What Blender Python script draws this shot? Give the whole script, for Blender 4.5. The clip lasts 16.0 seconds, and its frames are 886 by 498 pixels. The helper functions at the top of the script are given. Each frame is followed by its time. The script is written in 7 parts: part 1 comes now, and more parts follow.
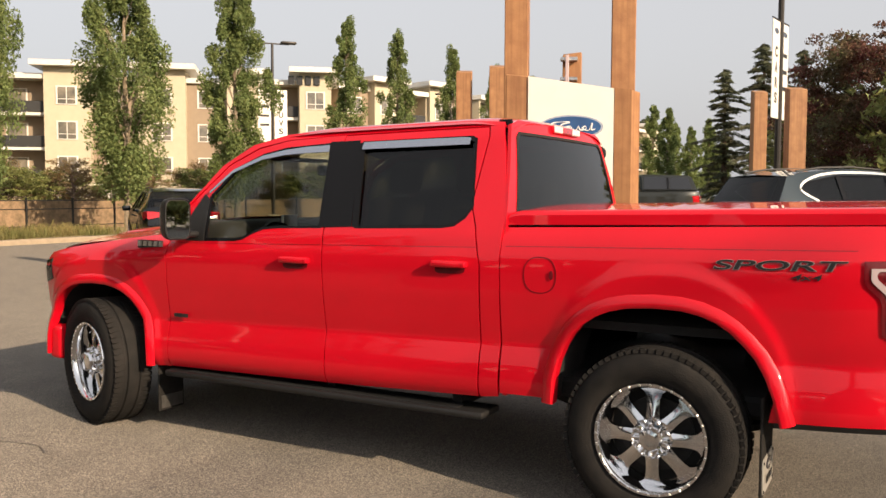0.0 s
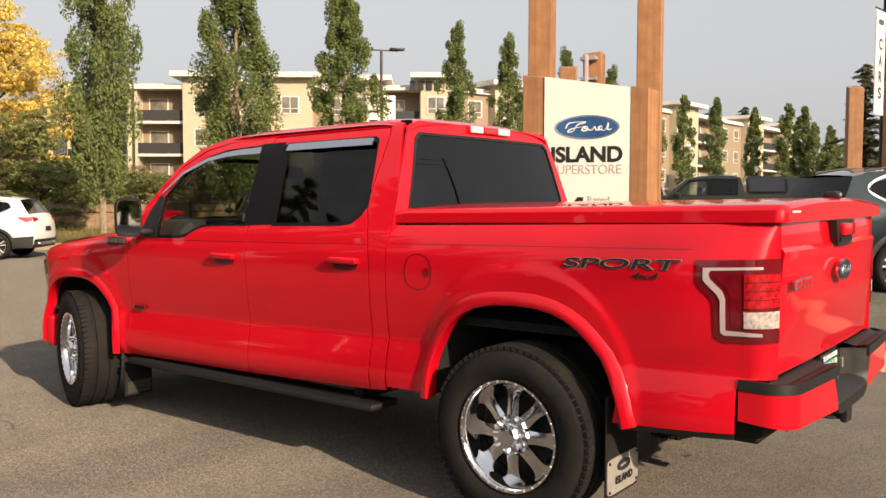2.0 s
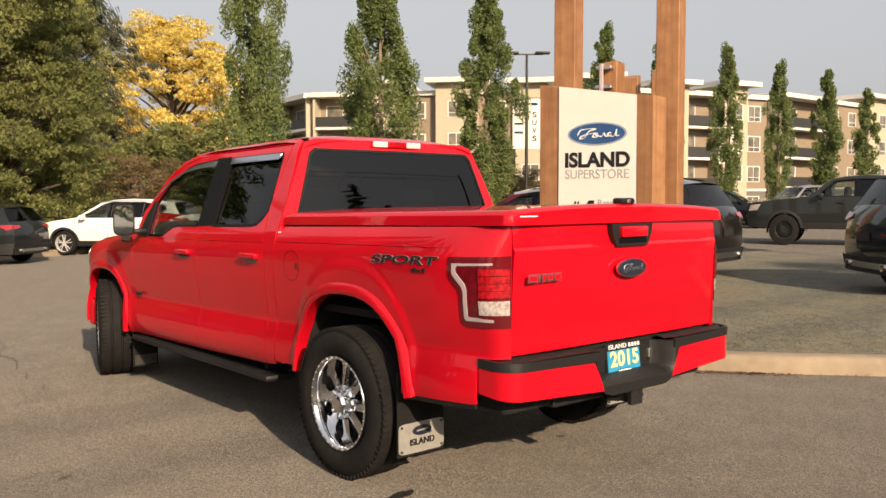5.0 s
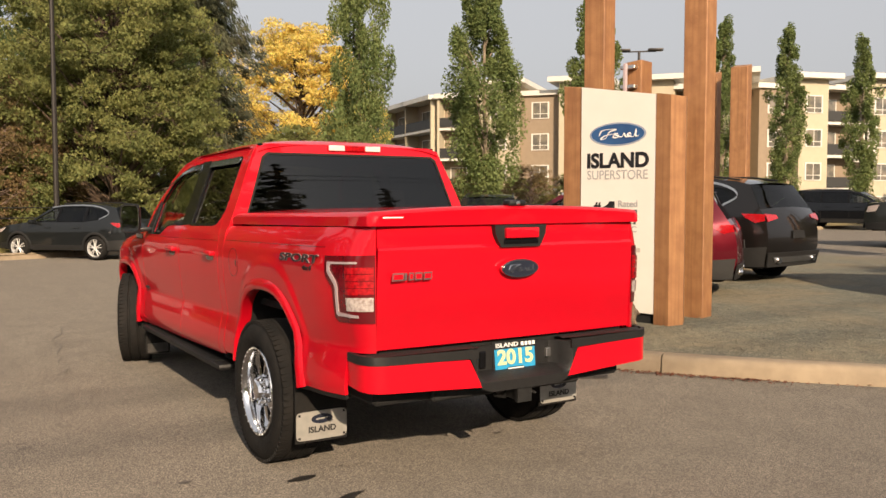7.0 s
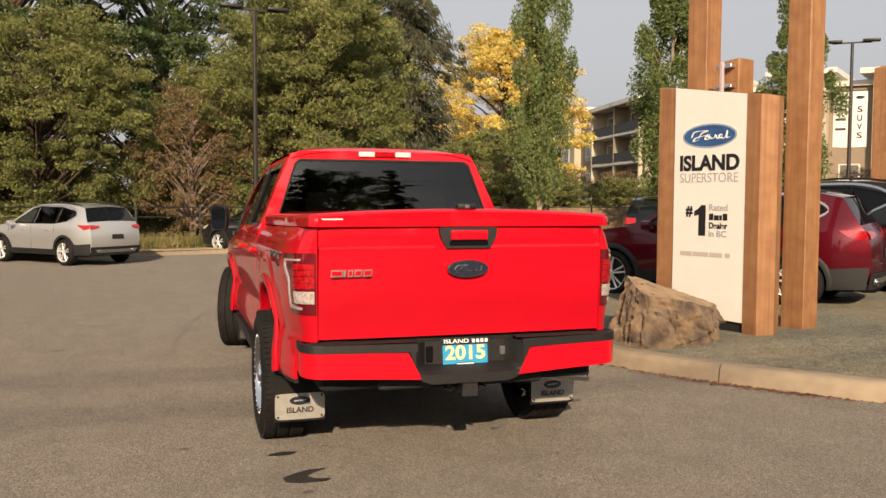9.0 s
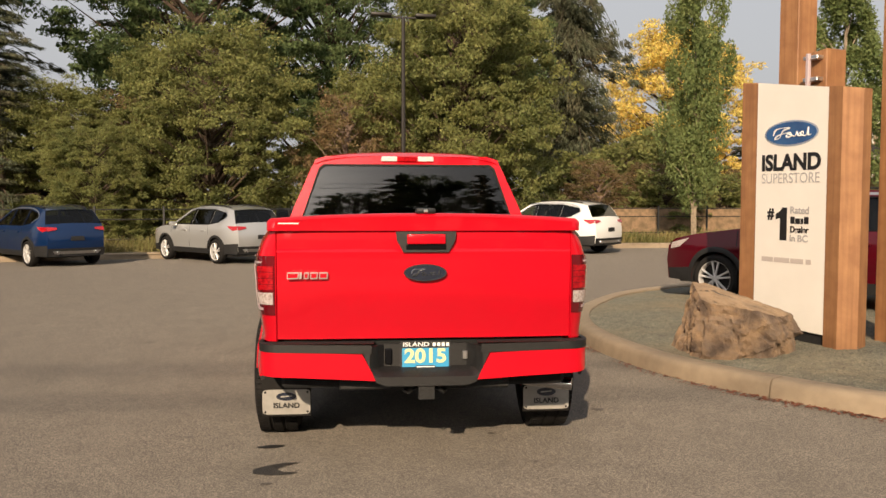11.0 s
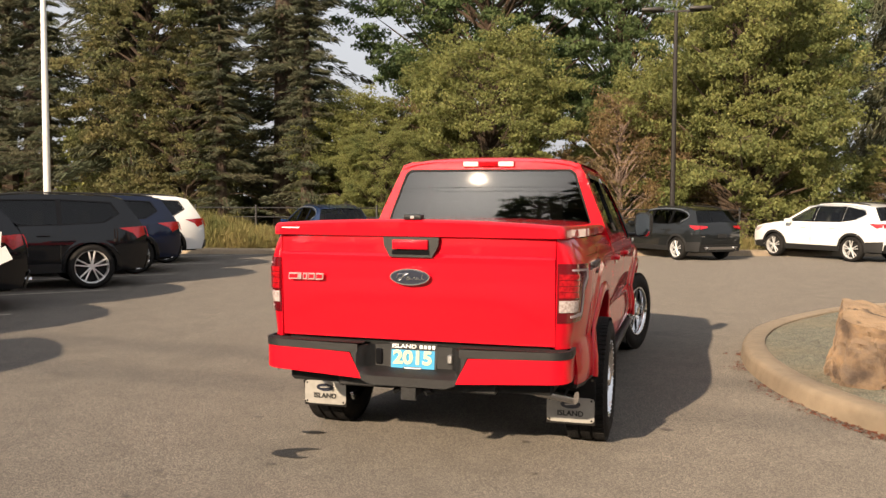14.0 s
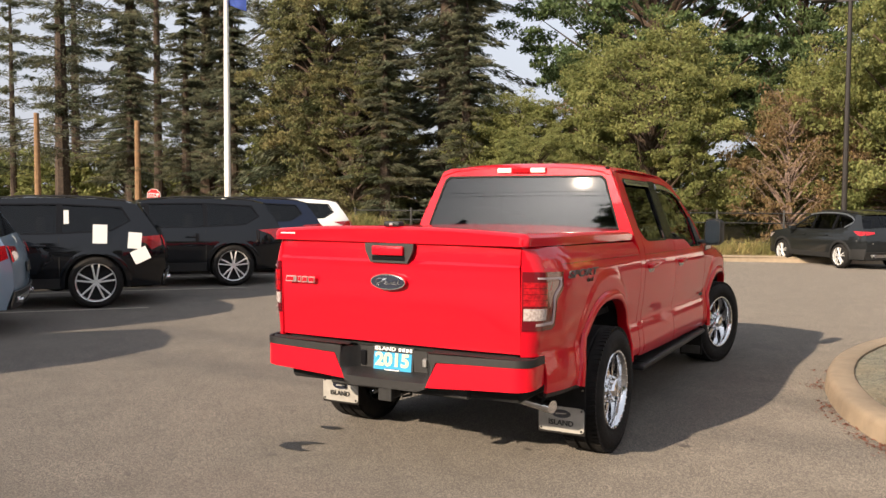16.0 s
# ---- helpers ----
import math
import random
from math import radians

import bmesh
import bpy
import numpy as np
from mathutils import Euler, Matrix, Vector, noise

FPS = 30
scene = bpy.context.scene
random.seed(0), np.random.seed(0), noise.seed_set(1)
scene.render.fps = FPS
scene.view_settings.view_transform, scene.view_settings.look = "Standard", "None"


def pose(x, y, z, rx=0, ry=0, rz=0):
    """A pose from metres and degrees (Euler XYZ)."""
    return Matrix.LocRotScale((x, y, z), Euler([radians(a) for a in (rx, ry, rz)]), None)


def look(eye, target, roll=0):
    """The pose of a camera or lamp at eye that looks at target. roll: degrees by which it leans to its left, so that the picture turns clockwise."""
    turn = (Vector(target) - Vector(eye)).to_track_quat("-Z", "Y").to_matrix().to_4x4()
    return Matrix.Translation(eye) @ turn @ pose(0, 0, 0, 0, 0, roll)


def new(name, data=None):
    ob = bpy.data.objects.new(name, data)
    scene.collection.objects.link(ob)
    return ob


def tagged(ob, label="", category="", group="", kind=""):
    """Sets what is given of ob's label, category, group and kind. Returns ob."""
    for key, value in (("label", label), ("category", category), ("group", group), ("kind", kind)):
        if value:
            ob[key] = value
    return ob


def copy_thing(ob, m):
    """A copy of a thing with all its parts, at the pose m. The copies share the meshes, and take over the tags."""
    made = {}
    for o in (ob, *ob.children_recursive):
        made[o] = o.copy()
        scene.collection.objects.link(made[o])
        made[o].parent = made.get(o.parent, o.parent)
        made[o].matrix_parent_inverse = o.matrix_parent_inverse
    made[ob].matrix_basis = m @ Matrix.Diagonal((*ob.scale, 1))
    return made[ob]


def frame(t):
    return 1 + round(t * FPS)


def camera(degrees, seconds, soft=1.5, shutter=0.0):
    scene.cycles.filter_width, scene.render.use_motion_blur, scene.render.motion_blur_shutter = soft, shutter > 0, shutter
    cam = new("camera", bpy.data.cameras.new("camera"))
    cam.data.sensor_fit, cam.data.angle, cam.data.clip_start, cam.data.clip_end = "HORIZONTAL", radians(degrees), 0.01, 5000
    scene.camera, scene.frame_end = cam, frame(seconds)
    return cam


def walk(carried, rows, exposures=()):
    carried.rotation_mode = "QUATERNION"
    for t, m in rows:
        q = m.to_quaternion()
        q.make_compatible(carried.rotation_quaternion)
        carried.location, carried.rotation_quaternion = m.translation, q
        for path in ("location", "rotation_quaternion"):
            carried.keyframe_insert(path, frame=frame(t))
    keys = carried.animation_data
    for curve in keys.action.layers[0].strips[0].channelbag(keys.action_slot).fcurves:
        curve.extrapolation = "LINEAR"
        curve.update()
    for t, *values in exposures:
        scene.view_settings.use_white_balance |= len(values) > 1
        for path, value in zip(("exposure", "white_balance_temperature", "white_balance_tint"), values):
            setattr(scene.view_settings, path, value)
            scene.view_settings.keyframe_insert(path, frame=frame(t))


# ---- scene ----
cam = camera(54.2, 16.0)
PATH = [
    (0, (-4.795, -1.052, 1.496), (-3.041, -0.099, 1.371), 0.2),
    (0.5, (-4.647, -1.27, 1.48), (-2.926, -0.259, 1.354), 0.2),
    (1, (-4.49, -1.566, 1.471), (-2.807, -0.494, 1.35), 0.0),
    (1.5, (-4.378, -1.882, 1.475), (-2.739, -0.741, 1.358), 0.1),
    (2, (-4.232, -2.136, 1.475), (-2.643, -0.927, 1.357), 0.1),
    (2.5, (-4.159, -2.464, 1.479), (-2.631, -1.178, 1.368), 0.1),
    (3, (-4.106, -2.801, 1.486), (-2.638, -1.447, 1.376), 0.0),
    (3.5, (-3.954, -3.048, 1.478), (-2.533, -1.645, 1.365), 0.1),
    (3.7, (-3.917, -3.17, 1.48), (-2.516, -1.747, 1.366), 0.2),
    (5.8, (-3.294, -4.286, 1.511), (-2.058, -2.717, 1.396), -0.1),
    (6, (-3.216, -4.379, 1.505), (-2.002, -2.794, 1.39), -0.0),
    (6.5, (-3.01, -4.651, 1.53), (-1.855, -3.023, 1.416), -0.0),
    (7, (-2.701, -4.805, 1.514), (-1.65, -3.108, 1.398), -0.0),
    (7.5, (-2.437, -5.037, 1.509), (-1.532, -3.258, 1.394), -0.1),
    (8, (-2.134, -5.22, 1.519), (-1.342, -3.387, 1.405), -0.2),
    (8.5, (-1.803, -5.37, 1.528), (-1.1, -3.502, 1.411), 0.1),
    (8.7, (-1.694, -5.5, 1.528), (-1.036, -3.615, 1.412), 0.2),
    (10.8, (-0.485, -5.922, 1.556), (-0.238, -3.941, 1.444), 0.1),
    (11, (-0.349, -5.927, 1.552), (-0.163, -3.939, 1.439), 0.1),
    (11.5, (-0.029, -5.96, 1.557), (0.001, -3.964, 1.442), 0.2),
    (12, (0.272, -6.075, 1.578), (0.162, -4.081, 1.466), 0.2),
    (12.5, (0.588, -6.034, 1.581), (0.37, -4.049, 1.465), 0.2),
    (13, (0.896, -5.976, 1.581), (0.579, -4.005, 1.463), 0.3),
    (13.5, (1.201, -5.97, 1.586), (0.767, -4.022, 1.47), 0.3),
    (14, (1.502, -5.844, 1.602), (0.958, -3.924, 1.484), 0.3),
    (14.5, (1.795, -5.75, 1.616), (1.148, -3.862, 1.498), 0.4),
    (15, (2.086, -5.734, 1.625), (1.316, -3.892, 1.512), 0.5),
    (15.5, (2.361, -5.6, 1.623), (1.485, -3.805, 1.508), 0.4),
    (16, (2.66, -5.497, 1.639), (1.716, -3.738, 1.524), 0.3),
]
walk(cam, [(t, look(eye, target, roll)) for t, eye, target, roll in PATH], exposures=[(0, 0.86, 6500, 10), (3.5, 0.68, 6500, 10), (8.5, 0.54, 6500, 10), (11, 0.46, 6500, 10), (12, 0.52, 6500, 10), (13.5, 0.83, 6450, 10), (14.5, 0.92, 6250, 10), (16, 1.02, 6000, 10)])

# ---- world and light ----
SUN_EL, SUN_AZ = radians(24.5), radians(195.7)
world = bpy.data.worlds.new("sky")
scene.world = world
world.use_nodes = True
wn, wl = world.node_tree.nodes, world.node_tree.links
sky = wn.new("ShaderNodeTexSky")
sky.sky_type = "NISHITA"
sky.sun_disc = False
sky.sun_elevation, sky.sun_rotation = SUN_EL, SUN_AZ
sky.air_density, sky.dust_density, sky.ozone_density = 1.0, 6.0, 1.0
smoke = wn.new("ShaderNodeHueSaturation")
smoke.inputs["Saturation"].default_value = 0.5
wl.new(sky.outputs["Color"], smoke.inputs["Color"])
scaled = wn.new("ShaderNodeVectorMath")
scaled.operation = "SCALE"
scaled.inputs["Scale"].default_value = 0.11
haze = wn.new("ShaderNodeMix")
haze.data_type = "RGBA"
haze.inputs[0].default_value = 0.70
haze.inputs[7].default_value = (0.428, 0.420, 0.425, 1)
wl.new(smoke.outputs["Color"], scaled.inputs[0])
wl.new(scaled.outputs[0], haze.inputs[6])
wl.new(haze.outputs[2], wn["Background"].inputs["Color"])
wn["Background"].inputs["Strength"].default_value = 1.0
sun_data = bpy.data.lights.new("sun", "SUN")
sun_data.energy, sun_data.angle, sun_data.color = 4.2, radians(0.6), (1.0, 0.775, 0.54)
sun = new("sun", sun_data)
sun_way = Vector((math.sin(SUN_AZ) * math.cos(SUN_EL), math.cos(SUN_AZ) * math.cos(SUN_EL), math.sin(SUN_EL)))
sun.matrix_world = look(sun_way * 60, (0, 0, 0))
R = random.Random(7)

# ---- materials ----
MATS = {}


def mat(name, color, rough=0.6, metal=0.0, coat=0.0, noise_scale=0.0, vary=0.0, bump=0.0, bump_scale=80.0, second=None, spec=0.5, per=0.0, coat_rough=0.03, big=0.0):
    """A procedural surface: colour varied at two scales, grain and relief."""
    if name in MATS:
        return MATS[name]
    m = bpy.data.materials.new(name)
    m.use_nodes = True
    n, l = m.node_tree.nodes, m.node_tree.links
    b = n["Principled BSDF"]
    b.inputs["Base Color"].default_value = (*color, 1)
    b.inputs["Roughness"].default_value = rough
    b.inputs["Metallic"].default_value = metal
    b.inputs["Coat Weight"].default_value = coat
    b.inputs["Coat Roughness"].default_value = coat_rough
    b.inputs["Specular IOR Level"].default_value = spec
    b.inputs["Diffuse Roughness"].default_value = 1.0 if rough > 0.84 else 0.0
    tc = n.new("ShaderNodeTexCoord")
    out = None
    if noise_scale:
        t1 = n.new("ShaderNodeTexNoise")
        t1.inputs["Scale"].default_value, t1.inputs["Detail"].default_value = noise_scale, 6
        l.new(tc.outputs["Object"], t1.inputs["Vector"])
        mx = n.new("ShaderNodeMix")
        mx.data_type = "RGBA"
        c2 = second or tuple(c * (1 - vary) for c in color)
        mx.inputs[6].default_value, mx.inputs[7].default_value = (*color, 1), (*c2, 1)
        cr = n.new("ShaderNodeMapRange")
        cr.inputs[1].default_value, cr.inputs[2].default_value = 0.35, 0.65
        l.new(t1.outputs["Fac"], cr.inputs[0])
        l.new(cr.outputs[0], mx.inputs[0])
        out = mx.outputs[2]
        if big:
            t2 = n.new("ShaderNodeTexNoise")
            t2.inputs["Scale"].default_value, t2.inputs["Detail"].default_value = noise_scale * 0.045, 4
            l.new(tc.outputs["Object"], t2.inputs["Vector"])
            r2 = n.new("ShaderNodeMapRange")
            r2.inputs[1].default_value, r2.inputs[2].default_value = 0.3, 0.7
            r2.inputs[3].default_value, r2.inputs[4].default_value = 1 - big, 1 + big * 0.6
            l.new(t2.outputs["Fac"], r2.inputs[0])
            m2 = n.new("ShaderNodeVectorMath")
            m2.operation = "SCALE"
            l.new(out, m2.inputs[0])
            l.new(r2.outputs[0], m2.inputs["Scale"])
            out = m2.outputs[0]
    if per:
        g = n.new("ShaderNodeNewGeometry")
        hs = n.new("ShaderNodeHueSaturation")
        if out:
            l.new(out, hs.inputs["Color"])
        else:
            hs.inputs["Color"].default_value = (*color, 1)
        rr = n.new("ShaderNodeMapRange")
        rr.inputs[3].default_value, rr.inputs[4].default_value = 1 - per, 1 + per
        l.new(g.outputs["Random Per Island"], rr.inputs[0])
        l.new(rr.outputs[0], hs.inputs["Value"])
        r3 = n.new("ShaderNodeMapRange")
        r3.inputs[3].default_value, r3.inputs[4].default_value = 0.5 - per * 0.05, 0.5 + per * 0.05
        w = n.new("ShaderNodeMath")
        w.operation = "FRACT"
        ws = n.new("ShaderNodeMath")
        ws.operation = "MULTIPLY"
        ws.inputs[1].default_value = 17.3
        l.new(g.outputs["Random Per Island"], ws.inputs[0])
        l.new(ws.outputs[0], w.inputs[0])
        l.new(w.outputs[0], r3.inputs[0])
        l.new(r3.outputs[0], hs.inputs["Hue"])
        out = hs.outputs["Color"]
    if out:
        l.new(out, b.inputs["Base Color"])
    if bump:
        t3 = n.new("ShaderNodeTexNoise")
        t3.inputs["Scale"].default_value, t3.inputs["Detail"].default_value = bump_scale, 5
        l.new(tc.outputs["Object"], t3.inputs["Vector"])
        bp = n.new("ShaderNodeBump")
        bp.inputs["Strength"].default_value, bp.inputs["Distance"].default_value = bump, 0.02
        l.new(t3.outputs["Fac"], bp.inputs["Height"])
        l.new(bp.outputs["Normal"], b.inputs["Normal"])
    MATS[name] = m
    return m


def leaf_mat(name, color, second, rough=0.55, trans=0.35):
    """Leaves: two tones, varied leaf by leaf, letting some light through."""
    m = mat(name, color, rough, noise_scale=0.6, second=second, per=0.35, spec=0.12)
    n, l = m.node_tree.nodes, m.node_tree.links
    b = n["Principled BSDF"]
    tr = n.new("ShaderNodeBsdfTranslucent")
    mxs = n.new("ShaderNodeMixShader")
    mxs.inputs[0].default_value = trans
    src = b.inputs["Base Color"].links[0].from_socket
    l.new(src, tr.inputs["Color"])
    l.new(b.outputs[0], mxs.inputs[1])
    l.new(tr.outputs[0], mxs.inputs[2])
    l.new(mxs.outputs[0], n["Material Output"].inputs["Surface"])
    return m


def glass_mat(name, tint, gloss=1.5, rough=0.0, dust=0.0):
    """A tinted car or house pane: clear through by its tint, mirror by its Fresnel gloss."""
    m = bpy.data.materials.new(name)
    m.use_nodes = True
    n, l = m.node_tree.nodes, m.node_tree.links
    n.remove(n["Principled BSDF"])
    t = n.new("ShaderNodeBsdfTransparent")
    t.inputs["Color"].default_value = (*tint, 1)
    g = n.new("ShaderNodeBsdfGlossy")
    g.inputs["Roughness"].default_value = rough
    lw = n.new("ShaderNodeLayerWeight")
    lw.inputs["Blend"].default_value = 0.5
    pw = n.new("ShaderNodeMath")
    pw.operation = "POWER"
    pw.inputs[1].default_value = 5.0
    l.new(lw.outputs["Facing"], pw.inputs[0])
    f = n.new("ShaderNodeMapRange")
    f.inputs[3].default_value, f.inputs[4].default_value = ((gloss - 1) / (gloss + 1)) ** 2, 1.0
    l.new(pw.outputs[0], f.inputs[0])
    x = n.new("ShaderNodeMixShader")
    l.new(f.outputs[0], x.inputs[0])
    l.new(t.outputs[0], x.inputs[1])
    if dust:
        g2 = n.new("ShaderNodeBsdfGlossy")
        g2.inputs["Roughness"].default_value = 0.075
        x2 = n.new("ShaderNodeMixShader")
        x2.inputs[0].default_value = dust
        l.new(g.outputs[0], x2.inputs[1])
        l.new(g2.outputs[0], x2.inputs[2])
        l.new(x2.outputs[0], x.inputs[2])
    else:
        l.new(g.outputs[0], x.inputs[2])
    l.new(x.outputs[0], n["Material Output"].inputs["Surface"])
    MATS[name] = m
    return m


M_red = mat("red_paint", (0.60, 0.0035, 0.015), 0.45, coat=0.85, noise_scale=3.0, second=(0.575, 0.0035, 0.014), bump=0.004, bump_scale=900, spec=0.06)
M_black_plastic = mat("black_plastic", (0.013, 0.0125, 0.0125), 0.5, noise_scale=40, vary=0.3, bump=0.15, bump_scale=400)
M_gloss_black = mat("gloss_black", (0.006, 0.006, 0.007), 0.2, spec=0.2, coat=0.0)
M_rubber = mat("tyre_rubber", (0.010, 0.0095, 0.009), 0.8, spec=0.25, noise_scale=14, second=(0.017, 0.015, 0.0135), bump=0.25, bump_scale=160)
M_chrome = mat("chrome", (0.84, 0.84, 0.85), 0.11, metal=1.0)
M_alloy = mat("alloy", (0.72, 0.71, 0.69), 0.34, metal=1.0, noise_scale=30, vary=0.15)
M_dark_metal = mat("dark_metal", (0.03, 0.03, 0.03), 0.55, metal=0.4, noise_scale=25, vary=0.4, bump=0.2)
M_under = mat("underbody", (0.012, 0.012, 0.012), 0.85, noise_scale=12, vary=0.4)
M_liner = mat("wheel_liner", (0.014, 0.013, 0.013), 0.9, noise_scale=20, vary=0.4)
M_lamp_red = mat("lamp_red", (0.50, 0.008, 0.014), 0.1, coat=1.0, noise_scale=60, second=(0.24, 0.004, 0.008))
M_lamp_side = mat("lamp_side_red", (0.17, 0.004, 0.010), 0.12, coat=1.0, noise_scale=25, second=(0.11, 0.003, 0.007))
M_lamp_dark = mat("lamp_dark_red", (0.13, 0.004, 0.008), 0.15, coat=1.0)
M_lamp_clear = mat("lamp_clear", (0.62, 0.54, 0.51), 0.2, coat=1.0, noise_scale=70, second=(0.34, 0.27, 0.25))
M_clear_lens = mat("clear_lens", (0.78, 0.74, 0.72), 0.15, coat=1.0, noise_scale=120, second=(0.60, 0.55, 0.53))
M_white_trim = mat("pale_lamp_strip", (0.46, 0.37, 0.38), 0.35, coat=0.3)
M_seat = mat("seat_cloth", (0.05, 0.048, 0.047), 0.85, noise_scale=30, vary=0.3)
M_glass_tint = glass_mat("privacy_glass", (0.22, 0.23, 0.22), 1.5)
M_glass_side = glass_mat("side_glass", (0.66, 0.69, 0.66), 1.5)
M_glass_back = glass_mat("rear_glass", (0.20, 0.20, 0.20), 1.7, dust=0.018)
M_decal_edge = mat("decal_edge", (0.22, 0.19, 0.19), 0.4)
M_car_alloy = mat("car_alloy", (0.90, 0.89, 0.87), 0.24, metal=0.5, noise_scale=30, vary=0.1)
M_mirror = mat("mirror_glass", (0.82, 0.84, 0.85), 0.02, metal=1.0)
# bluish metal colour puts the sky's sheen into the smoked plastic
M_guard = mat("smoked_guard", (0.40, 0.43, 0.50), 0.10, metal=0.85, coat=1.0)


def aggregate_mat(name, lo, hi, scale, patch, patch_scale, amount, bump):
    """Stones set in a binder: each cell of its own tone, with larger worn patches over them."""
    m = mat(name, hi, 0.9)
    n, l = m.node_tree.nodes, m.node_tree.links
    b = n["Principled BSDF"]
    tc = n.new("ShaderNodeTexCoord")
    v = n.new("ShaderNodeTexVoronoi")
    v.inputs["Scale"].default_value = scale
    v.inputs["Randomness"].default_value = 1.0
    l.new(tc.outputs["Object"], v.inputs["Vector"])
    sep = n.new("ShaderNodeSeparateColor")
    l.new(v.outputs["Color"], sep.inputs[0])
    pw = n.new("ShaderNodeMath")
    pw.operation = "POWER"
    pw.inputs[1].default_value = 1.6
    l.new(sep.outputs[0], pw.inputs[0])
    mx = n.new("ShaderNodeMix")
    mx.data_type = "RGBA"
    mx.inputs[6].default_value, mx.inputs[7].default_value = (*lo, 1), (*hi, 1)
    l.new(pw.outputs[0], mx.inputs[0])
    last = mx.outputs[2]
    for k, (sc, d, w) in enumerate(((patch_scale, 5, amount), (patch_scale * 9, 6, amount * 0.6))):
        t = n.new("ShaderNodeTexNoise")
        t.inputs["Scale"].default_value, t.inputs["Detail"].default_value = sc, d
        l.new(tc.outputs["Object"], t.inputs["Vector"])
        r = n.new("ShaderNodeMapRange")
        r.inputs[1].default_value, r.inputs[2].default_value = 0.40, 0.68
        r.inputs[4].default_value = w
        l.new(t.outputs["Fac"], r.inputs[0])
        x = n.new("ShaderNodeMix")
        x.data_type = "RGBA"
        l.new(r.outputs[0], x.inputs[0])
        l.new(last, x.inputs[6])
        x.inputs[7].default_value = (*patch, 1) if k == 0 else (*[c * 0.55 for c in lo], 1)
        last = x.outputs[2]
    l.new(last, b.inputs["Base Color"])
    bp = n.new("ShaderNodeBump")
    bp.inputs["Strength"].default_value, bp.inputs["Distance"].default_value = bump, 0.006
    l.new(v.outputs["Distance"], bp.inputs["Height"])
    l.new(bp.outputs["Normal"], b.inputs["Normal"])
    return m


M_asphalt = aggregate_mat("asphalt", (0.050, 0.045, 0.039), (0.255, 0.224, 0.188), 175, (0.104, 0.092, 0.078), 0.30, 0.32, 0.5)
M_wet = mat("wet_asphalt", (0.035, 0.032, 0.03), 0.5, noise_scale=50, vary=0.4, bump=0.3, bump_scale=120)
M_kerb = mat("kerb_concrete", (0.335, 0.262, 0.178), 0.84, noise_scale=9, second=(0.285, 0.222, 0.152), bump=0.3, bump_scale=220, big=0.22)
M_gravel = aggregate_mat("gravel_base", (0.055, 0.057, 0.047), (0.20, 0.193, 0.147), 80, (0.165, 0.13, 0.08), 0.9, 0.7, 0.9)
M_stone = mat("gravel_stone", (0.165, 0.158, 0.125), 0.9, per=0.4, noise_scale=30, vary=0.3)
M_spot = mat("oil_spot", (0.11, 0.095, 0.083), 0.8, noise_scale=40, vary=0.4)
M_wood = mat("fir_post", (0.40, 0.20, 0.085), 0.6, noise_scale=6, second=(0.30, 0.14, 0.06), bump=0.12, bump_scale=30, big=0.2)
wn2, wl2 = M_wood.node_tree.nodes, M_wood.node_tree.links
gmap, gtc, gno, gmr, gmx = (wn2.new("ShaderNode" + k) for k in ("Mapping", "TexCoord", "TexNoise", "MapRange", "Mix"))
gmap.inputs["Scale"].default_value = (26, 26, 0.9)
gno.inputs["Scale"].default_value, gno.inputs["Detail"].default_value, gno.inputs["Distortion"].default_value = 1.0, 8, 0.6
gmr.inputs[1].default_value, gmr.inputs[2].default_value, gmr.inputs[4].default_value = 0.42, 0.70, 0.55
gmx.data_type = "RGBA"
gmx.inputs[7].default_value = (0.19, 0.085, 0.035, 1)
wl2.new(gtc.outputs["Object"], gmap.inputs["Vector"])
wl2.new(gmap.outputs[0], gno.inputs["Vector"])
wl2.new(gno.outputs["Fac"], gmr.inputs[0])
wl2.new(gmr.outputs[0], gmx.inputs[0])
wl2.new(wn2["Principled BSDF"].inputs["Base Color"].links[0].from_socket, gmx.inputs[6])
wl2.new(gmx.outputs[2], wn2["Principled BSDF"].inputs["Base Color"])
M_panel = mat("sign_panel", (0.80, 0.76, 0.69), 0.4, noise_scale=4, second=(0.77, 0.73, 0.66))
M_ink = mat("sign_ink", (0.012, 0.012, 0.013), 0.5)
M_ink_grey = mat("sign_ink_grey", (0.40, 0.385, 0.38), 0.5)
M_oval_blue = mat("oval_blue", (0.016, 0.055, 0.17), 0.25, coat=0.6, noise_scale=3, second=(0.03, 0.10, 0.26))
M_oval_dark = mat("oval_dark", (0.02, 0.024, 0.04), 0.25, coat=0.8)
M_white = mat("white_ink", (0.82, 0.82, 0.80), 0.4)
M_plate_blue = mat("plate_blue", (0.03, 0.30, 0.55), 0.4)
M_plate_yellow = mat("plate_cream", (0.62, 0.66, 0.36), 0.4)
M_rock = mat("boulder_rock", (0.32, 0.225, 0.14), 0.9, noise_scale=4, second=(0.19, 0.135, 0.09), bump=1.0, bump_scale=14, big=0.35)


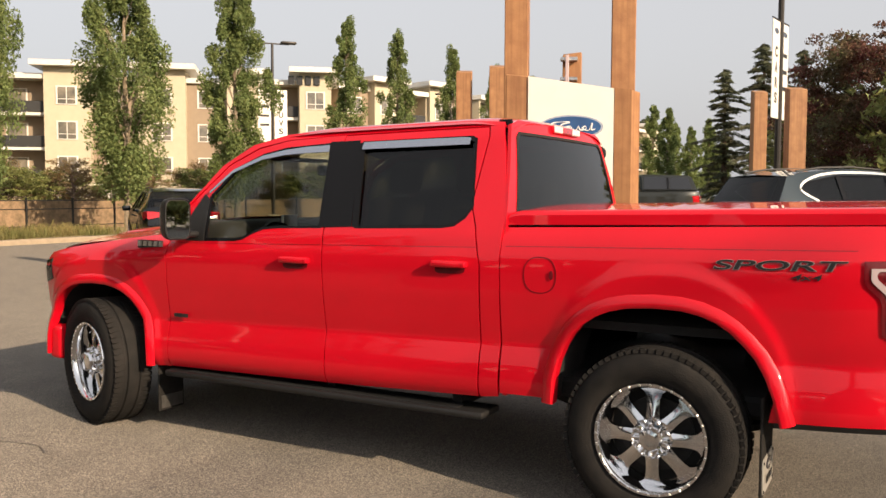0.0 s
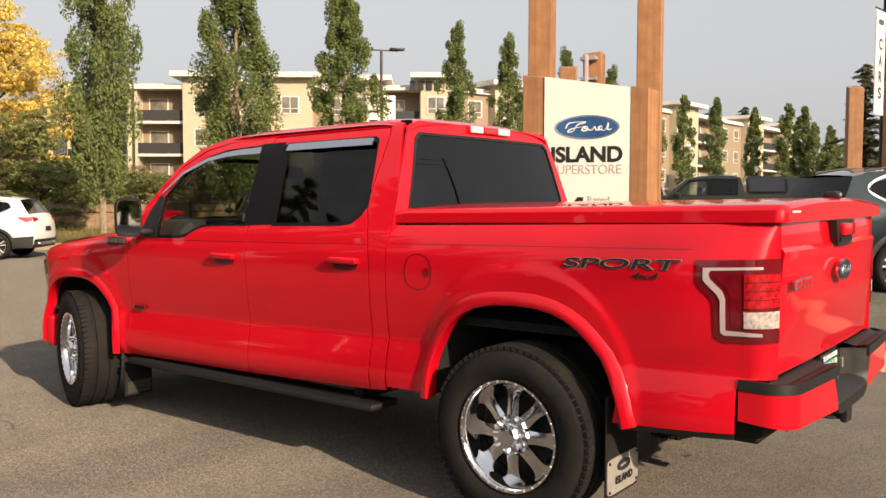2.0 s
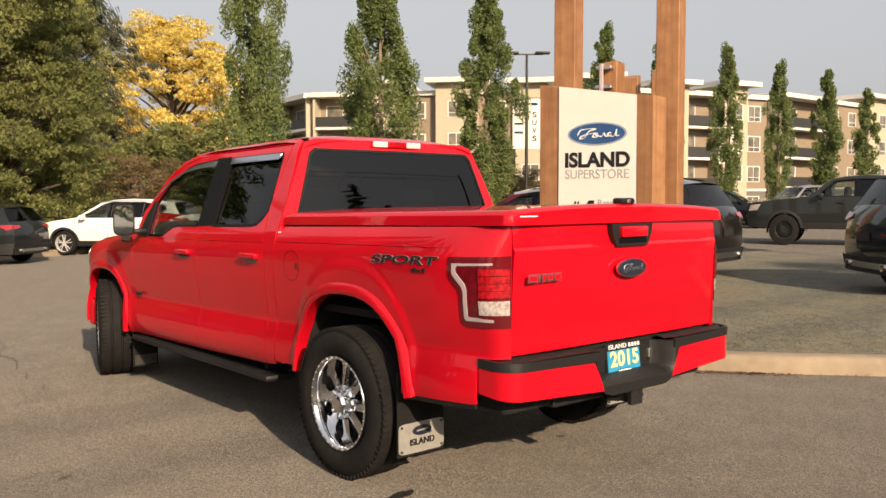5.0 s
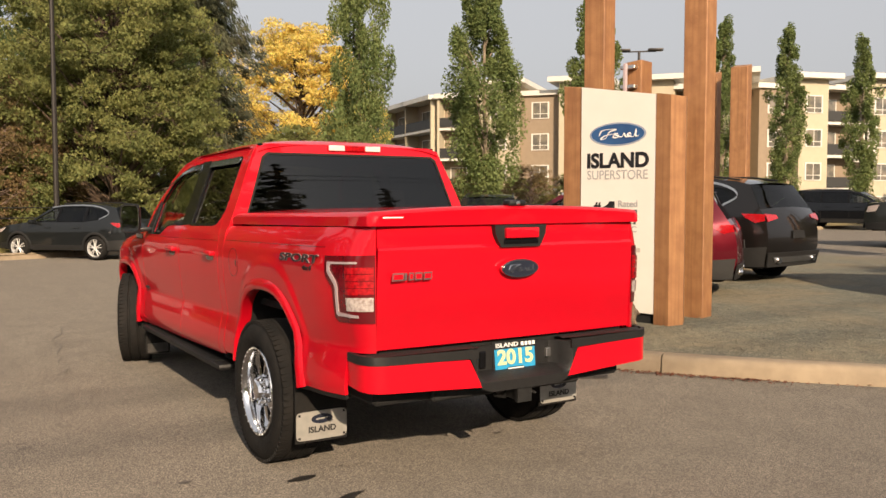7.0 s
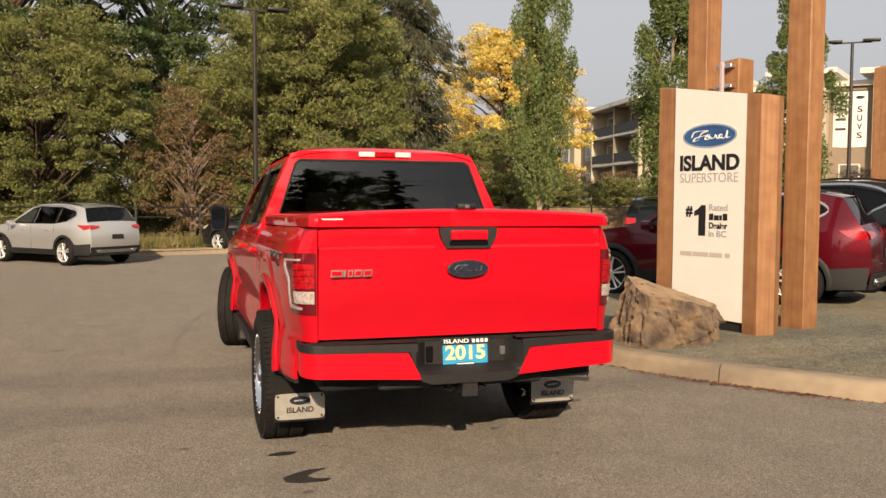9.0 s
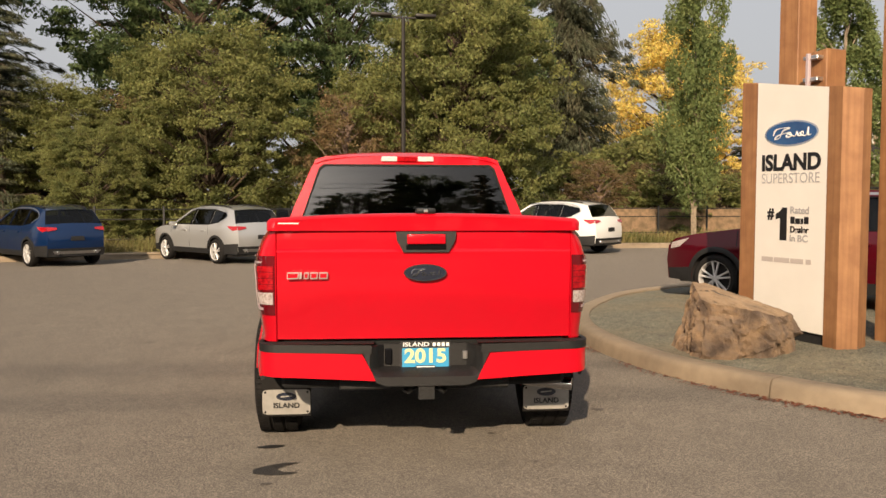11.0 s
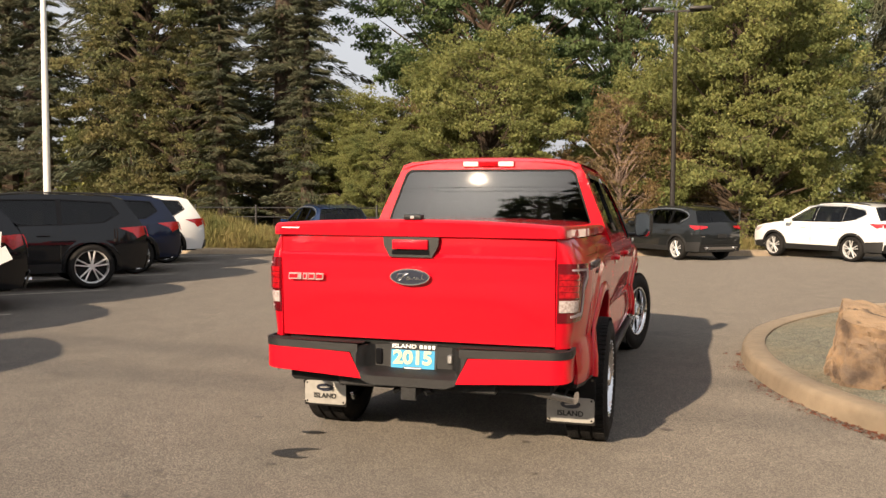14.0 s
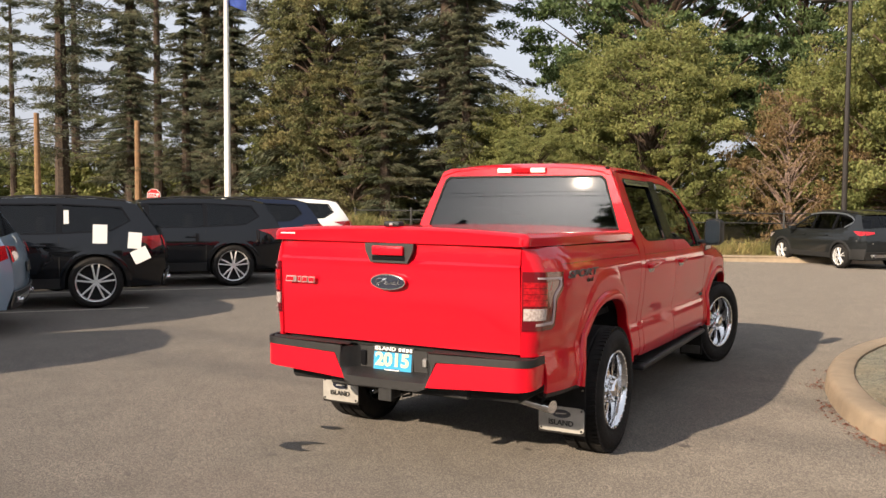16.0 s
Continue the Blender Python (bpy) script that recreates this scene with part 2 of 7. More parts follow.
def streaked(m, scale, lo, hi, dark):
    """Dark streaks through a rock."""
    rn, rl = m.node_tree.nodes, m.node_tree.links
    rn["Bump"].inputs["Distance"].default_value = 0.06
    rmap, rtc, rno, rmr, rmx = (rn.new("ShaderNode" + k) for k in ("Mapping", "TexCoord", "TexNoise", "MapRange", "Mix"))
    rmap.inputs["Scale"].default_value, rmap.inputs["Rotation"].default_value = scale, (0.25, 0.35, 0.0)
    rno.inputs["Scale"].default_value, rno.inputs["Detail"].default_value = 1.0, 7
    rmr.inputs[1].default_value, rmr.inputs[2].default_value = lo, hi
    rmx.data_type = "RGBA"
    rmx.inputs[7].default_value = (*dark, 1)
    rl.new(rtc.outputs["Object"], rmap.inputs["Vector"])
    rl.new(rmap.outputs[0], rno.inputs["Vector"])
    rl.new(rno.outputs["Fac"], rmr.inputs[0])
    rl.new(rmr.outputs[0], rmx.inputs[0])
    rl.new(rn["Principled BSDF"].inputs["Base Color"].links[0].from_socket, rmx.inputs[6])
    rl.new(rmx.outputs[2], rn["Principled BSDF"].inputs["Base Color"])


M_rock_side = mat("rock_side", (0.27, 0.18, 0.105), 0.9, noise_scale=9, second=(0.17, 0.125, 0.09), bump=1.0, bump_scale=12, big=0.45)
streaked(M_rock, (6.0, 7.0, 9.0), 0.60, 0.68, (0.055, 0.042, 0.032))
streaked(M_rock_side, (8.0, 7.0, 5.5), 0.44, 0.66, (0.085, 0.06, 0.045))
M_bare = mat("bare_twig", (0.25, 0.175, 0.135), 0.9, noise_scale=6, second=(0.17, 0.125, 0.10))
M_bark = mat("bark", (0.10, 0.068, 0.045), 0.95, noise_scale=9, second=(0.05, 0.035, 0.025), bump=0.6, bump_scale=25)
M_pale_bark = mat("pale_bark", (0.34, 0.27, 0.19), 0.9, noise_scale=8, second=(0.20, 0.16, 0.11), bump=0.4, bump_scale=25)
M_dry = mat("dry_grass_soil", (0.22, 0.16, 0.075), 0.95, noise_scale=7, second=(0.10, 0.095, 0.035), bump=0.8, bump_scale=20, big=0.3)
M_far = mat("far_ground", (0.07, 0.075, 0.045), 0.95, noise_scale=0.8, second=(0.11, 0.095, 0.06), big=0.3)
M_fence = mat("black_fence", (0.02, 0.02, 0.02), 0.5, metal=0.3)
M_pole_dark = mat("bronze_pole", (0.03, 0.026, 0.023), 0.45, metal=0.3)
M_pole_white = mat("white_pole", (0.78, 0.76, 0.72), 0.4, noise_scale=5, vary=0.08)
M_pole_wood = mat("utility_pole", (0.36, 0.21, 0.10), 0.85, noise_scale=5, vary=0.35)
M_cream = mat("cream_siding", (0.50, 0.435, 0.315), 0.8, noise_scale=2, vary=0.06)
M_tan = mat("tan_siding", (0.29, 0.222, 0.155), 0.8, noise_scale=2, vary=0.08)
M_greywall = mat("grey_siding", (0.17, 0.15, 0.125), 0.8, noise_scale=2, vary=0.08)
M_fascia = mat("white_fascia", (0.68, 0.655, 0.60), 0.6, noise_scale=3, vary=0.06)
M_house_glass = mat("house_glass", (0.10, 0.10, 0.09), 0.08, noise_scale=1.2, second=(0.24, 0.21, 0.17), spec=0.8)
M_rail = mat("balcony_rail", (0.03, 0.03, 0.03), 0.6)
M_mulch = mat("bark_mulch", (0.19, 0.065, 0.035), 0.95, noise_scale=30, vary=0.6, bump=0.8)
M_line = mat("parking_line", (0.42, 0.38, 0.32), 0.8, noise_scale=30, vary=0.35)

# ---- mesh helpers ----


def part(name, bm, material, parent=None, label="", angle=35):
    """Links a bmesh as one mesh object under a thing or a part."""
    me = bpy.data.meshes.new(name)
    for f in bm.faces:
        f.smooth = True
    lim = radians(angle)
    bm.normal_update()
    for e in bm.edges:
        if len(e.link_faces) == 2 and e.calc_face_angle(0) > lim:
            e.smooth = False
    bm.to_mesh(me)
    bm.free()
    me.materials.append(material)
    ob = new(name, me)
    if parent:
        ob.parent = parent
    if label:
        ob["label"] = label
    return ob


def thing(name, label, category, group="", kind="", m=None):
    ob = new(name)
    ob.empty_display_size = 0.2
    tagged(ob, label, category, group, kind)
    if m is not None:
        ob.matrix_basis = m
    return ob


def box(bm, lo, hi, r=0.0, seg=1, m=None):
    """A box from corner to corner with rounded edges, added to bm."""
    lo, hi = Vector(lo), Vector(hi)
    res = bmesh.ops.create_cube(bm, size=1)
    vs = res["verts"]
    mid, size = (lo + hi) / 2, hi - lo
    for v in vs:
        v.co = Vector((v.co.x * size.x, v.co.y * size.y, v.co.z * size.z)) + mid
    if r:
        es = list({e for v in vs for e in v.link_edges})
        out = bmesh.ops.bevel(bm, geom=es, offset=r, segments=seg, affect="EDGES", profile=0.5)
        vs = list({v for f in out["faces"] for v in f.verts} | {v for v in vs if v.is_valid})
    if m is not None:
        bmesh.ops.transform(bm, matrix=m, verts=vs)
    return vs


def boxed(lo, hi, r=0.0, seg=1, m=None):
    bm = bmesh.new()
    box(bm, lo, hi, r, seg, m)
    return bm


def grid(f, us, vs, bm=None, flip=False):
    """A surface through the points f(u, v)."""
    bm = bm or bmesh.new()
    rows = [[bm.verts.new(f(u, v)) for v in vs] for u in us]
    for a, b in zip(rows, rows[1:]):
        for i in range(len(vs) - 1):
            q = (a[i], a[i + 1], b[i + 1], b[i])
            bm.faces.new(q[::-1] if flip else q)
    return bm


def lathe(profile, n, axis="x", bm=None, close=False):
    """Turns (along, radius) points round an axis."""
    bm = bm or bmesh.new()
    ring = []
    for k in range(n):
        a = 2 * math.pi * k / n
        c, s = math.cos(a), math.sin(a)
        row = []
        for d, r in profile:
            p = {"x": (d, r * c, r * s), "z": (r * c, r * s, d), "y": (r * c, d, r * s)}[axis]
            row.append(bm.verts.new(p))
        ring.append(row)
    for k in range(n):
        a, b = ring[k], ring[(k + 1) % n]
        for i in range(len(profile) - 1):
            bm.faces.new((a[i], a[i + 1], b[i + 1], b[i]))
        if close:
            bm.faces.new((a[-1], a[0], b[0], b[-1]))
    bmesh.ops.remove_doubles(bm, verts=bm.verts, dist=1e-5)
    bmesh.ops.recalc_face_normals(bm, faces=bm.faces)
    return bm


def tube(points, radii, n=8, bm=None, cap=True):
    """A round bar through points, of one or several radii."""
    bm = bm or bmesh.new()
    pts = [Vector(p) for p in points]
    if not isinstance(radii, (list, tuple)):
        radii = [radii] * len(pts)
    rings = []
    for i, p in enumerate(pts):
        d = (pts[min(i + 1, len(pts) - 1)] - pts[max(i - 1, 0)]).normalized()
        a = d.orthogonal().normalized() if i == 0 else (a - d * a.dot(d)).normalized()
        b = d.cross(a)
        rings.append([bm.verts.new(p + (a * math.cos(2 * math.pi * k / n) + b * math.sin(2 * math.pi * k / n)) * radii[i]) for k in range(n)])
    for r0, r1 in zip(rings, rings[1:]):
        for k in range(n):
            bm.faces.new((r0[k], r0[(k + 1) % n], r1[(k + 1) % n], r1[k]))
    if cap:
        bm.faces.new(rings[0][::-1])
        bm.faces.new(rings[-1])
    return bm


def inside(poly, p):
    x, y, c = p[0], p[1], False
    for (x0, y0), (x1, y1) in zip(poly, poly[1:] + poly[:1]):
        if (y0 > y) != (y1 > y) and x < (x1 - x0) * (y - y0) / (y1 - y0) + x0:
            c = not c
    return c


def dense(poly, step):
    out = []
    for a, b in zip(poly, poly[1:] + poly[:1]):
        k = max(1, int(math.dist(a, b) / step))
        out += [(a[0] + (b[0] - a[0]) * i / k, a[1] + (b[1] - a[1]) * i / k) for i in range(k)]
    return out


def panel(outline, f, step=0.05, thick=0.02, holes=(), bm=None, toward=None):
    """A sheet of metal or glass cut to an outline, bent by f(u, v) to its shape and given a thickness away from toward."""
    from mathutils.geometry import delaunay_2d_cdt
    loops = [dense(list(outline), step)] + [dense(list(h), step) for h in holes]
    pts, edges = [], []
    for lp in loops:
        k = len(pts)
        pts += lp
        edges += [(k + i, k + (i + 1) % len(lp)) for i in range(len(lp))]
    us, vs = [p[0] for p in loops[0]], [p[1] for p in loops[0]]
    rim = np.array(pts)
    u = min(us) + step / 2
    while u < max(us):
        v = min(vs) + step / 2
        while v < max(vs):
            if inside(loops[0], (u, v)) and not any(inside(h, (u, v)) for h in loops[1:]) and np.min(np.sum((rim - (u, v)) ** 2, axis=1)) > (0.45 * step) ** 2:
                pts.append((u, v))
            v += step
        u += step
    ov, _, of, _, _, _ = delaunay_2d_cdt([Vector(p) for p in pts], edges, [], 0, 1e-6)
    keep = []
    for fc in of:
        c = sum((ov[i] for i in fc), Vector((0, 0))) / len(fc)
        e0, e1 = ov[fc[1]] - ov[fc[0]], ov[fc[2]] - ov[fc[0]]
        if abs(e0.x * e1.y - e0.y * e1.x) < 2e-4 * max(e0.length_squared, e1.length_squared, (e1 - e0).length_squared):
            continue
        if inside(loops[0], c) and not any(inside(h, c) for h in loops[1:]):
            keep.append(fc)
    own = bmesh.new()
    vv = [own.verts.new(f(p.x, p.y)) for p in ov]
    for fc in keep:
        try:
            own.faces.new([vv[i] for i in fc])
        except ValueError:
            pass
    for v in vv:
        if not v.link_faces:
            own.verts.remove(v)
    bmesh.ops.recalc_face_normals(own, faces=own.faces)
    own.normal_update()
    if toward is not None and sum((fc.normal.dot(Vector(toward)) * fc.calc_area() for fc in own.faces)) < 0:
        bmesh.ops.reverse_faces(own, faces=own.faces)
    if thick:
        front = own.faces[:]
        rim = [e for e in own.edges if e.is_boundary]
        back = {}
        for v in own.verts[:]:
            nrm = sum((fc.normal * fc.calc_area() for fc in v.link_faces), Vector((0, 0, 0)))
            back[v] = own.verts.new(v.co - nrm.normalized() * thick)
        for fc in front:
            own.faces.new([back[v] for v in reversed(fc.verts)])
        for e in rim:
            lp = [q for q in e.link_faces[0].loops if q.edge is e][0]
            a, b = lp.vert, lp.link_loop_next.vert
            own.faces.new((b, a, back[a], back[b]))
        own.normal_update()
    if bm is None:
        return own
    me = bpy.data.meshes.new("tmp")
    own.to_mesh(me)
    own.free()
    bm.from_mesh(me)
    bpy.data.meshes.remove(me)
    return bm


def join(bm, other, m=None):
    me = bpy.data.meshes.new("tmp")
    other.to_mesh(me)
    other.free()
    if m is not None:
        me.transform(m)
    bm.from_mesh(me)
    bpy.data.meshes.remove(me)
    return bm


def lettering(text, height, depth, material, parent, m, name="lettering", width=None, bold=0.0):
    """Raised letters in the built-in font, lying in the xz plane of m, facing -y."""
    cu = bpy.data.curves.new("t", "FONT")
    cu.body, cu.size, cu.extrude, cu.offset = text, height / 0.70, depth / 2, bold
    cu.align_x, cu.align_y = "CENTER", "CENTER"
    ob = bpy.data.objects.new("t", cu)
    scene.collection.objects.link(ob)
    me = bpy.data.meshes.new_from_object(ob.evaluated_get(bpy.context.evaluated_depsgraph_get()))
    bpy.data.objects.remove(ob)
    bpy.data.curves.remove(cu)
    xs = [v.co.x for v in me.vertices]
    if width and xs:
        k = width / (max(xs) - min(xs))
        for v in me.vertices:
            v.co.x *= k
    me.transform(m @ pose(0, 0, 0, 90))
    me.materials.clear()
    me.materials.append(material)
    me.name = name
    ob = new(name, me)
    ob.parent = parent
    return ob


def ellipse(a, b, n=36, p=2.0):
    out = []
    for k in range(n):
        t = 2 * math.pi * k / n
        c, s = math.cos(t), math.sin(t)
        out.append((a * math.copysign(abs(c) ** (2 / p), c), b * math.copysign(abs(s) ** (2 / p), s)))
    return out


def plaque(outline, depth, m, bm=None):
    """A flat piece cut to an outline in the xz plane of m, facing -y."""
    return join(bm or bmesh.new(), panel(outline, lambda u, v: m @ Vector((u, 0, v)), 10, depth, toward=m.to_3x3() @ Vector((0, -1, 0))))


def smooth_line(pts, n=6):
    out = []
    for i in range(len(pts) - 1):
        p0, p1, p2, p3 = (Vector(pts[max(0, min(len(pts) - 1, i + k))]) for k in (-1, 0, 1, 2))
        for k in range(n):
            t = k / n
            out.append(0.5 * ((2 * p1) + (p2 - p0) * t + (2 * p0 - 5 * p1 + 4 * p2 - p3) * t * t + (3 * p1 - p0 - 3 * p2 + p3) * t ** 3))
    return out + [Vector(pts[-1])]


def oval_badge(parent, a, b, m, blue, ring, name="oval_badge"):
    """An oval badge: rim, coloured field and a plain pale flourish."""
    base = part(name, plaque(ellipse(a, b), 0.012, m), ring, parent)
    part("field", plaque(ellipse(a * 0.93, b * 0.87), 0.012, m @ pose(0, -0.004, 0)), blue, base)
    pts = [(-0.64, -0.10), (-0.56, 0.30), (-0.34, 0.42), (-0.02, 0.40), (-0.28, 0.20), (-0.40, -0.30), (-0.58, -0.38), (-0.46, -0.12), (-0.12, 0.02), (-0.14, -0.26), (0.02, -0.26), (0.02, 0.04), (-0.10, 0.0), (0.16, -0.26), (0.24, 0.06), (0.30, -0.24), (0.46, -0.20), (0.46, 0.06), (0.36, -0.10), (0.56, -0.28), (0.66, 0.34), (0.64, -0.22), (0.76, -0.18)]
    line = smooth_line(pts, 4)
    mark = tube([m @ Vector((a * p.x, -0.0065, b * p.y)) for p in line], [b * (0.050 + 0.022 * math.sin(k * 0.55)) for k in range(len(line))], 5)
    part("flourish_mark", mark, ring if ring is not M_chrome or blue is not M_oval_blue else M_white, base)
    return base

# ---- ground ----
def sheet(name, outline, z, material, step=1.0, relief=None):
    bm = panel(outline, lambda x, y: Vector((x, y, z + (relief(x, y) if relief else 0))), step, 0, toward=(0, 0, 1))
    return part(name, bm, material)


tagged(sheet("ground", [(-900, -900), (900, -900), (900, 900), (-900, 900)], -0.06, M_far, 600), "wide ground of dry grass and soil reaching the horizon", "ground", kind="structure")
tagged(sheet("car_park", [(-60, -60), (75, -60), (75, 21.6), (10, 21.6), (7.6, 21.4), (-12.5, 15.3), (-60, 12)], 0.0, M_asphalt, 6.0), "worn grey asphalt car park with fine cracks", "asphalt", kind="structure")
VERGE = [(-60, 12.2), (-12.5, 15.5), (7.6, 21.6), (10, 21.8), (75, 21.8), (75, 60), (-60, 60)]
tagged(sheet("verge", VERGE, 0.05, M_dry, 2.5, lambda x, y: 0.06 + 0.06 * noise.noise(Vector((x * 0.4, y * 0.4, 0))) + 0.03 * max(0, y - 28)), "dry grass verge behind the car park", "grass verge", kind="structure")


def kerb(name, line, inward, length, label):
    """A run of cast kerb stones along a line, each a piece of its own with a joint."""
    root = tagged(new(name), label, "kerb", kind="structure")
    prof = [(0.0, -0.02), (0.015, 0.10), (0.035, 0.138), (0.065, 0.15), (0.215, 0.152), (0.235, 0.14), (0.235, -0.02)]
    pts, run, piece = [Vector(p) for p in line], 0.0, [0]
    cuts = []
    for i in range(1, len(pts)):
        run += (pts[i] - pts[i - 1]).length
        if run > length or i == len(pts) - 1:
            cuts.append((piece[0], i))
            piece[0], run = i, 0.0
    for a, b in cuts:
        bm, rows = bmesh.new(), []
        for i in range(a, b + 1):
            d = (pts[min(i + 1, len(pts) - 1)] - pts[max(i - 1, 0)]).normalized()
            nrm = Vector((-d.y, d.x)) * inward
            q = pts[i] + d * (0.006 if i == a else -0.006 if i == b else 0)
            rows.append([bm.verts.new((q.x + nrm.x * o, q.y + nrm.y * o, h)) for o, h in prof])
        for r0, r1 in zip(rows, rows[1:]):
            for k in range(len(prof) - 1):
                bm.faces.new((r0[k], r0[k + 1], r1[k + 1], r1[k]))
        bm.faces.new(rows[0][::-1])
        bm.faces.new(rows[-1])
        bmesh.ops.recalc_face_normals(bm, faces=bm.faces)
        part("kerb_stone", bm, M_kerb, root, angle=50)
    return root


ISLAND = smooth_line([(9.5, -7.0), (6.4, -3.85), (4.06, -0.97), (3.35, -0.16), (2.72, 0.70), (2.32, 1.50), (2.10, 2.40), (2.04, 3.20), (2.10, 4.00), (2.32, 4.90), (2.75, 5.85), (3.45, 6.95), (4.30, 7.75), (5.6, 8.55), (7.6, 9.4), (10.5, 10.6), (14.0, 12.0)], 5)
kerb("island_kerb", ISLAND, -1, 3.0, "pale tan concrete kerb round the gravel island")
LOT = smooth_line([(-26, 14.2), (-12.5, 15.4), (-6, 17.5), (1, 19.6), (7.6, 21.5), (10.5, 21.7), (20, 21.7), (40, 21.7)], 8)
kerb("car_park_kerb", LOT, 1, 4.0, "pale concrete kerb along the edge of the car park")


def island_height(x, y):
    d = min(math.hypot(x - p.x, y - p.y) for p in ISLAND[::3])
    return 0.10 + 0.11 * min(1.0, d / 1.6) + 0.012 * noise.noise(Vector((x * 1.5, y * 1.5, 0)))


inner = []
for i, p in enumerate(ISLAND):
    d = (ISLAND[min(i + 1, len(ISLAND) - 1)] - ISLAND[max(i - 1, 0)]).normalized()
    inner.append((p.x + d.y * 0.22, p.y - d.x * 0.22))
gravel = tagged(sheet("gravel_bed", inner + [(15.5, 8.0), (14, -4.5)], 0.0, M_gravel, 0.5, island_height), "grey-green gravel bed with dry straw patches", "gravel", kind="structure")
verts, faces = [], []
for k in range(9000):
    if k < 7000:
        x, y = R.uniform(2.2, 5.8), R.uniform(-2.5, 7.0)
    else:
        x, y = R.uniform(2.2, 10), R.uniform(-4, 8)
    if not inside(inner + [(15.5, 8.0), (14, -4.5)], (x, y)):
        continue
    r = R.uniform(0.005, 0.012)
    z = island_height(x, y) + r * 0.3
    a = R.uniform(0, 6.28)
    b = len(verts)
    for q in range(4):
        verts.append((x + r * math.cos(a + q * 1.571) * R.uniform(0.7, 1.2), y + r * math.sin(a + q * 1.571) * R.uniform(0.7, 1.2), z + R.uniform(-0.2, 0.3) * r))
    verts.append((x, y, z + r * 0.9))
    faces += [(b, b + 1, b + 4), (b + 1, b + 2, b + 4), (b + 2, b + 3, b + 4), (b + 3, b, b + 4)]
me = bpy.data.meshes.new("gravel_stones")
me.from_pydata(verts, [], faces)
me.materials.append(M_stone)
tagged(new("gravel_stones", me), "loose small grey stones lying over the gravel bed", "gravel", kind="stuff")

# wet marks, mulch and parking lines on the asphalt
HOOK = [(-0.12, 0.0), (-0.04, 0.06), (0.05, 0.10), (0.15, 0.10), (0.06, 0.045), (0.015, 0.0), (0.06, -0.05), (0.14, -0.06), (0.10, -0.10), (-0.02, -0.10), (-0.11, -0.07)]
o = [(-0.86 + u, -0.95 + v * 1.15) for u, v in HOOK]
tagged(sheet("wet_patch", o, 0.004, M_wet, 0.04), "dark hooked wet patch on the asphalt", "stain", "wet patches", kind="structure")
for cx, cy, a, b, rot in ((-0.92, -0.49, 0.085, 0.035, 8),):
    o = [(cx + (u * math.cos(radians(rot)) - v * math.sin(radians(rot))) * R.uniform(0.8, 1.2), cy + (u * math.sin(radians(rot)) + v * math.cos(radians(rot))) * R.uniform(0.8, 1.25)) for u, v in ellipse(a, b, 22)]
    tagged(sheet("wet_patch", o, 0.004, M_wet, 0.06), "dark wet patch on the asphalt", "stain", "wet patches", kind="structure")
bits_v, bits_f = [], []
thick = min(range(len(ISLAND) - 1), key=lambda j: math.hypot(ISLAND[j].x - 3.0, ISLAND[j].y - 0.5))
for k in range(760):
    t = R.uniform(8.5, 38) if k < 420 else min(38, max(8.5, R.gauss(thick, 2.2)))
    i = int(t)
    p, q = ISLAND[i], ISLAND[i + 1]
    d = (q - p).normalized()
    off = abs(R.gauss(0, 0.07)) + 0.005
    c = p + (q - p) * (t - i) + Vector((-d.y, d.x)) * off
    if k < 420 and noise.noise(Vector((t * 0.35, 0, 0))) < -0.05:
        continue
    r, a, b0 = R.uniform(0.008, 0.025), R.uniform(0, 6.28), len(bits_v)
    for q4 in range(4):
        bits_v.append((c.x + r * math.cos(a + q4 * 1.57) * (1 if q4 % 2 else 0.45), c.y + r * math.sin(a + q4 * 1.57) * (1 if q4 % 2 else 0.45), 0.004 + R.uniform(0, 0.012)))
    bits_f.append((b0, b0 + 1, b0 + 2, b0 + 3))
me = bpy.data.meshes.new("leaf_litter")
me.from_pydata(bits_v, [], bits_f)
me.materials.append(M_mulch)
tagged(new("leaf_litter", me), "reddish-brown leaf litter along the kerb foot", "leaf litter", kind="stuff")
sv, sf = [], []
for k in range(260):
    x, y = R.uniform(-7, 3.0), R.uniform(-4.5, 14)
    if 2.0 < x and y > -1:
        continue
    r, b0 = R.uniform(0.006, 0.022) * (2.0 if R.random() < 0.08 else 1), len(sv)
    for q in range(7):
        a = q * 0.8976
        w = r * R.uniform(0.6, 1.3)
        sv.append((x + w * 1.6 * math.cos(a), y + w * math.sin(a), 0.0035))
    sf.append(tuple(range(b0, b0 + 7)))
me = bpy.data.meshes.new("oil_spots")
me.from_pydata(sv, [], sf)
me.materials.append(M_spot)
tagged(new("oil_spots", me), "small dark oil spots scattered over the asphalt", "stain", kind="stuff")
for line in (((-1.20, 6.2), (-1.25, 5.7), (-1.42, 5.2), (-1.38, 4.8), (-1.5, 4.3)), ((-1.47, 4.1), (-1.55, 3.8), (-1.50, 3.5), (-1.58, 3.3))):
    pts = smooth_line(line, 5)
    o = [(p.x + R.uniform(0.003, 0.009), p.y) for p in pts] + [(p.x - R.uniform(0.003, 0.009), p.y) for p in pts[::-1]]
    tagged(sheet("asphalt_crack", o, 0.0035, M_spot, 0.3), "thin dark crack in the asphalt", "crack", "asphalt cracks", kind="structure")
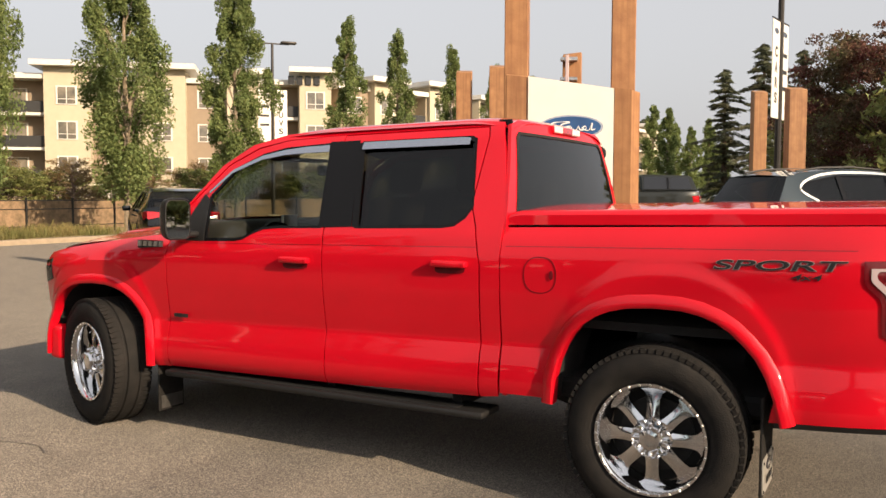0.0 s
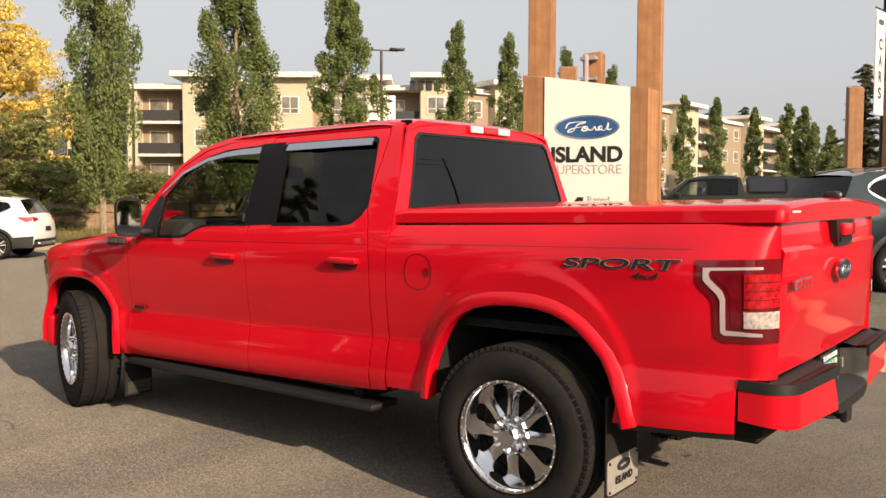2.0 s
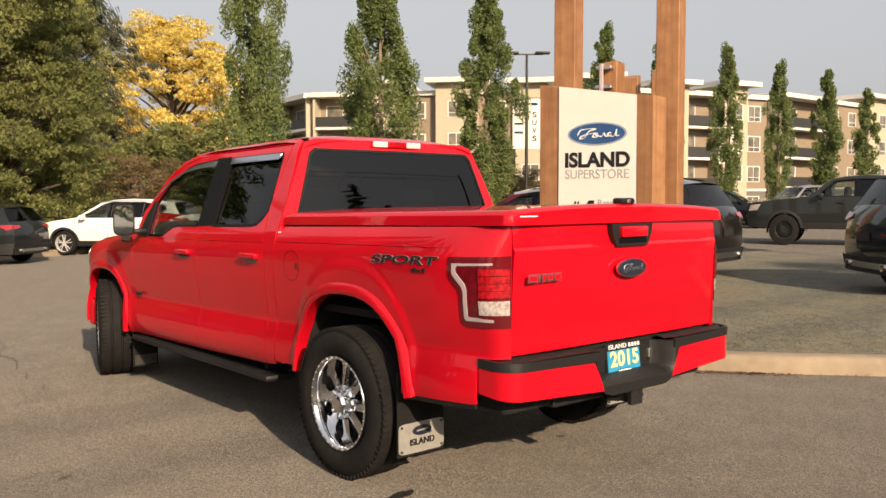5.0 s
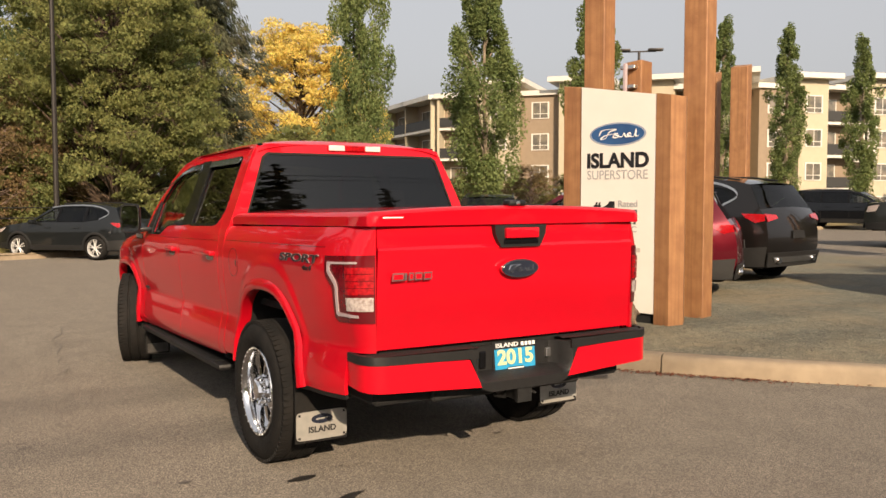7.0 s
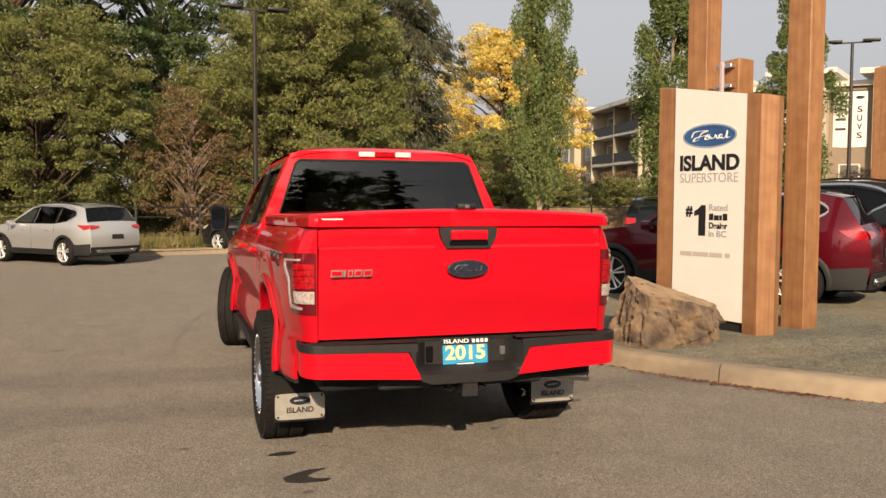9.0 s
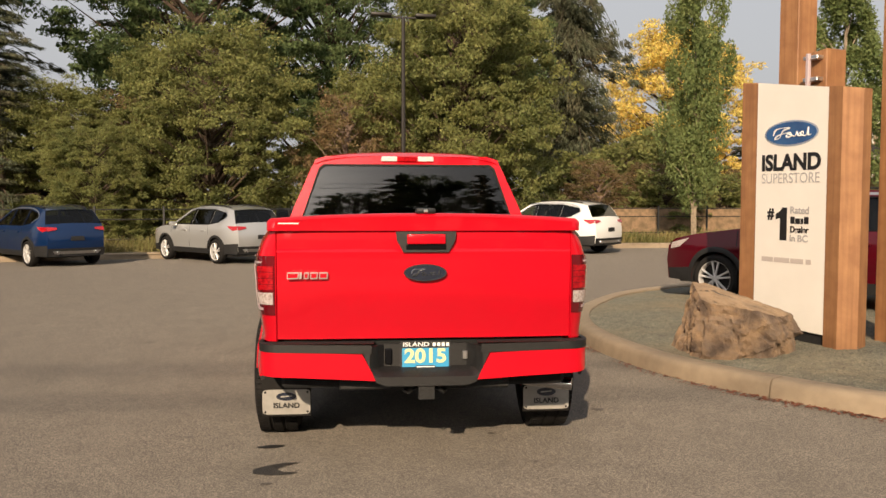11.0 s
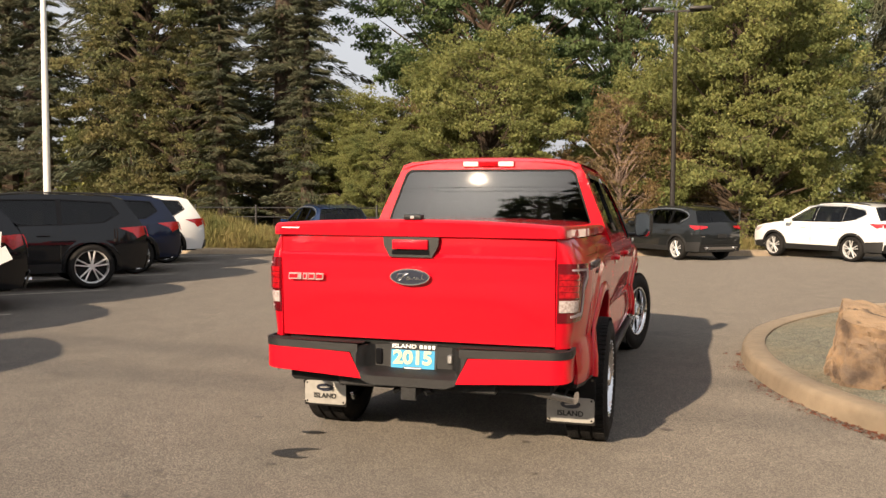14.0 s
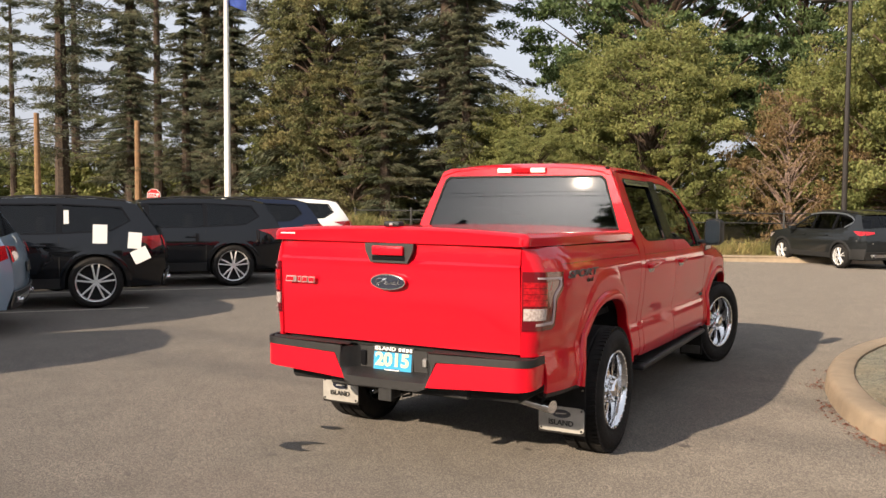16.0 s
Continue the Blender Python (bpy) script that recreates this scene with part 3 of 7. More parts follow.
for k in range(7):
    c = Vector((-6.1 - k * 0.72, -2.6 + k * 3.02))
    d = Vector((0.669, 0.743))
    o = [tuple(c - d * 5.2 + Vector((-0.743, 0.669)) * 0.05), tuple(c - d * 5.2 - Vector((-0.743, 0.669)) * 0.05), tuple(c + d * 0.4 - Vector((-0.743, 0.669)) * 0.05), tuple(c + d * 0.4 + Vector((-0.743, 0.669)) * 0.05)]
    tagged(sheet("parking_line", o, 0.004, M_line, 1.0), "faded white parking line on the asphalt", "parking line", "parking lines", kind="structure")

# ---- the timber sign ----
A, B = Vector((3.60, 2.60)), Vector((3.93, 1.63))
run = (B - A).normalized()
yaw = math.degrees(math.atan2(run.y, run.x))
SG = pose((A.x + B.x) / 2 + 0.03, (A.y + B.y) / 2 - 0.003, 0.20, 0, 0, yaw)
sign = thing("dealer_sign", "white dealer sign panel held between tall timber posts on gravel", "sign", m=SG)
HW = 0.44
part("sign_panel", panel([(-HW, 0.13), (HW, 0.105), (HW, 2.39), (-HW, 2.53)], lambda u, v: Vector((u, -0.035, v)), 0.5, 0.07, toward=(0, -1, 0)), M_panel, sign, "smooth white panel")


def timber(lo, hi, slope=0.0, slant_y=0.0):
    """A sawn post with worn edges and a sloping top."""
    bm = boxed(lo, hi, 0.008, 1)
    for v in bm.verts:
        if v.co.z > (lo[2] + hi[2]) / 2:
            v.co.z += slope * (v.co.x - lo[0]) + slant_y * (v.co.y - lo[1])
    return bm


part("side_post", timber((-HW - 0.235, -0.02, -0.3), (-HW - 0.004, 0.28, 2.56), -0.12), M_wood, sign, "stained fir post")
bm = panel([(HW + 0.004, -0.04), (HW + 0.175, -0.06), (HW + 0.265, 0.10), (HW + 0.20, 0.28), (HW + 0.004, 0.28)], lambda u, v: Vector((u, v, -0.3)), 0.6, 0, toward=(0, 0, -1))
ext = bmesh.ops.extrude_face_region(bm, geom=bm.faces[:])
for v in ext["geom"]:
    if isinstance(v, bmesh.types.BMVert):
        v.co.z = 2.40 - 0.16 * (v.co.x - HW)
bmesh.ops.recalc_face_normals(bm, faces=bm.faces)
part("side_post", bm, M_wood, sign, "stained fir post with a folded face")
part("plinth", boxed((-HW, 0.0, -0.25), (HW, 0.042, 0.14)), M_under, sign, "black recessed plinth")
part("panel_back", boxed((-HW, 0.045, 0.06), (HW, 0.10, 2.3)), M_wood, sign)
part("tall_post", timber((-0.75, 0.54, -0.3), (-0.49, 0.80, 6.6)), M_wood, sign, "tall square fir post")
part("tall_post", timber((0.42, 0.66, -0.3), (0.68, 0.92, 6.6)), M_wood, sign, "tall square fir post")
cap = part("joint_block", timber((-0.10, 0.30, 2.30), (0.10, 0.56, 2.80), 0.10), M_wood, sign)
for z in (2.53, 2.74):
    part("steel_strap", boxed((-0.12, 0.22, z - 0.02), (0.06, 0.31, z + 0.02), 0.006), M_alloy, sign)
part("steel_tie", boxed((-0.07, 0.20, 2.45), (-0.03, 0.24, 2.78), 0.006), M_white_trim, sign)
face = pose(0, -0.038, 0)
oval_badge(sign, 0.335, 0.125, face @ pose(0.0, 0, 2.00), M_oval_blue, M_chrome)
lettering("ISLAND", 0.150, 0.004, M_ink, sign, face @ pose(0.0, 0, 1.715), "name_lettering", 0.73, 0.008)
lettering("SUPERSTORE", 0.098, 0.004, M_ink_grey, sign, face @ pose(0.0, 0, 1.565), "store_lettering", 0.715, -0.0008)
part("one_mark", plaque([(-0.025, 0.965), (-0.025, 1.285), (-0.085, 1.285), (-0.112, 1.250), (-0.167, 1.222), (-0.167, 1.168), (-0.111, 1.185), (-0.111, 0.965)], 0.004, face), M_ink, sign)
lettering("#", 0.105, 0.004, M_ink, sign, face @ pose(-0.232, 0, 1.222), "hash_lettering", 0.088, 0.005)
lettering("Rated", 0.066, 0.004, M_ink_grey, sign, face @ pose(0.130, 0, 1.258), "rated_lettering", 0.224, 0.0016)
for w0, w1, hh in ((0.020, 0.072, 0.038), (0.080, 0.138, 0.022), (0.146, 0.176, 0.022), (0.186, 0.240, 0.038)):
    part("name_bar", plaque([(w0, -0.030), (w1, -0.030), (w1, hh), (w0, hh)], 0.003, face @ pose(0, 0, 1.160)), M_ink, sign)
lettering("Dealer", 0.060, 0.004, M_ink, sign, face @ pose(0.13, 0, 1.072), "dealer_lettering", 0.222, 0.0022)
lettering("in", 0.064, 0.004, M_ink_grey, sign, face @ pose(0.050, 0, 0.988), "in_lettering", 0.062, 0.0014)
lettering("BC", 0.064, 0.004, M_ink_grey, sign, face @ pose(0.175, 0, 0.988), "place_lettering", 0.12, 0.0014)
M_pale_ink = mat("pale_ink", (0.50, 0.44, 0.40), 0.6)
for w0, w1 in ((-0.34, -0.19), (-0.18, 0.02), (0.03, 0.19), (0.22, 0.28)):
    part("web_bar", plaque([(w0, -0.026), (w1, -0.026), (w1, 0.020), (w0, 0.020)], 0.003, face @ pose(0, 0, 0.775)), M_pale_ink, sign)

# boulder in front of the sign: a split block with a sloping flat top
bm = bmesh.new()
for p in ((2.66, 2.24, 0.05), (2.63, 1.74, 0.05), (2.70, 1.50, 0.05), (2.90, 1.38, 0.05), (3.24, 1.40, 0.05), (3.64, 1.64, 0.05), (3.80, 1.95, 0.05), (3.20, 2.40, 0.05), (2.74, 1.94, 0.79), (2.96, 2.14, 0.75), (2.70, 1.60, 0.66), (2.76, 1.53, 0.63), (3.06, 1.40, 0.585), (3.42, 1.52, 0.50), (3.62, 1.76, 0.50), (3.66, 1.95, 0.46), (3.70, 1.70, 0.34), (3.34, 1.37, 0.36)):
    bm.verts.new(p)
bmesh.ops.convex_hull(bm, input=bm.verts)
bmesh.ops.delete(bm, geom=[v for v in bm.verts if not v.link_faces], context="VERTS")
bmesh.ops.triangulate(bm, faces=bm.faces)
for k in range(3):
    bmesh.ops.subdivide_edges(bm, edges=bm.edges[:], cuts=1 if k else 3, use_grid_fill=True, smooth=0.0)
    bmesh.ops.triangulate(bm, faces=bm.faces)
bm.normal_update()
# upward faces take the paler rock, all others the darker streaked one
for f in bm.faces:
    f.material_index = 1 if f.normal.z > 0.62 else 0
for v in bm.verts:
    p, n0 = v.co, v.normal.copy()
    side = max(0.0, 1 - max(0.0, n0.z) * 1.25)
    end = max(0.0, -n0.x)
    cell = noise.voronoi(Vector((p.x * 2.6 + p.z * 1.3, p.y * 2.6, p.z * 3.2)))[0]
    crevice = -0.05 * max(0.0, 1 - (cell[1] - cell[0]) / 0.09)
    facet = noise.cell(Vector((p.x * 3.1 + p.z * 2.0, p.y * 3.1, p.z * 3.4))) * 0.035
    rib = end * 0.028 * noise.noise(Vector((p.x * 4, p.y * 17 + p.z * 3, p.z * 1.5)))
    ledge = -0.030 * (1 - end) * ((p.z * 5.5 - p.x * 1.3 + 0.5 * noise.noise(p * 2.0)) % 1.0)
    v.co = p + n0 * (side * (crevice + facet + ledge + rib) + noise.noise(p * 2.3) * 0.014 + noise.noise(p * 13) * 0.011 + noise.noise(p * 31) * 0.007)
rock = part("boulder", bm, M_rock_side, None, angle=18)
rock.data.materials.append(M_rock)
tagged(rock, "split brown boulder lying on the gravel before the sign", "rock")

# ---- poles, lamps and far timber posts ----
def lamp_post(x, y, h, yaw, banner="", drop=0.0, name="street_lamp"):
    t = thing(name, "dark bronze car-park lamp on a slim pole" + (" with two white banners" if banner else ""), "street lamp", "car-park lamps", m=pose(x, y, 0, 0, 0, yaw))
    part("pole", tube([(0, 0, 0), (0, 0, h * 0.5), (0, 0, h)], [0.085, 0.075, 0.06], 10), M_pole_dark, t)
    part("concrete_foot", lathe([(0.0, 0.0), (0.0, 0.28), (0.55, 0.28), (0.6, 0.24), (0.6, 0.0)], 20, "z"), M_kerb, t)
    part("arm", boxed((-0.75, -0.03, h - 0.02), (0.75, 0.03, h + 0.04), 0.01), M_pole_dark, t)
    for s in (-1, 1):
        part("lamp_head", boxed((s * 0.72 - 0.34, -0.17, h + 0.02), (s * 0.72 + 0.34, 0.17, h + 0.13), 0.04, 2), M_pole_dark, t)
    if banner:
        h -= drop
        for s, word in ((-1, banner[0]), (1, banner[1])):
            b = part("banner", boxed((s * 0.36 - 0.28, -0.012, h - 4.3), (s * 0.36 + 0.28, 0.012, h - 2.0), 0.004), M_panel, t, "white printed banner")
            part("banner_rod", tube([(0, 0, h - 1.97), (s * 0.68, 0, h - 1.97)], 0.018, 6), M_pole_dark, t)
            part("oval_mark", plaque(ellipse(0.17, 0.07), 0.004, pose(s * 0.36, -0.014, h - 2.25)), M_oval_dark, b)
            if word:
                for k, ch in enumerate(word):
                    lettering(ch, 0.24, 0.004, M_ink, b, pose(s * 0.36, -0.016, h - 2.75 - 0.36 * k), "banner_lettering", 0.2, 0.01)
            else:
                for k in range(3):
                    part("word_bar", plaque([(-0.2, -0.05), (0.2, -0.05), (0.2, 0.05), (-0.2, 0.05)], 0.004, pose(s * 0.36, -0.014, h - 2.75 - 0.4 * k)), M_ink, b)
    return t


lamp_post(25.5, 24.0, 8.1, -40, ("", "SUVS"))
lamp_post(1.0, 22.4, 7.42, 5)
lamp_post(17.6, 1.9, 9.5, -8, ("CARS", ""), 1.85)
lamp_post(46, 26, 8.0, -40, ("", ""))
wp = thing("flag_pole", "tall white metal flag pole with a blue flag", "flag pole", m=pose(-20.8, 20.4, 0))
part("pole", tube([(0, 0, 0), (0, 0, 6), (0, 0, 13)], [0.13, 0.11, 0.07], 14), M_pole_white, wp)
fl = grid(lambda u, v: Vector((0.06 + 0.9 * u, 0.10 * math.sin(u * 6 + v), 11.1 - 2.0 * v - 0.35 * u)), np.linspace(0, 1, 10), np.linspace(0, 1, 10))
part("flag", fl, mat("blue_flag", (0.02, 0.05, 0.25), 0.8, noise_scale=4, vary=0.3), wp)
for x, y, h in ((-32.6, 26.7, 5.6), (-37.4, 24.4, 6.0)):
    up = thing("utility_pole", "bare brown wooden utility pole", "utility pole", "utility poles", m=pose(x, y, 0))
    part("pole", tube([(0, 0, 0), (0, 0, h)], [0.17, 0.13], 10), M_pole_wood, up)
ul = thing("power_line", "thin sagging wires strung between bare wooden poles", "power line")
for dz in (0.25, 0.75, 1.5):
    part("cable", tube([(-37.4 + 4.8 * k / 10, 24.4 + 2.3 * k / 10, 6.0 - dz - 0.4 * k / 10 - 0.35 * math.sin(math.pi * k / 10)) for k in range(11)], 0.022, 5), M_under, ul)
    part("cable", tube([(-37.4 - 14 * k / 8, 24.4 - 4 * k / 8, 6.0 - dz + 0.2 * k / 8 - 0.6 * math.sin(math.pi * k / 8)) for k in range(9)], 0.022, 5), M_under, ul)
st = thing("stop_sign", "red octagonal stop sign on a post", "road sign", m=pose(-21.4, 17.2, 0, 0, 0, 38))
part("post", boxed((-0.03, -0.02, 0), (0.03, 0.02, 1.9), 0.004), M_alloy, st)
octo = [(0.25 * math.cos(radians(22.5 + 45 * k)), 0.25 * math.sin(radians(22.5 + 45 * k))) for k in range(8)]
part("plate", plaque(octo, 0.01, pose(0, -0.03, 1.72)), M_white, st)
part("red_face", plaque([(x * 0.92, y * 0.92) for x, y in octo], 0.006, pose(0, -0.037, 1.72)), mat("sign_red", (0.55, 0.02, 0.02), 0.4), st)
lettering("STOP", 0.15, 0.004, M_white, st, pose(0, -0.043, 1.72), "stop_lettering", 0.36, 0.005)
for x, y, h, w in ((10.65, 6.87, 3.9, 0.31), (10.63, 6.14, 3.95, 0.31), (14.95, 1.95, 3.7, 0.28), (15.25, 1.25, 3.75, 0.36)):
    tp = thing("timber_post", "square stained fir post with a slanted top", "post", "timber posts", m=pose(x, y, 0, 0, 0, 25))
    part("post", timber((-w / 2, -w / 2, -0.2), (w / 2, w / 2, h), 0.25), M_wood, tp)

# black fence along the verge
fence = thing("fence", "black metal rail fence along the verge", "fence")
for k in range(24):
    x = -14 + k * 1.9
    y = 19.2 + (x + 14) * 0.28 if x < 9 else 25.6 + (x - 9) * 0.02
    part("post", boxed((x - 0.03, y - 0.03, 0.05), (x + 0.03, y + 0.03, 1.35), 0.004), M_fence, fence)
    if k < 23:
        x1 = x + 1.9
        y1 = 19.2 + (x1 + 14) * 0.28 if x1 < 9 else 25.6 + (x1 - 9) * 0.02
        for z in (0.35, 0.95, 1.25):
            part("rail", tube([(x, y, z), (x1, y1, z)], 0.018, 5), M_fence, fence)

part("wall_bank", boxed((9.5, 27.9, -0.1), (64, 28.2, 1.25), 0.03), mat("dry_bank", (0.30, 0.20, 0.12), 0.95, noise_scale=6, second=(0.17, 0.12, 0.07), bump=1.0, bump_scale=20, big=0.3))
tagged(bpy.data.objects["wall_bank"], "low brown garden wall behind the black fence", "wall", kind="structure")

# ---- apartment building ----
def apartment(name, ax, ay, bx, by, storeys, sections, depth=14, base=0.0, H=2.85):
    """A facade from a to b, cut into sections of (share, kind, projection, extra height)."""
    a, b = Vector((ax, ay)), Vector((bx, by))
    L = (b - a).length
    d = (b - a) / L
    root = thing(name, "cream and tan flat-roofed apartment building with balconies", "building", "apartment blocks", m=Matrix.Translation((ax, ay, base)) @ Matrix.Rotation(math.atan2(d.y, d.x), 4, "Z"))
    u, tot = 0.0, sum(q[0] for q in sections)
    for share, kind, proj, extra in sections:
        w = L * share / tot
        h = storeys * H + extra
        color = {"c": M_cream, "t": M_tan, "b": M_tan, "g": M_greywall}[kind]
        y0 = -proj
        if kind == "b":
            part("wall", boxed((u, y0 + 1.5, 0), (u + w, depth, h)), M_tan, root)
            for k in range(storeys):
                z = k * H
                bal = part("balcony", boxed((u + 0.05, y0, z - 0.12), (u + w - 0.05, y0 + 1.5, z + 0.12)), M_fascia, root)
                if k:
                    part("rail_panel", boxed((u + 0.08, y0 + 0.03, z + 0.2), (u + w - 0.08, y0 + 0.07, z + 1.1)), M_rail, bal)
                dd = part("balcony_door", boxed((u + w * 0.2, y0 + 1.44, z + 0.15), (u + w * 0.55, y0 + 1.52, z + 2.2)), M_house_glass, root)
                part("door_frame", boxed((u + w * 0.17, y0 + 1.47, z + 0.12), (u + w * 0.58, y0 + 1.505, z + 2.28)), M_fascia, dd)
            part("balcony_post", boxed((u - 0.12, y0, 0), (u + 0.12, y0 + 1.5, h)), M_cream, root)
            part("balcony_post", boxed((u + w - 0.12, y0, 0), (u + w + 0.12, y0 + 1.5, h)), M_cream, root)
        else:
            part("wall", boxed((u, y0, 0), (u + w, depth, h)), color, root)
            if kind == "t":
                part("base_wall", boxed((u - 0.02, y0 - 0.03, 0), (u + w + 0.02, y0 + 0.2, H)), M_greywall, root)
                part("band", boxed((u - 0.03, y0 - 0.06, H - 0.12), (u + w + 0.03, y0 + 0.2, H + 0.12)), M_fascia, root)
            n = max(1, int(w / 3.6))
            for i in range(n):
                cx = u + w * (i + 0.5) / n
                for k in range(storeys):
                    z = k * H + 0.85
                    win = part("window", boxed((cx - 0.85, y0 - 0.07, z - 0.08), (cx + 0.85, y0 + 0.05, z + 1.5)), M_fascia, root)
                    for q in (-1, 1):
                        part("pane", boxed((cx + q * 0.37 - 0.33, y0 - 0.09, z + 0.42), (cx + q * 0.37 + 0.33, y0 - 0.05, z + 1.40)), M_house_glass, win)
                        part("pane", boxed((cx + q * 0.37 - 0.33, y0 - 0.09, z + 0.0), (cx + q * 0.37 + 0.33, y0 - 0.05, z + 0.36)), M_house_glass, win)
        over = 0.9 if extra > 0.5 else 0.35
        part("roof", boxed((u - over, y0 - over, h), (u + w + over, depth + 0.5, h + 0.45)), M_fascia, root)
        u += w
    return root


def spot(bearing, dist, ex=-4.2, ey=-2.2):
    return ex + dist * math.cos(radians(bearing)), ey + dist * math.sin(radians(bearing))


c, t, b = "c", "t", "b"
main_block = apartment("apartment_block", *spot(56.6, 84), *spot(36.8, 80), 4, [(5, b, 0.6, 0), (4.2, c, 1.2, 1.0), (4.5, t, 0, 0), (4.5, c, 1.0, 1.0), (4, t, 0, 0), (3.2, c, 0.8, 0.8), (4, b, 0.4, 0), (3.2, c, 1.2, 1.0)], base=-0.6, H=2.95)
for k in range(4):
    part("number_bar", boxed((24.7 + 0.75 * k, -1.36, 11.75), (25.2 + 0.75 * k, -1.28, 12.55), 0.01), M_ink, main_block, "dark number on the facade")
apartment("apartment_block", *spot(36.2, 81), *spot(27.8, 92), 4, [(4, t, 0, 0), (3.5, c, 1.0, 0.8), (5, b, 0.5, 0), (3.5, c, 1, 1), (4, t, 0, 0)], base=-0.6, H=2.95)
apartment("apartment_block", *spot(27.2, 93), *spot(15.5, 150), 4, [(6, b, 0.5, 0), (5, t, 0, 0), (4, c, 1, 1), (6, b, 0.5, 0), (5, t, 0, 0), (4, c, 1, 1), (6, b, 0.5, 0), (4, c, 1, 1)], base=-0.4, H=3.0)
apartment("apartment_block", *spot(62.5, 108), *spot(56.9, 84.5), 4, [(4, c, 0.8, 0.8), (4, t, 0, 0), (5, b, 0.6, 0), (5, b, 0.6, 0)], base=-0.6, H=2.95)

# ---- trees ----
L_poplar = leaf_mat("poplar_leaf", (0.23, 0.275, 0.105), (0.155, 0.20, 0.072), trans=0.45)
L_maple = leaf_mat("maple_leaf", (0.14, 0.185, 0.075), (0.092, 0.13, 0.055), trans=0.4)
L_olive = leaf_mat("olive_leaf", (0.265, 0.27, 0.095), (0.175, 0.195, 0.07), trans=0.45)
# needle colours greyed and lifted to stand in for haze
L_fir = leaf_mat("fir_needles", (0.098, 0.116, 0.072), (0.128, 0.122, 0.074), trans=0.3)
L_oak = leaf_mat("oak_leaf", (0.215, 0.19, 0.085), (0.135, 0.15, 0.065), trans=0.4)
L_yellow = leaf_mat("yellow_leaf", (0.82, 0.67, 0.22), (0.70, 0.55, 0.15), trans=0.45)
L_brown = leaf_mat("brown_leaf", (0.24, 0.165, 0.08), (0.16, 0.12, 0.06))
L_red = leaf_mat("red_leaf", (0.15, 0.06, 0.05), (0.1, 0.1, 0.05))
L_grass = leaf_mat("grass_blade", (0.32, 0.25, 0.105), (0.15, 0.155, 0.055))


def leaves(name, centres, spread, count, size, material, parent, seed, flat=0.0, long=1.6, dirs=None):
    """Many small leaves in uneven clumps round the centres."""
    g = np.random.default_rng(seed)
    c = np.array(centres)
    k = g.integers(0, len(c), count)
    if isinstance(spread, (int, float)):
        sp = np.full((len(c), 3), spread)
    else:
        sp = np.array(spread)
    off = g.normal(0, 1, (count, 3))
    off /= np.maximum(1e-6, np.linalg.norm(off, axis=1))[:, None]
    p = c[k] + off * (g.random(count) ** 0.45)[:, None] * sp[k]
    n = g.normal(0, 1, (count, 3))
    n[:, 2] = np.abs(n[:, 2]) * (1 + flat) + flat
    n /= np.linalg.norm(n, axis=1)[:, None]
    a = np.cross(n, g.normal(0, 1, (count, 3)))
    if dirs is not None:
        a = dirs[k] + g.normal(0, 0.35, (count, 3))
    a /= np.maximum(1e-6, np.linalg.norm(a, axis=1))[:, None]
    b = np.cross(n, a)
    b /= np.maximum(1e-6, np.linalg.norm(b, axis=1))[:, None]
    s = size * g.uniform(0.6, 1.35, count)[:, None]
    q = np.stack([p - a * s * long * 0.42 + b * s * 0.42, p + a * s * long * 0.55, p - a * s * long * 0.30 - b * s * 0.55], axis=1).reshape(-1, 3)
    me = bpy.data.meshes.new(name)
    me.vertices.add(count * 3)
    me.vertices.foreach_set("co", q.astype(np.float32).ravel())
    me.loops.add(count * 3)
    me.loops.foreach_set("vertex_index", np.arange(count * 3, dtype=np.int32))
    me.polygons.add(count)
    me.polygons.foreach_set("loop_start", np.arange(0, count * 3, 3, dtype=np.int32))
    me.update(calc_edges=True)
    me.materials.append(material)
    ob = new(name, me)
    if parent:
        ob.parent = parent
    return ob


def poplar(seed, h, w, label="slim green poplar on the verge", count=42000, size=0.078):
    r = random.Random(seed)
    t = thing("poplar_tree", label, "tree", "poplars on the verge")
    bm = tube([(0, 0, 0), (0.03, 0, h * 0.3), (0, 0.03, h * 0.6), (0, 0, h * 0.95)], [0.13, 0.10, 0.06, 0.015], 9)
    cs, sp = [], []
    for k in range(95):
        z = h * (0.16 + 0.84 * (k / 95) ** 0.95)
        q = z / h
        prof = w * (0.55 + 0.55 * math.sin(min(1, (q - 0.10) / 0.45) * 1.57)) * (1 - max(0, q - 0.55) / 0.52) ** 0.8 * r.uniform(0.55, 1.15)
        a = r.uniform(0, 6.28)
        e = prof * r.uniform(0.25, 0.8)
        c = (e * math.cos(a), e * math.sin(a), z)
        cs.append(c)
        m = r.uniform(0.16, 0.36) * (0.55 + 0.45 * (1 - q)) * w
        sp.append((m, m, m * r.uniform(1.3, 2.4)))
        if k % 3 == 0:
            tube([(0, 0, z - e * 1.1 - 0.3), (c[0] * 0.6, c[1] * 0.6, z - 0.3), c], [0.028, 0.018, 0.006], 5, bm)
    part("trunk", bm, M_pale_bark, t)
    leaves("crown", cs, sp, count, size, L_poplar, t, seed)
    return t


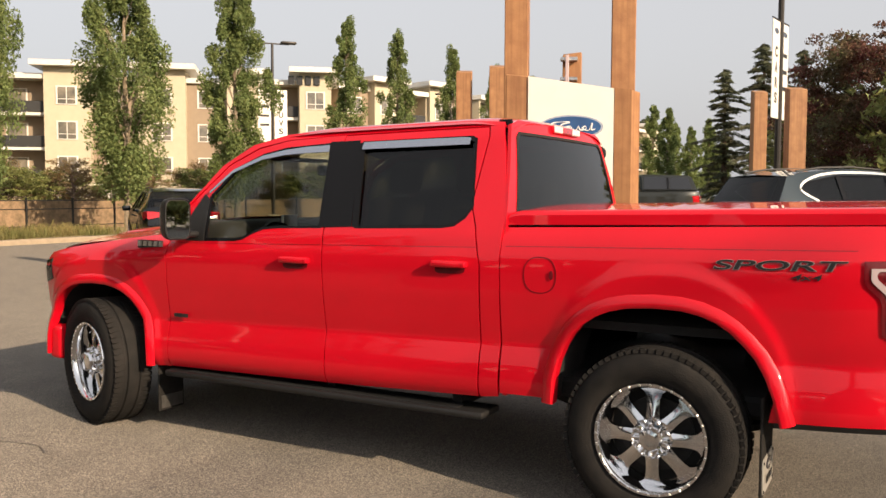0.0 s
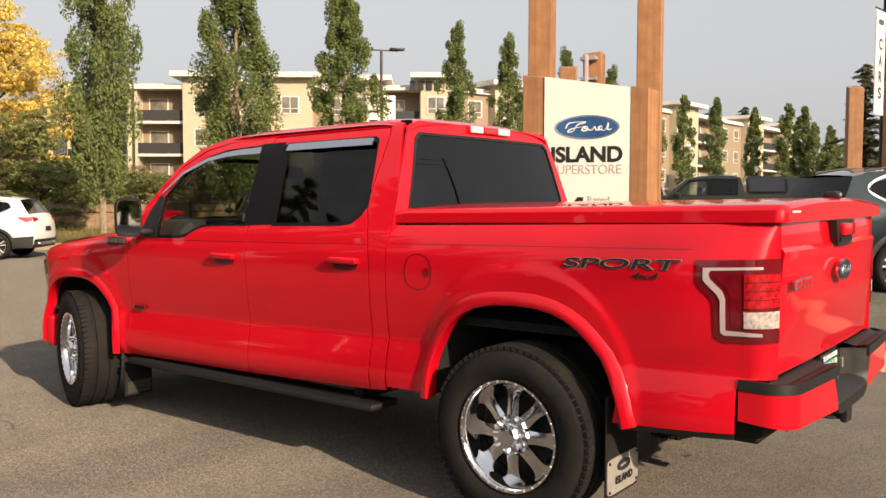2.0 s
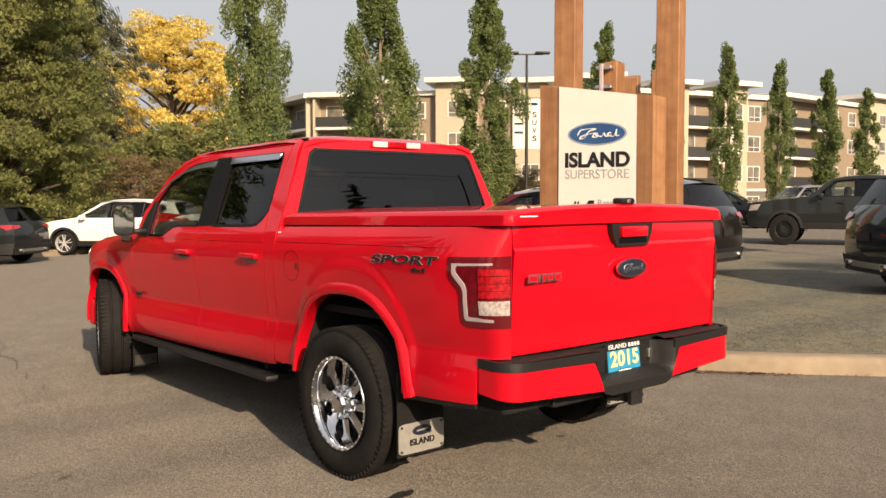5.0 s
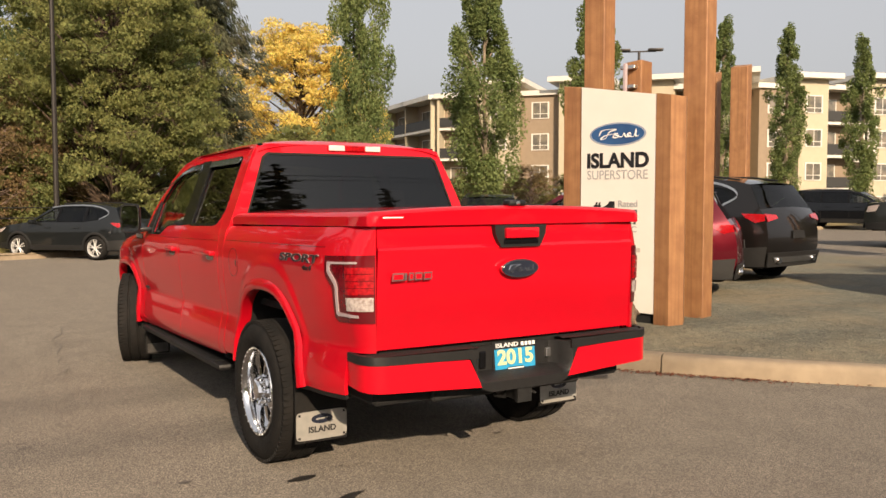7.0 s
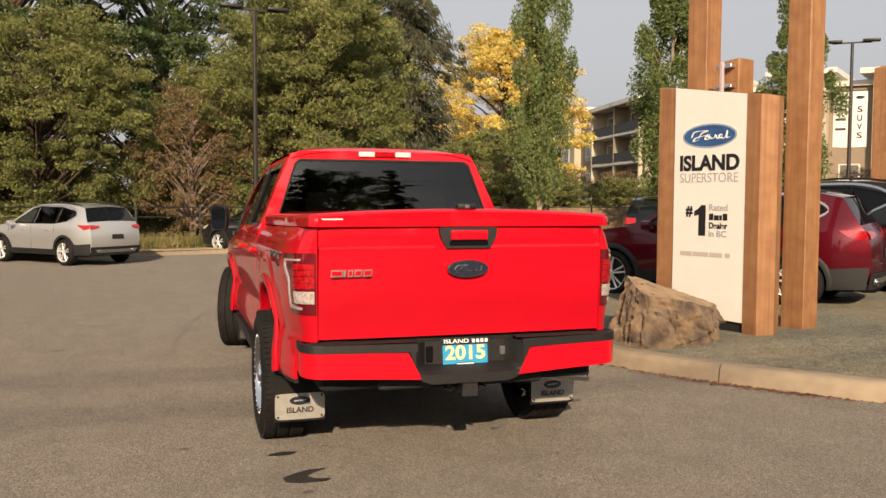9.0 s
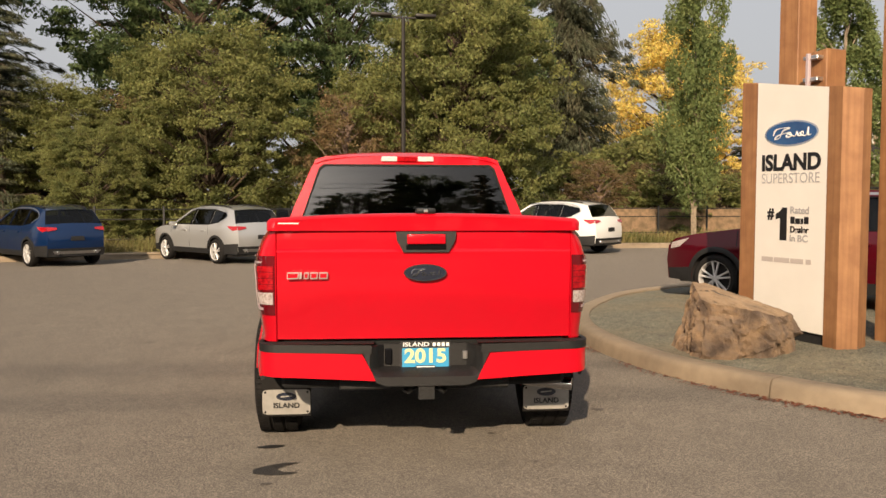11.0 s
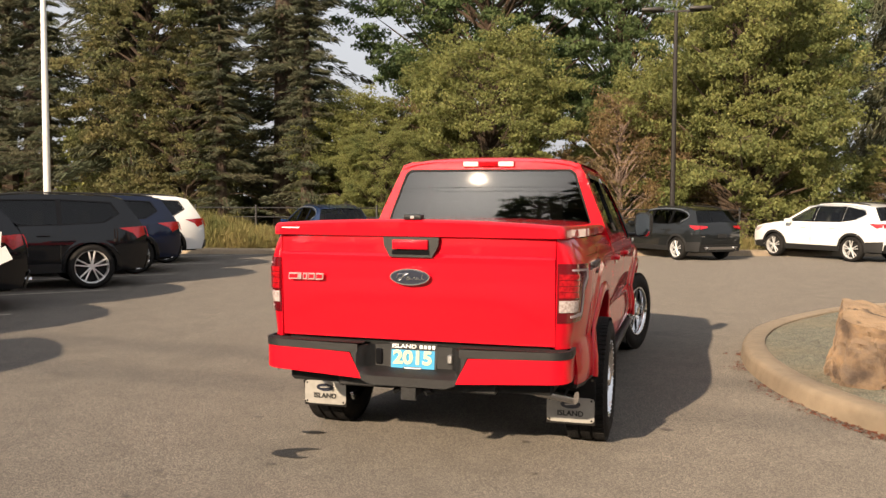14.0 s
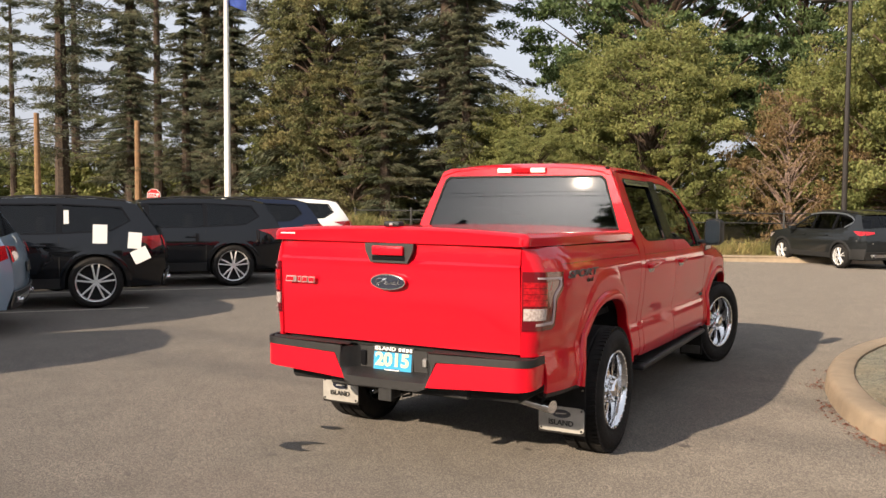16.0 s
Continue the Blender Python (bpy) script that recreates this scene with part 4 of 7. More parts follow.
def broadleaf(seed, h, w, material, label, low=0.2, count=13000, size=0.20, lobes=60, bark=None, cat="tree", group="broadleaf trees", clump=1.0):
    r = random.Random(seed)
    t = thing("broadleaf_tree", label, cat, group)
    bm = tube([(0, 0, -0.2), (0.1, 0, h * 0.2), (-0.1, 0.1, h * 0.45), (0.1, 0, h * 0.8)], [0.05 * h ** 0.7, 0.04 * h ** 0.7, 0.03 * h ** 0.7, 0.05], 9)
    cs, sp = [], []
    for k in range(lobes):
        q = (k + 0.5) / lobes
        z = h * (low + (0.97 - low) * q)
        pr = w * 0.5 * math.sqrt(max(0.05, 1 - ((q - 0.40) / 0.64) ** 2))
        a = k * 2.4 + r.uniform(-0.5, 0.5)
        e = pr * r.uniform(0.35, 1.0)
        c = (e * math.cos(a), e * math.sin(a), z + r.uniform(-0.3, 0.3))
        m = w * r.uniform(0.08, 0.19) * clump
        cs.append(c)
        sp.append((m * 0.7, m * 0.7, m * 0.35))
        for j in range(6):
            b = a + r.uniform(-2.0, 2.0)
            g = m * r.uniform(0.6, 1.45)
            d = (c[0] + g * math.cos(b), c[1] + g * math.sin(b), c[2] + g * r.uniform(-0.65, 0.6))
            cs.append(d)
            sp.append((m * 0.52, m * 0.52, m * r.uniform(0.16, 0.34)))
            tube([c, ((c[0] + d[0]) / 2, (c[1] + d[1]) / 2, (c[2] + d[2]) / 2 + 0.12 * g), d], [0.012, 0.009, 0.004], 3, bm, cap=False)
        z0 = max(h * 0.12, z - e * 0.75 - 0.2)
        tube([(0, 0, z0), (c[0] * 0.5, c[1] * 0.5, (z0 + c[2]) / 2 + 0.1), c], [0.022 * h ** 0.6, 0.012 * h ** 0.6, 0.008], 5, bm)
    part("trunk", bm, bark or M_bark, t)
    leaves("crown", cs, sp, count, size, material, t, seed)
    return t


def conifer(seed, h, w, label, count=21000, droop=0.35, low=0.12, size=0.07, boughs=150, ragged=0.75):
    """A trunk with whorls of drooping boughs, each carrying flat sprays of needles."""
    r = random.Random(seed)
    t = thing("fir_tree", label, "tree", "conifers")
    bm = tube([(0, 0, -0.2), (0, 0, h * 0.5), (0, 0, h)], [0.020 * h, 0.012 * h, 0.01], 9)
    cs, sp, dirs = [], [], []
    for k in range(boughs):
        q = (k + 0.5) / boughs
        z = h * (low + (0.99 - low) * q) + r.uniform(-0.25, 0.25)
        a = k * 2.39996 + r.uniform(-0.5, 0.5)
        lump = 0.78 + ragged * noise.noise(Vector((math.cos(a) * 1.3, math.sin(a) * 1.3, q * 7 + seed)))
        L = w * 0.5 * (1 - q) ** 0.55 * r.uniform(0.3, 1.25) * max(0.2, lump) + 0.15
        fall = droop * r.uniform(0.3, 1.5)
        tip = Vector((L * math.cos(a), L * math.sin(a), -fall * L + 0.1 * L))
        tube([(0, 0, z), (tip.x * 0.5, tip.y * 0.5, z + 0.05 * L), (tip.x, tip.y, z + tip.z)], [0.03 + 0.004 * L, 0.02, 0.006], 4, bm)
        if r.random() < 0.07:
            continue
        for j in range(7):
            f = 0.15 + 0.88 * (j + 0.5) / 7
            zz = z + (0.05 * L * (1 - abs(2 * f - 1)) + tip.z * f * f)
            m = (0.098 * w * (1 - 0.5 * f) * (0.4 + 0.6 * (1 - q)) + 0.09) * r.uniform(0.6, 1.25)
            e = r.uniform(-0.16, 0.16) * L * f
            cs.append((tip.x * f - math.sin(a) * e, tip.y * f + math.cos(a) * e, zz - 0.25 * m))
            sp.append((m, m, m * 0.45))
            dirs.append((math.cos(a), math.sin(a), -fall * 1.6))
    part("trunk", bm, M_bark, t)
    leaves("crown", cs, sp, count, size * (h / 16) ** 0.5, L_fir, t, seed, flat=0.1, long=5.0, dirs=np.array(dirs))
    return t


def place(ob, x, y, turn=0, size=1.0, wide=1.0, z=0.0, label=""):
    o = copy_thing(ob, pose(x, y, z, 0, 0, turn) @ Matrix.Diagonal((size * wide, size * wide, size, 1)))
    if label:
        o["label"] = label
    return o


POP = poplar(3, 10.6, 1.65)
POP.matrix_basis = pose(22.0, 23.0, 0)
POP2 = poplar(8, 10.2, 1.85)
POP2.matrix_basis = pose(16.2, 22.7, 0)
POP3 = poplar(11, 9.9, 1.25, "slim dark poplar on the verge", 22000)
POP3.matrix_basis = pose(30.6, 23.6, 0)
POP_FAR = poplar(13, 9.8, 1.3, "far slim poplar in a row by the road", 12000, 0.12)
POP_FAR.matrix_basis = pose(78, 24, 0)
place(POP2, 11.0, 22.9, 130, 1.12, 0.66)
place(POP3, 35.4, 23.6, 80, 1.02)
place(POP3, 41.8, 23.6, 200, 1.03)
place(POP3, 48, 23.8, 20, 1.0)
place(POP_FAR, 54.5, 23.8, 300, 1.02)
place(POP_FAR, 61, 24, 100, 0.95)
place(POP_FAR, 68, 24, 60, 1.0)
for k in range(1, 9):
    place(POP_FAR, 78 + k * 6.5, 24 + k * 0.3 - 3 * (k % 2), 40 * k, 0.95 + 0.1 * (k % 3), 1.2)

OLIVE = broadleaf(21, 7.6, 6.6, L_olive, "dense olive-green tree behind the car park", 0.06, 125000, 0.064, 150, clump=0.80)
OLIVE.matrix_basis = pose(-5.8, 26.3, 0)
place(OLIVE, 3.4, 26.2, 110, 1.22, 0.88)
place(OLIVE, 3.9, 31.0, 200, 1.55, 0.52, label="tall leafy green tree behind the olive-green ones")
place(OLIVE, -9.0, 23.4, 40, 0.52, 0.9)
place(OLIVE, 0.4, 29.5, 250, 0.85)
place(OLIVE, -11.5, 27.5, 310, 0.75, 1.1)
OLIVE_FAR = broadleaf(22, 7.6, 6.6, L_olive, "olive-green tree beyond the car park", 0.06, 9000, 0.21, 70)
OLIVE_FAR.matrix_basis = pose(*spot(-0.5, 40), 0)
MAPLE = broadleaf(33, 17, 12.5, L_maple, "tall broad maple with spreading limbs", 0.28, 90000, 0.112, 125, clump=0.60)
MAPLE.matrix_basis = pose(-7.9, 35, 0)
place(MAPLE, 4.6, 33.5, 70, 0.90, 0.66)
place(MAPLE, -2.0, 38, 190, 0.95, 0.72)
OAK = broadleaf(37, 11.4, 6.8, L_oak, "dark brownish-green tree before the conifers", 0.08, 60000, 0.085, 110, clump=0.75)
OAK.matrix_basis = pose(-21.0, 27.0, 0)
place(OAK, -18.4, 25.6, 120, 0.66, 1.15, label="round dark green tree before the conifers")
BROWN = broadleaf(41, 6.3, 4.6, L_brown, "half-bare brown bush-like tree", 0.1, 15000, 0.078, 60, M_bare)
BROWN.matrix_basis = pose(-0.9, 25.6, 0) @ Matrix.Diagonal((0.7, 0.7, 0.85, 1))
place(BROWN, 1.0, 26.5, 90, 0.8)
place(BROWN, -9.6, 30.0, 200, 1.1)
YEL = broadleaf(52, 11.2, 7.4, L_yellow, "golden yellow autumn tree", 0.10, 70000, 0.10, 110, clump=0.92)
YEL.matrix_basis = pose(24.6, 61.0, -0.5) @ Matrix.Diagonal((1.5, 1.5, 1.42, 1))
FIR = conifer(61, 22, 14.5, "tall dark fir with drooping branches", count=90000, droop=0.48, size=0.074, boughs=190, ragged=0.5)
FIR.matrix_basis = pose(12.0, 45.0, 0) @ Matrix.Diagonal((0.72, 0.72, 1, 1))
FIR2 = conifer(67, 18, 5.6, "tall dark conifer with gaps between its branches", count=33000, droop=0.3, size=0.048, boughs=115, ragged=0.95)
FIR2.matrix_basis = pose(-19.0, 28.6, 0)
FIR_FAR = conifer(68, 18, 7.6, "dark conifer beyond the car park", 14000, 0.3, 0.08, 0.115, 100)
FIR_FAR.matrix_basis = pose(-12.5, 44, 0)
for k, (x, y, s, wd) in enumerate(((-22.6, 27.6, 1.0, 1.05), (-15.3, 28.4, 0.95, 1.1), (-25.8, 31.5, 1.05, 1.0), (-17.0, 32.0, 1.0, 1.0), (-20.6, 31.5, 0.92, 0.9), (-34.2, 35, 1.1, 0.75), (-36.6, 36, 1.0, 0.9), (-40.0, 33, 1.05, 0.85))):
    place(FIR2, x, y, 67 * k, s * (1.35, 1.3)[k % 2], wd * (1.15, 1.2)[k % 2])
FIR3 = conifer(73, 24, 11.5, "tall ragged conifer with bare gaps between level boughs", count=19000, droop=0.12, low=0.16, size=0.060, boughs=70, ragged=1.2)
FIR3.matrix_basis = pose(-42.6, 30.0, 0)
for k, (x, y, s, wd) in enumerate(((-48.8, 36.0, 1.0, 0.75), (-51.4, 33.0, 0.85, 0.6), (-34.8, 30.2, 0.95, 0.6))):
    place(FIR3, x, y, 80 * k + 30, s, wd)
for k, (x, y, s) in enumerate(((-16.2, 24.6, 0.36), (-12.8, 25.2, 0.40), (-25.5, 26.0, 0.40), (-29.5, 27.0, 0.42), (-34, 27.5, 0.4))):
    place(FIR2, x, y, 50 * k, s * 1.5, 1.35, label="young dark conifer before the taller ones")
for k in range(26):
    place(OLIVE_FAR, -66 + 3.3 * k, 38 + 3 * math.sin(k * 2.1), 47 * k, 0.62 + 0.12 * math.sin(k * 1.3), 1.2, label="dark undergrowth below the tall trees")
for k, (bear, d, s) in enumerate(((11.5, 82, 0.72), (9.3, 78, 0.80), (7.0, 80, 0.78), (4.6, 84, 0.85), (63, 120, 0.9), (51, 125, 0.95), (53.5, 128, 0.8), (42, 128, 0.7), (33, 118, 0.95), (25.5, 150, 0.95), (20.0, 160, 1.0), (18.2, 165, 1.0), (16, 170, 0.9), (60, 118, 0.75))):
    x, y = spot(bear, d)
    place(FIR_FAR, x, y, 33 * k, s, 1.2, label="far dark conifer above the roofs")
REDT = broadleaf(71, 9.2, 9, L_red, "tall tree turning dark red and green", 0.1, 60000, 0.11, 90)
REDT.matrix_basis = pose(*spot(2.6, 46), 0)
place(OLIVE_FAR, *spot(5.5, 52), 200, 0.9, 1.4)
for k, (bear, d) in enumerate(((60, 48), (57, 52), (53, 50), (49, 46), (64, 40), (45.5, 52), (42, 50), (38.5, 54), (67, 36))):
    x, y = spot(bear, d)
    place(BROWN, x, y, 70 * k, 0.62, 1.5, label="low brown and green scrub below the building")
    place(OLIVE_FAR, x + 2.5, y - 1.5, 40 * k, 0.36, 1.5, label="low green shrub below the building")
# trees behind the camera, seen only as reflections
for k, (x, y, s) in enumerate(((1.5, -36, 1.0), (-9, -46, 0.50), (12, -40, 0.75), (18, -36, 0.55), (26, -34, 0.58), (-16, -40, 0.48), (-24, -36, 0.6), (-30, -26, 0.55), (-36, -16, 0.6), (-38, -6, 0.6), (-2, -50, 0.5), (28, -44, 0.6))):
    place(FIR_FAR, x, y, 50 * k, s * 1.1, 1.3)
for k, (x, y, s) in enumerate(((9.8, -34, 1.04), (19.2, -30, 0.74))):
    place(FIR2, x, y, 40 * k, s, 1.45)
for k, (x, y, s) in enumerate(((-3.5, -37, 0.92), (4.5, -36, 1.08))):
    place(MAPLE, x, y, 90 * k, s, 0.9)
# unseen row of trees, added to darken what the mirrors reflect
for k in range(16):
    place(OLIVE_FAR, -40 + 5.4 * k, -36 - 5 * math.sin(k * 1.7), 73 * k, 0.85 + 0.1 * (k % 3), 1.1)

# power line behind the camera, seen only as a reflection
pl = thing("power_line", "two dark overhead cables between wooden poles", "power line")
for x in (-34, 30):
    part("pole", tube([(x, -24, 0), (x, -24, 13.5)], [0.17, 0.12], 8), M_pole_wood, pl)
for z in (13.2, 12.6):
    part("cable", tube([(x, -24, z - 0.9 * (1 - (x + 2) ** 2 / 1024)) for x in range(-34, 31, 4)], 0.03, 5), M_under, pl)

# grass along the verge
def grass(name, pts, size, count, label, seed, tall):
    g = np.random.default_rng(seed)
    c = np.array(pts)
    ob = leaves(name, c, np.array([(0.5, 0.5, tall * 0.5)] * len(c)), count, size, L_grass, None, seed, long=13.0, dirs=np.array([(0.15, 0.05, 1.0)] * len(c)))
    return tagged(ob, label, "grass", kind="stuff")


mound = []
for k in range(300):
    x, y = -12.4 + R.uniform(-2.6, 2.3), 18.0 + R.uniform(-1.2, 1.2)
    mound.append((x, y, R.uniform(0.15, 0.35) + 0.62 * math.exp(-((x + 13.4) / 1.5) ** 2) * R.uniform(0.3, 1.0)))
grass("tall_grass", mound, 0.016, 46000, "tall feathery golden grass behind the kerb", 5, 0.8)
pts = []
for k in range(520):
    x = R.uniform(-10, 16)
    y = (17.5 + (x + 8) * 0.30 if x < 9 else 22.2) + abs(R.gauss(0, 1.2)) + 0.5
    pts.append((x, y, R.uniform(0.08, 0.30)))
grass("verge_grass", pts, 0.024, 26000, "rough green and dry grass along the kerb", 6, 0.45)

# ---- the red pickup truck ----
truck = thing("pickup_truck", "bright red crew-cab pickup with chrome wheels on asphalt", "pickup truck")


def rake(x, y, z):
    return Vector((x, y, z - 0.018 * (y - 0.8)))


SIDE_Z = (0.44, 0.475, 0.52, 0.57, 0.64, 0.70, 0.748, 0.758, 0.768, 0.85, 1.00, 1.14, 1.21, 1.225, 1.29, 1.335, 1.80, 1.87, 1.90)
SIDE_X = (0.900, 0.935, 0.958, 0.964, 0.958, 0.947, 0.936, 0.932, 0.932, 0.944, 0.961, 0.966, 0.962, 0.955, 0.944, 0.925, 0.735, 0.690, 0.640)


FINE_Z = np.linspace(0.40, 1.95, 621)
FINE_X = np.interp(FINE_Z, SIDE_Z, SIDE_X)
BELL = np.exp(-(np.arange(-9, 10) / 2.2) ** 2 / 2)
FINE_X = np.convolve(np.pad(FINE_X, 9, mode="edge"), BELL / BELL.sum(), mode="valid")


def side_x(y, z):
    x = float(np.interp(z, FINE_Z, FINE_X))
    if y > 2.9:
        crown = 1.30 - 0.085 * (y - 2.95)
        if z > crown - 0.12:
            u = (z - crown + 0.12) / 0.12
            x = 0.955 - 0.10 * u * u
        nose = max(0.0, y - 3.75)
        x -= 0.30 * nose ** 2 + 0.8 * max(0.0, y - 4.0) ** 2
    for c in (-0.07, 3.60):
        d = ((abs(y - c) / 0.57) ** 2.3 + (max(0.0, z - 0.45) / 0.70) ** 2.3) ** (1 / 2.3)
        q = min(1.0, max(0.0, (1.04 - d) / 0.075))
        x += 0.011 * q * q * (3 - 2 * q) * (z < 1.25)
    return x


def side(s):
    return lambda y, z: rake(s * side_x(y, z), y, z)


BEND = 1.05
SLANT = Matrix(((1, 0, 0.5, 0), (0, 1, 0, 0), (0, 0, 1, 0), (0, 0, 0, 1)))


def bed_side(s):
    """The bed's flank, bent round the rear corner: u runs backward along the flank, then inward."""
    def f(u, z):
        r = 0.10
        if u <= BEND:
            x = side_x(-u, z) - 0.04 * max(0.0, (u - 0.72) / 0.33) ** 2 - 0.022 * max(0.0, (z - 1.22) / 0.115) ** 1.5
            return rake(s * x, -u, z)
        x0 = side_x(-BEND, z) - 0.04 - 0.022 * max(0.0, (z - 1.22) / 0.115) ** 1.5
        a = min(math.pi / 2, (u - BEND) / r)
        return rake(s * (x0 - (x0 - 0.818) * (1 - math.cos(a))), -BEND - r * math.sin(a) - 0.012 * (a / 1.571) ** 4, z)
    return f


def arch(cy, a, top, bottom, n=18, p=2.5):
    """The opening over a wheel, from front foot to rear foot, as (y, z)."""
    out = []
    for k in range(n + 1):
        t = math.pi * k / n
        c, s = math.cos(t), math.sin(t)
        out.append((cy + a * math.copysign(abs(c) ** (2 / p), c), bottom + (top - bottom) * abs(s) ** (2 / p)))
    return out


ARCH_R = [(y - 0.075 * max(0.0, (0.85 - z) / 0.35) * (y < -0.04), z) for y, z in arch(-0.045, 0.475, 0.985, 0.50)]
ARCH_F = arch(3.60, 0.49, 0.975, 0.47)
END_U = BEND + 0.157
WIN_F = [(1.82, 1.334), (2.12, 1.332), (2.22, 1.325), (2.29, 1.30), (2.36, 1.268), (2.42, 1.258), (2.65, 1.257), (2.69, 1.515), (2.55, 1.675), (2.36, 1.755), (2.20, 1.785), (1.87, 1.80)]
WIN_R = [(0.90, 1.44), (0.935, 1.385), (0.99, 1.347), (1.06, 1.338), (1.59, 1.335), (1.66, 1.80), (0.98, 1.80), (0.95, 1.785)]

for s, word in ((-1, "driver"), (1, "passenger")):
    f, out = side(s), (s, 0, 0)
    # front wing, doors, cab corner
    af = [(p[0], p[1]) for p in ARCH_F]
    wing = [(2.962, 0.47)] + af[::-1] + [(4.10, 0.62), (4.17, 0.80), (4.17, 1.02), (4.12, 1.155), (3.9, 1.195), (3.4, 1.255), (2.962, 1.295)]
    part("front_wing", panel(wing, f, 0.02, 0.02, toward=out), M_red, truck)
    door_f = [(1.775, 0.475), (2.955, 0.475), (2.955, 1.25), (2.90, 1.36), (2.83, 1.47), (2.60, 1.70), (2.40, 1.795), (2.20, 1.835), (1.80, 1.850), (1.80, 1.335), (1.79, 1.2)]
    d = part("front_door", panel(door_f, f, 0.02, 0.02, holes=[WIN_F], toward=out), M_red, truck)
    door_r = [(0.835, 0.49), (1.768, 0.475), (1.783, 1.2), (1.79, 1.335), (1.792, 1.845), (0.90, 1.848), (0.885, 1.80), (0.915, 1.45), (0.87, 1.335), (0.83, 1.15)]
    d2 = part("rear_door", panel(door_r, f, 0.02, 0.02, holes=[WIN_R], toward=out), M_red, truck)
    corner = [(0.725, 0.50), (0.827, 0.49), (0.822, 1.15), (0.862, 1.335), (0.907, 1.45), (0.877, 1.80), (0.892, 1.855), (1.30, 1.855), (1.80, 1.852), (2.20, 1.84), (2.41, 1.802), (2.61, 1.705), (2.84, 1.475), (2.91, 1.365), (2.96, 1.27), (2.97, 1.30), (2.90, 1.42), (2.66, 1.70), (2.46, 1.82), (2.22, 1.875), (1.80, 1.893), (1.30, 1.896), (1.02, 1.892), (0.82, 1.875), (0.775, 1.72), (0.722, 1.46), (0.715, 1.335)]
    part("cab_corner", panel(corner, f, 0.03, 0.02, toward=out), M_red, truck)
    part("door_pillar", panel([(1.615, 1.338), (1.835, 1.334), (1.885, 1.815), (1.685, 1.815)], lambda y, z, s=s: rake(s * (side_x(y, z) + 0.004), y, z), 0.05, 0.02, toward=out), M_gloss_black, truck, "gloss black door pillar")
    part("window_divider", panel([(1.585, 1.338), (1.612, 1.338), (1.685, 1.80), (1.658, 1.80)], lambda y, z, s=s: rake(s * (side_x(y, z) + 0.003), y, z), 0.05, 0.02, toward=out), M_gloss_black, truck)
    for o, win, g in ((d, WIN_F, M_glass_side), (d2, WIN_R, M_glass_tint)):
        gl = part("window_glass", panel(win, lambda y, z, s=s: rake(s * (side_x(y, z) - 0.016), y, z), 0.08, 0.004, toward=out), g, o)
        gl.visible_shadow = False
        c = (sum(p[0] for p in win) / len(win), sum(p[1] for p in win) / len(win))
        seal = panel([(c[0] + (p[0] - c[0]) * 1.012, c[1] + (p[1] - c[1]) * 1.03) for p in win], lambda y, z, s=s: rake(s * (side_x(y, z) + 0.002), y, z), 0.05, 0.012, holes=[[(c[0] + (p[0] - c[0]) * 0.972, c[1] + (p[1] - c[1]) * 0.94) for p in win]], toward=out)
        part("window_seal", seal, M_gloss_black, o, "black rubber window seal")
    # wind guards over the windows
    for o, line, drop in ((d, [(1.885, 1.797), (2.05, 1.793), (2.20, 1.781), (2.36, 1.752), (2.55, 1.672), (2.67, 1.545)], (0.040, 0.037, 0.031, 0.024, 0.018, 0.010)), (d2, [(0.985, 1.797), (1.02, 1.802), (1.30, 1.803), (1.655, 1.803)], (0.036, 0.040, 0.041, 0.041))):
        low = [(y - (0.008 if o is d else 0), z - q) for (y, z), q in zip(line, drop)]
        g = panel(line + low[::-1], lambda y, z, s=s: rake(s * (side_x(y, z) + 0.003 + (1.81 - z) * 0.16), y, z), 0.04, 0.004, toward=out)
        part("wind_guard", g, M_guard, o, "smoked plastic wind guard")
    for o, y0, y1 in ((d, 1.80, 2.95), (d2, 0.85, 1.785)):
        # shade along the body crease drawn as a thin dark red strip
        part("crease_shade", panel([(y0, 1.237), (y1, 1.237), (y1, 1.2395), (y0, 1.2395)], lambda y, z, s=s: rake(s * (side_x(y, z) + 0.0015), y, z), 0.1, 0.002, toward=out), M_lamp_dark, o)
    # mirror foot, mirror
    part("mirror_foot", panel([(2.655, 1.252), (2.80, 1.255), (2.83, 1.30), (2.80, 1.42), (2.735, 1.53), (2.69, 1.50)], lambda y, z, s=s: rake(s * (side_x(y, z) + 0.005), y, z), 0.05, 0.02, toward=out), M_black_plastic, d, "black mirror sail")
    mm = pose(s * 1.095, 2.755, 1.350, 0, 0, -24 if s < 0 else -12)
    bowl = bmesh.new()
    rings = []
    for yy, k in ((-0.070, 0.90), (-0.076, 0.95), (-0.070, 0.99), (-0.055, 1.0), (-0.01, 0.97), (0.03, 0.88), (0.06, 0.70), (0.075, 0.45)):
        rings.append([bowl.verts.new(mm @ Vector((0.079 * k * u, yy, 0.122 * k * v + (0.008 * (1 - k)))) ) for u, v in ellipse(1, 1, 32, 5)])
    for r0, r1 in zip(rings, rings[1:]):
        for k in range(32):
            bowl.faces.new((r0[k], r0[(k + 1) % 32], r1[(k + 1) % 32], r1[k]))
    bowl.faces.new(rings[-1])
    bowl.faces.new(rings[0][::-1])
    bmesh.ops.recalc_face_normals(bowl, faces=bowl.faces)
    mir = part("side_mirror", bowl, M_black_plastic, truck, "black side mirror housing")
    part("mirror_glass", plaque([(0.068 * u, 0.108 * v) for u, v in ellipse(1, 1, 32, 5)], 0.004, mm @ pose(0, -0.073, 0)), M_mirror, mir)
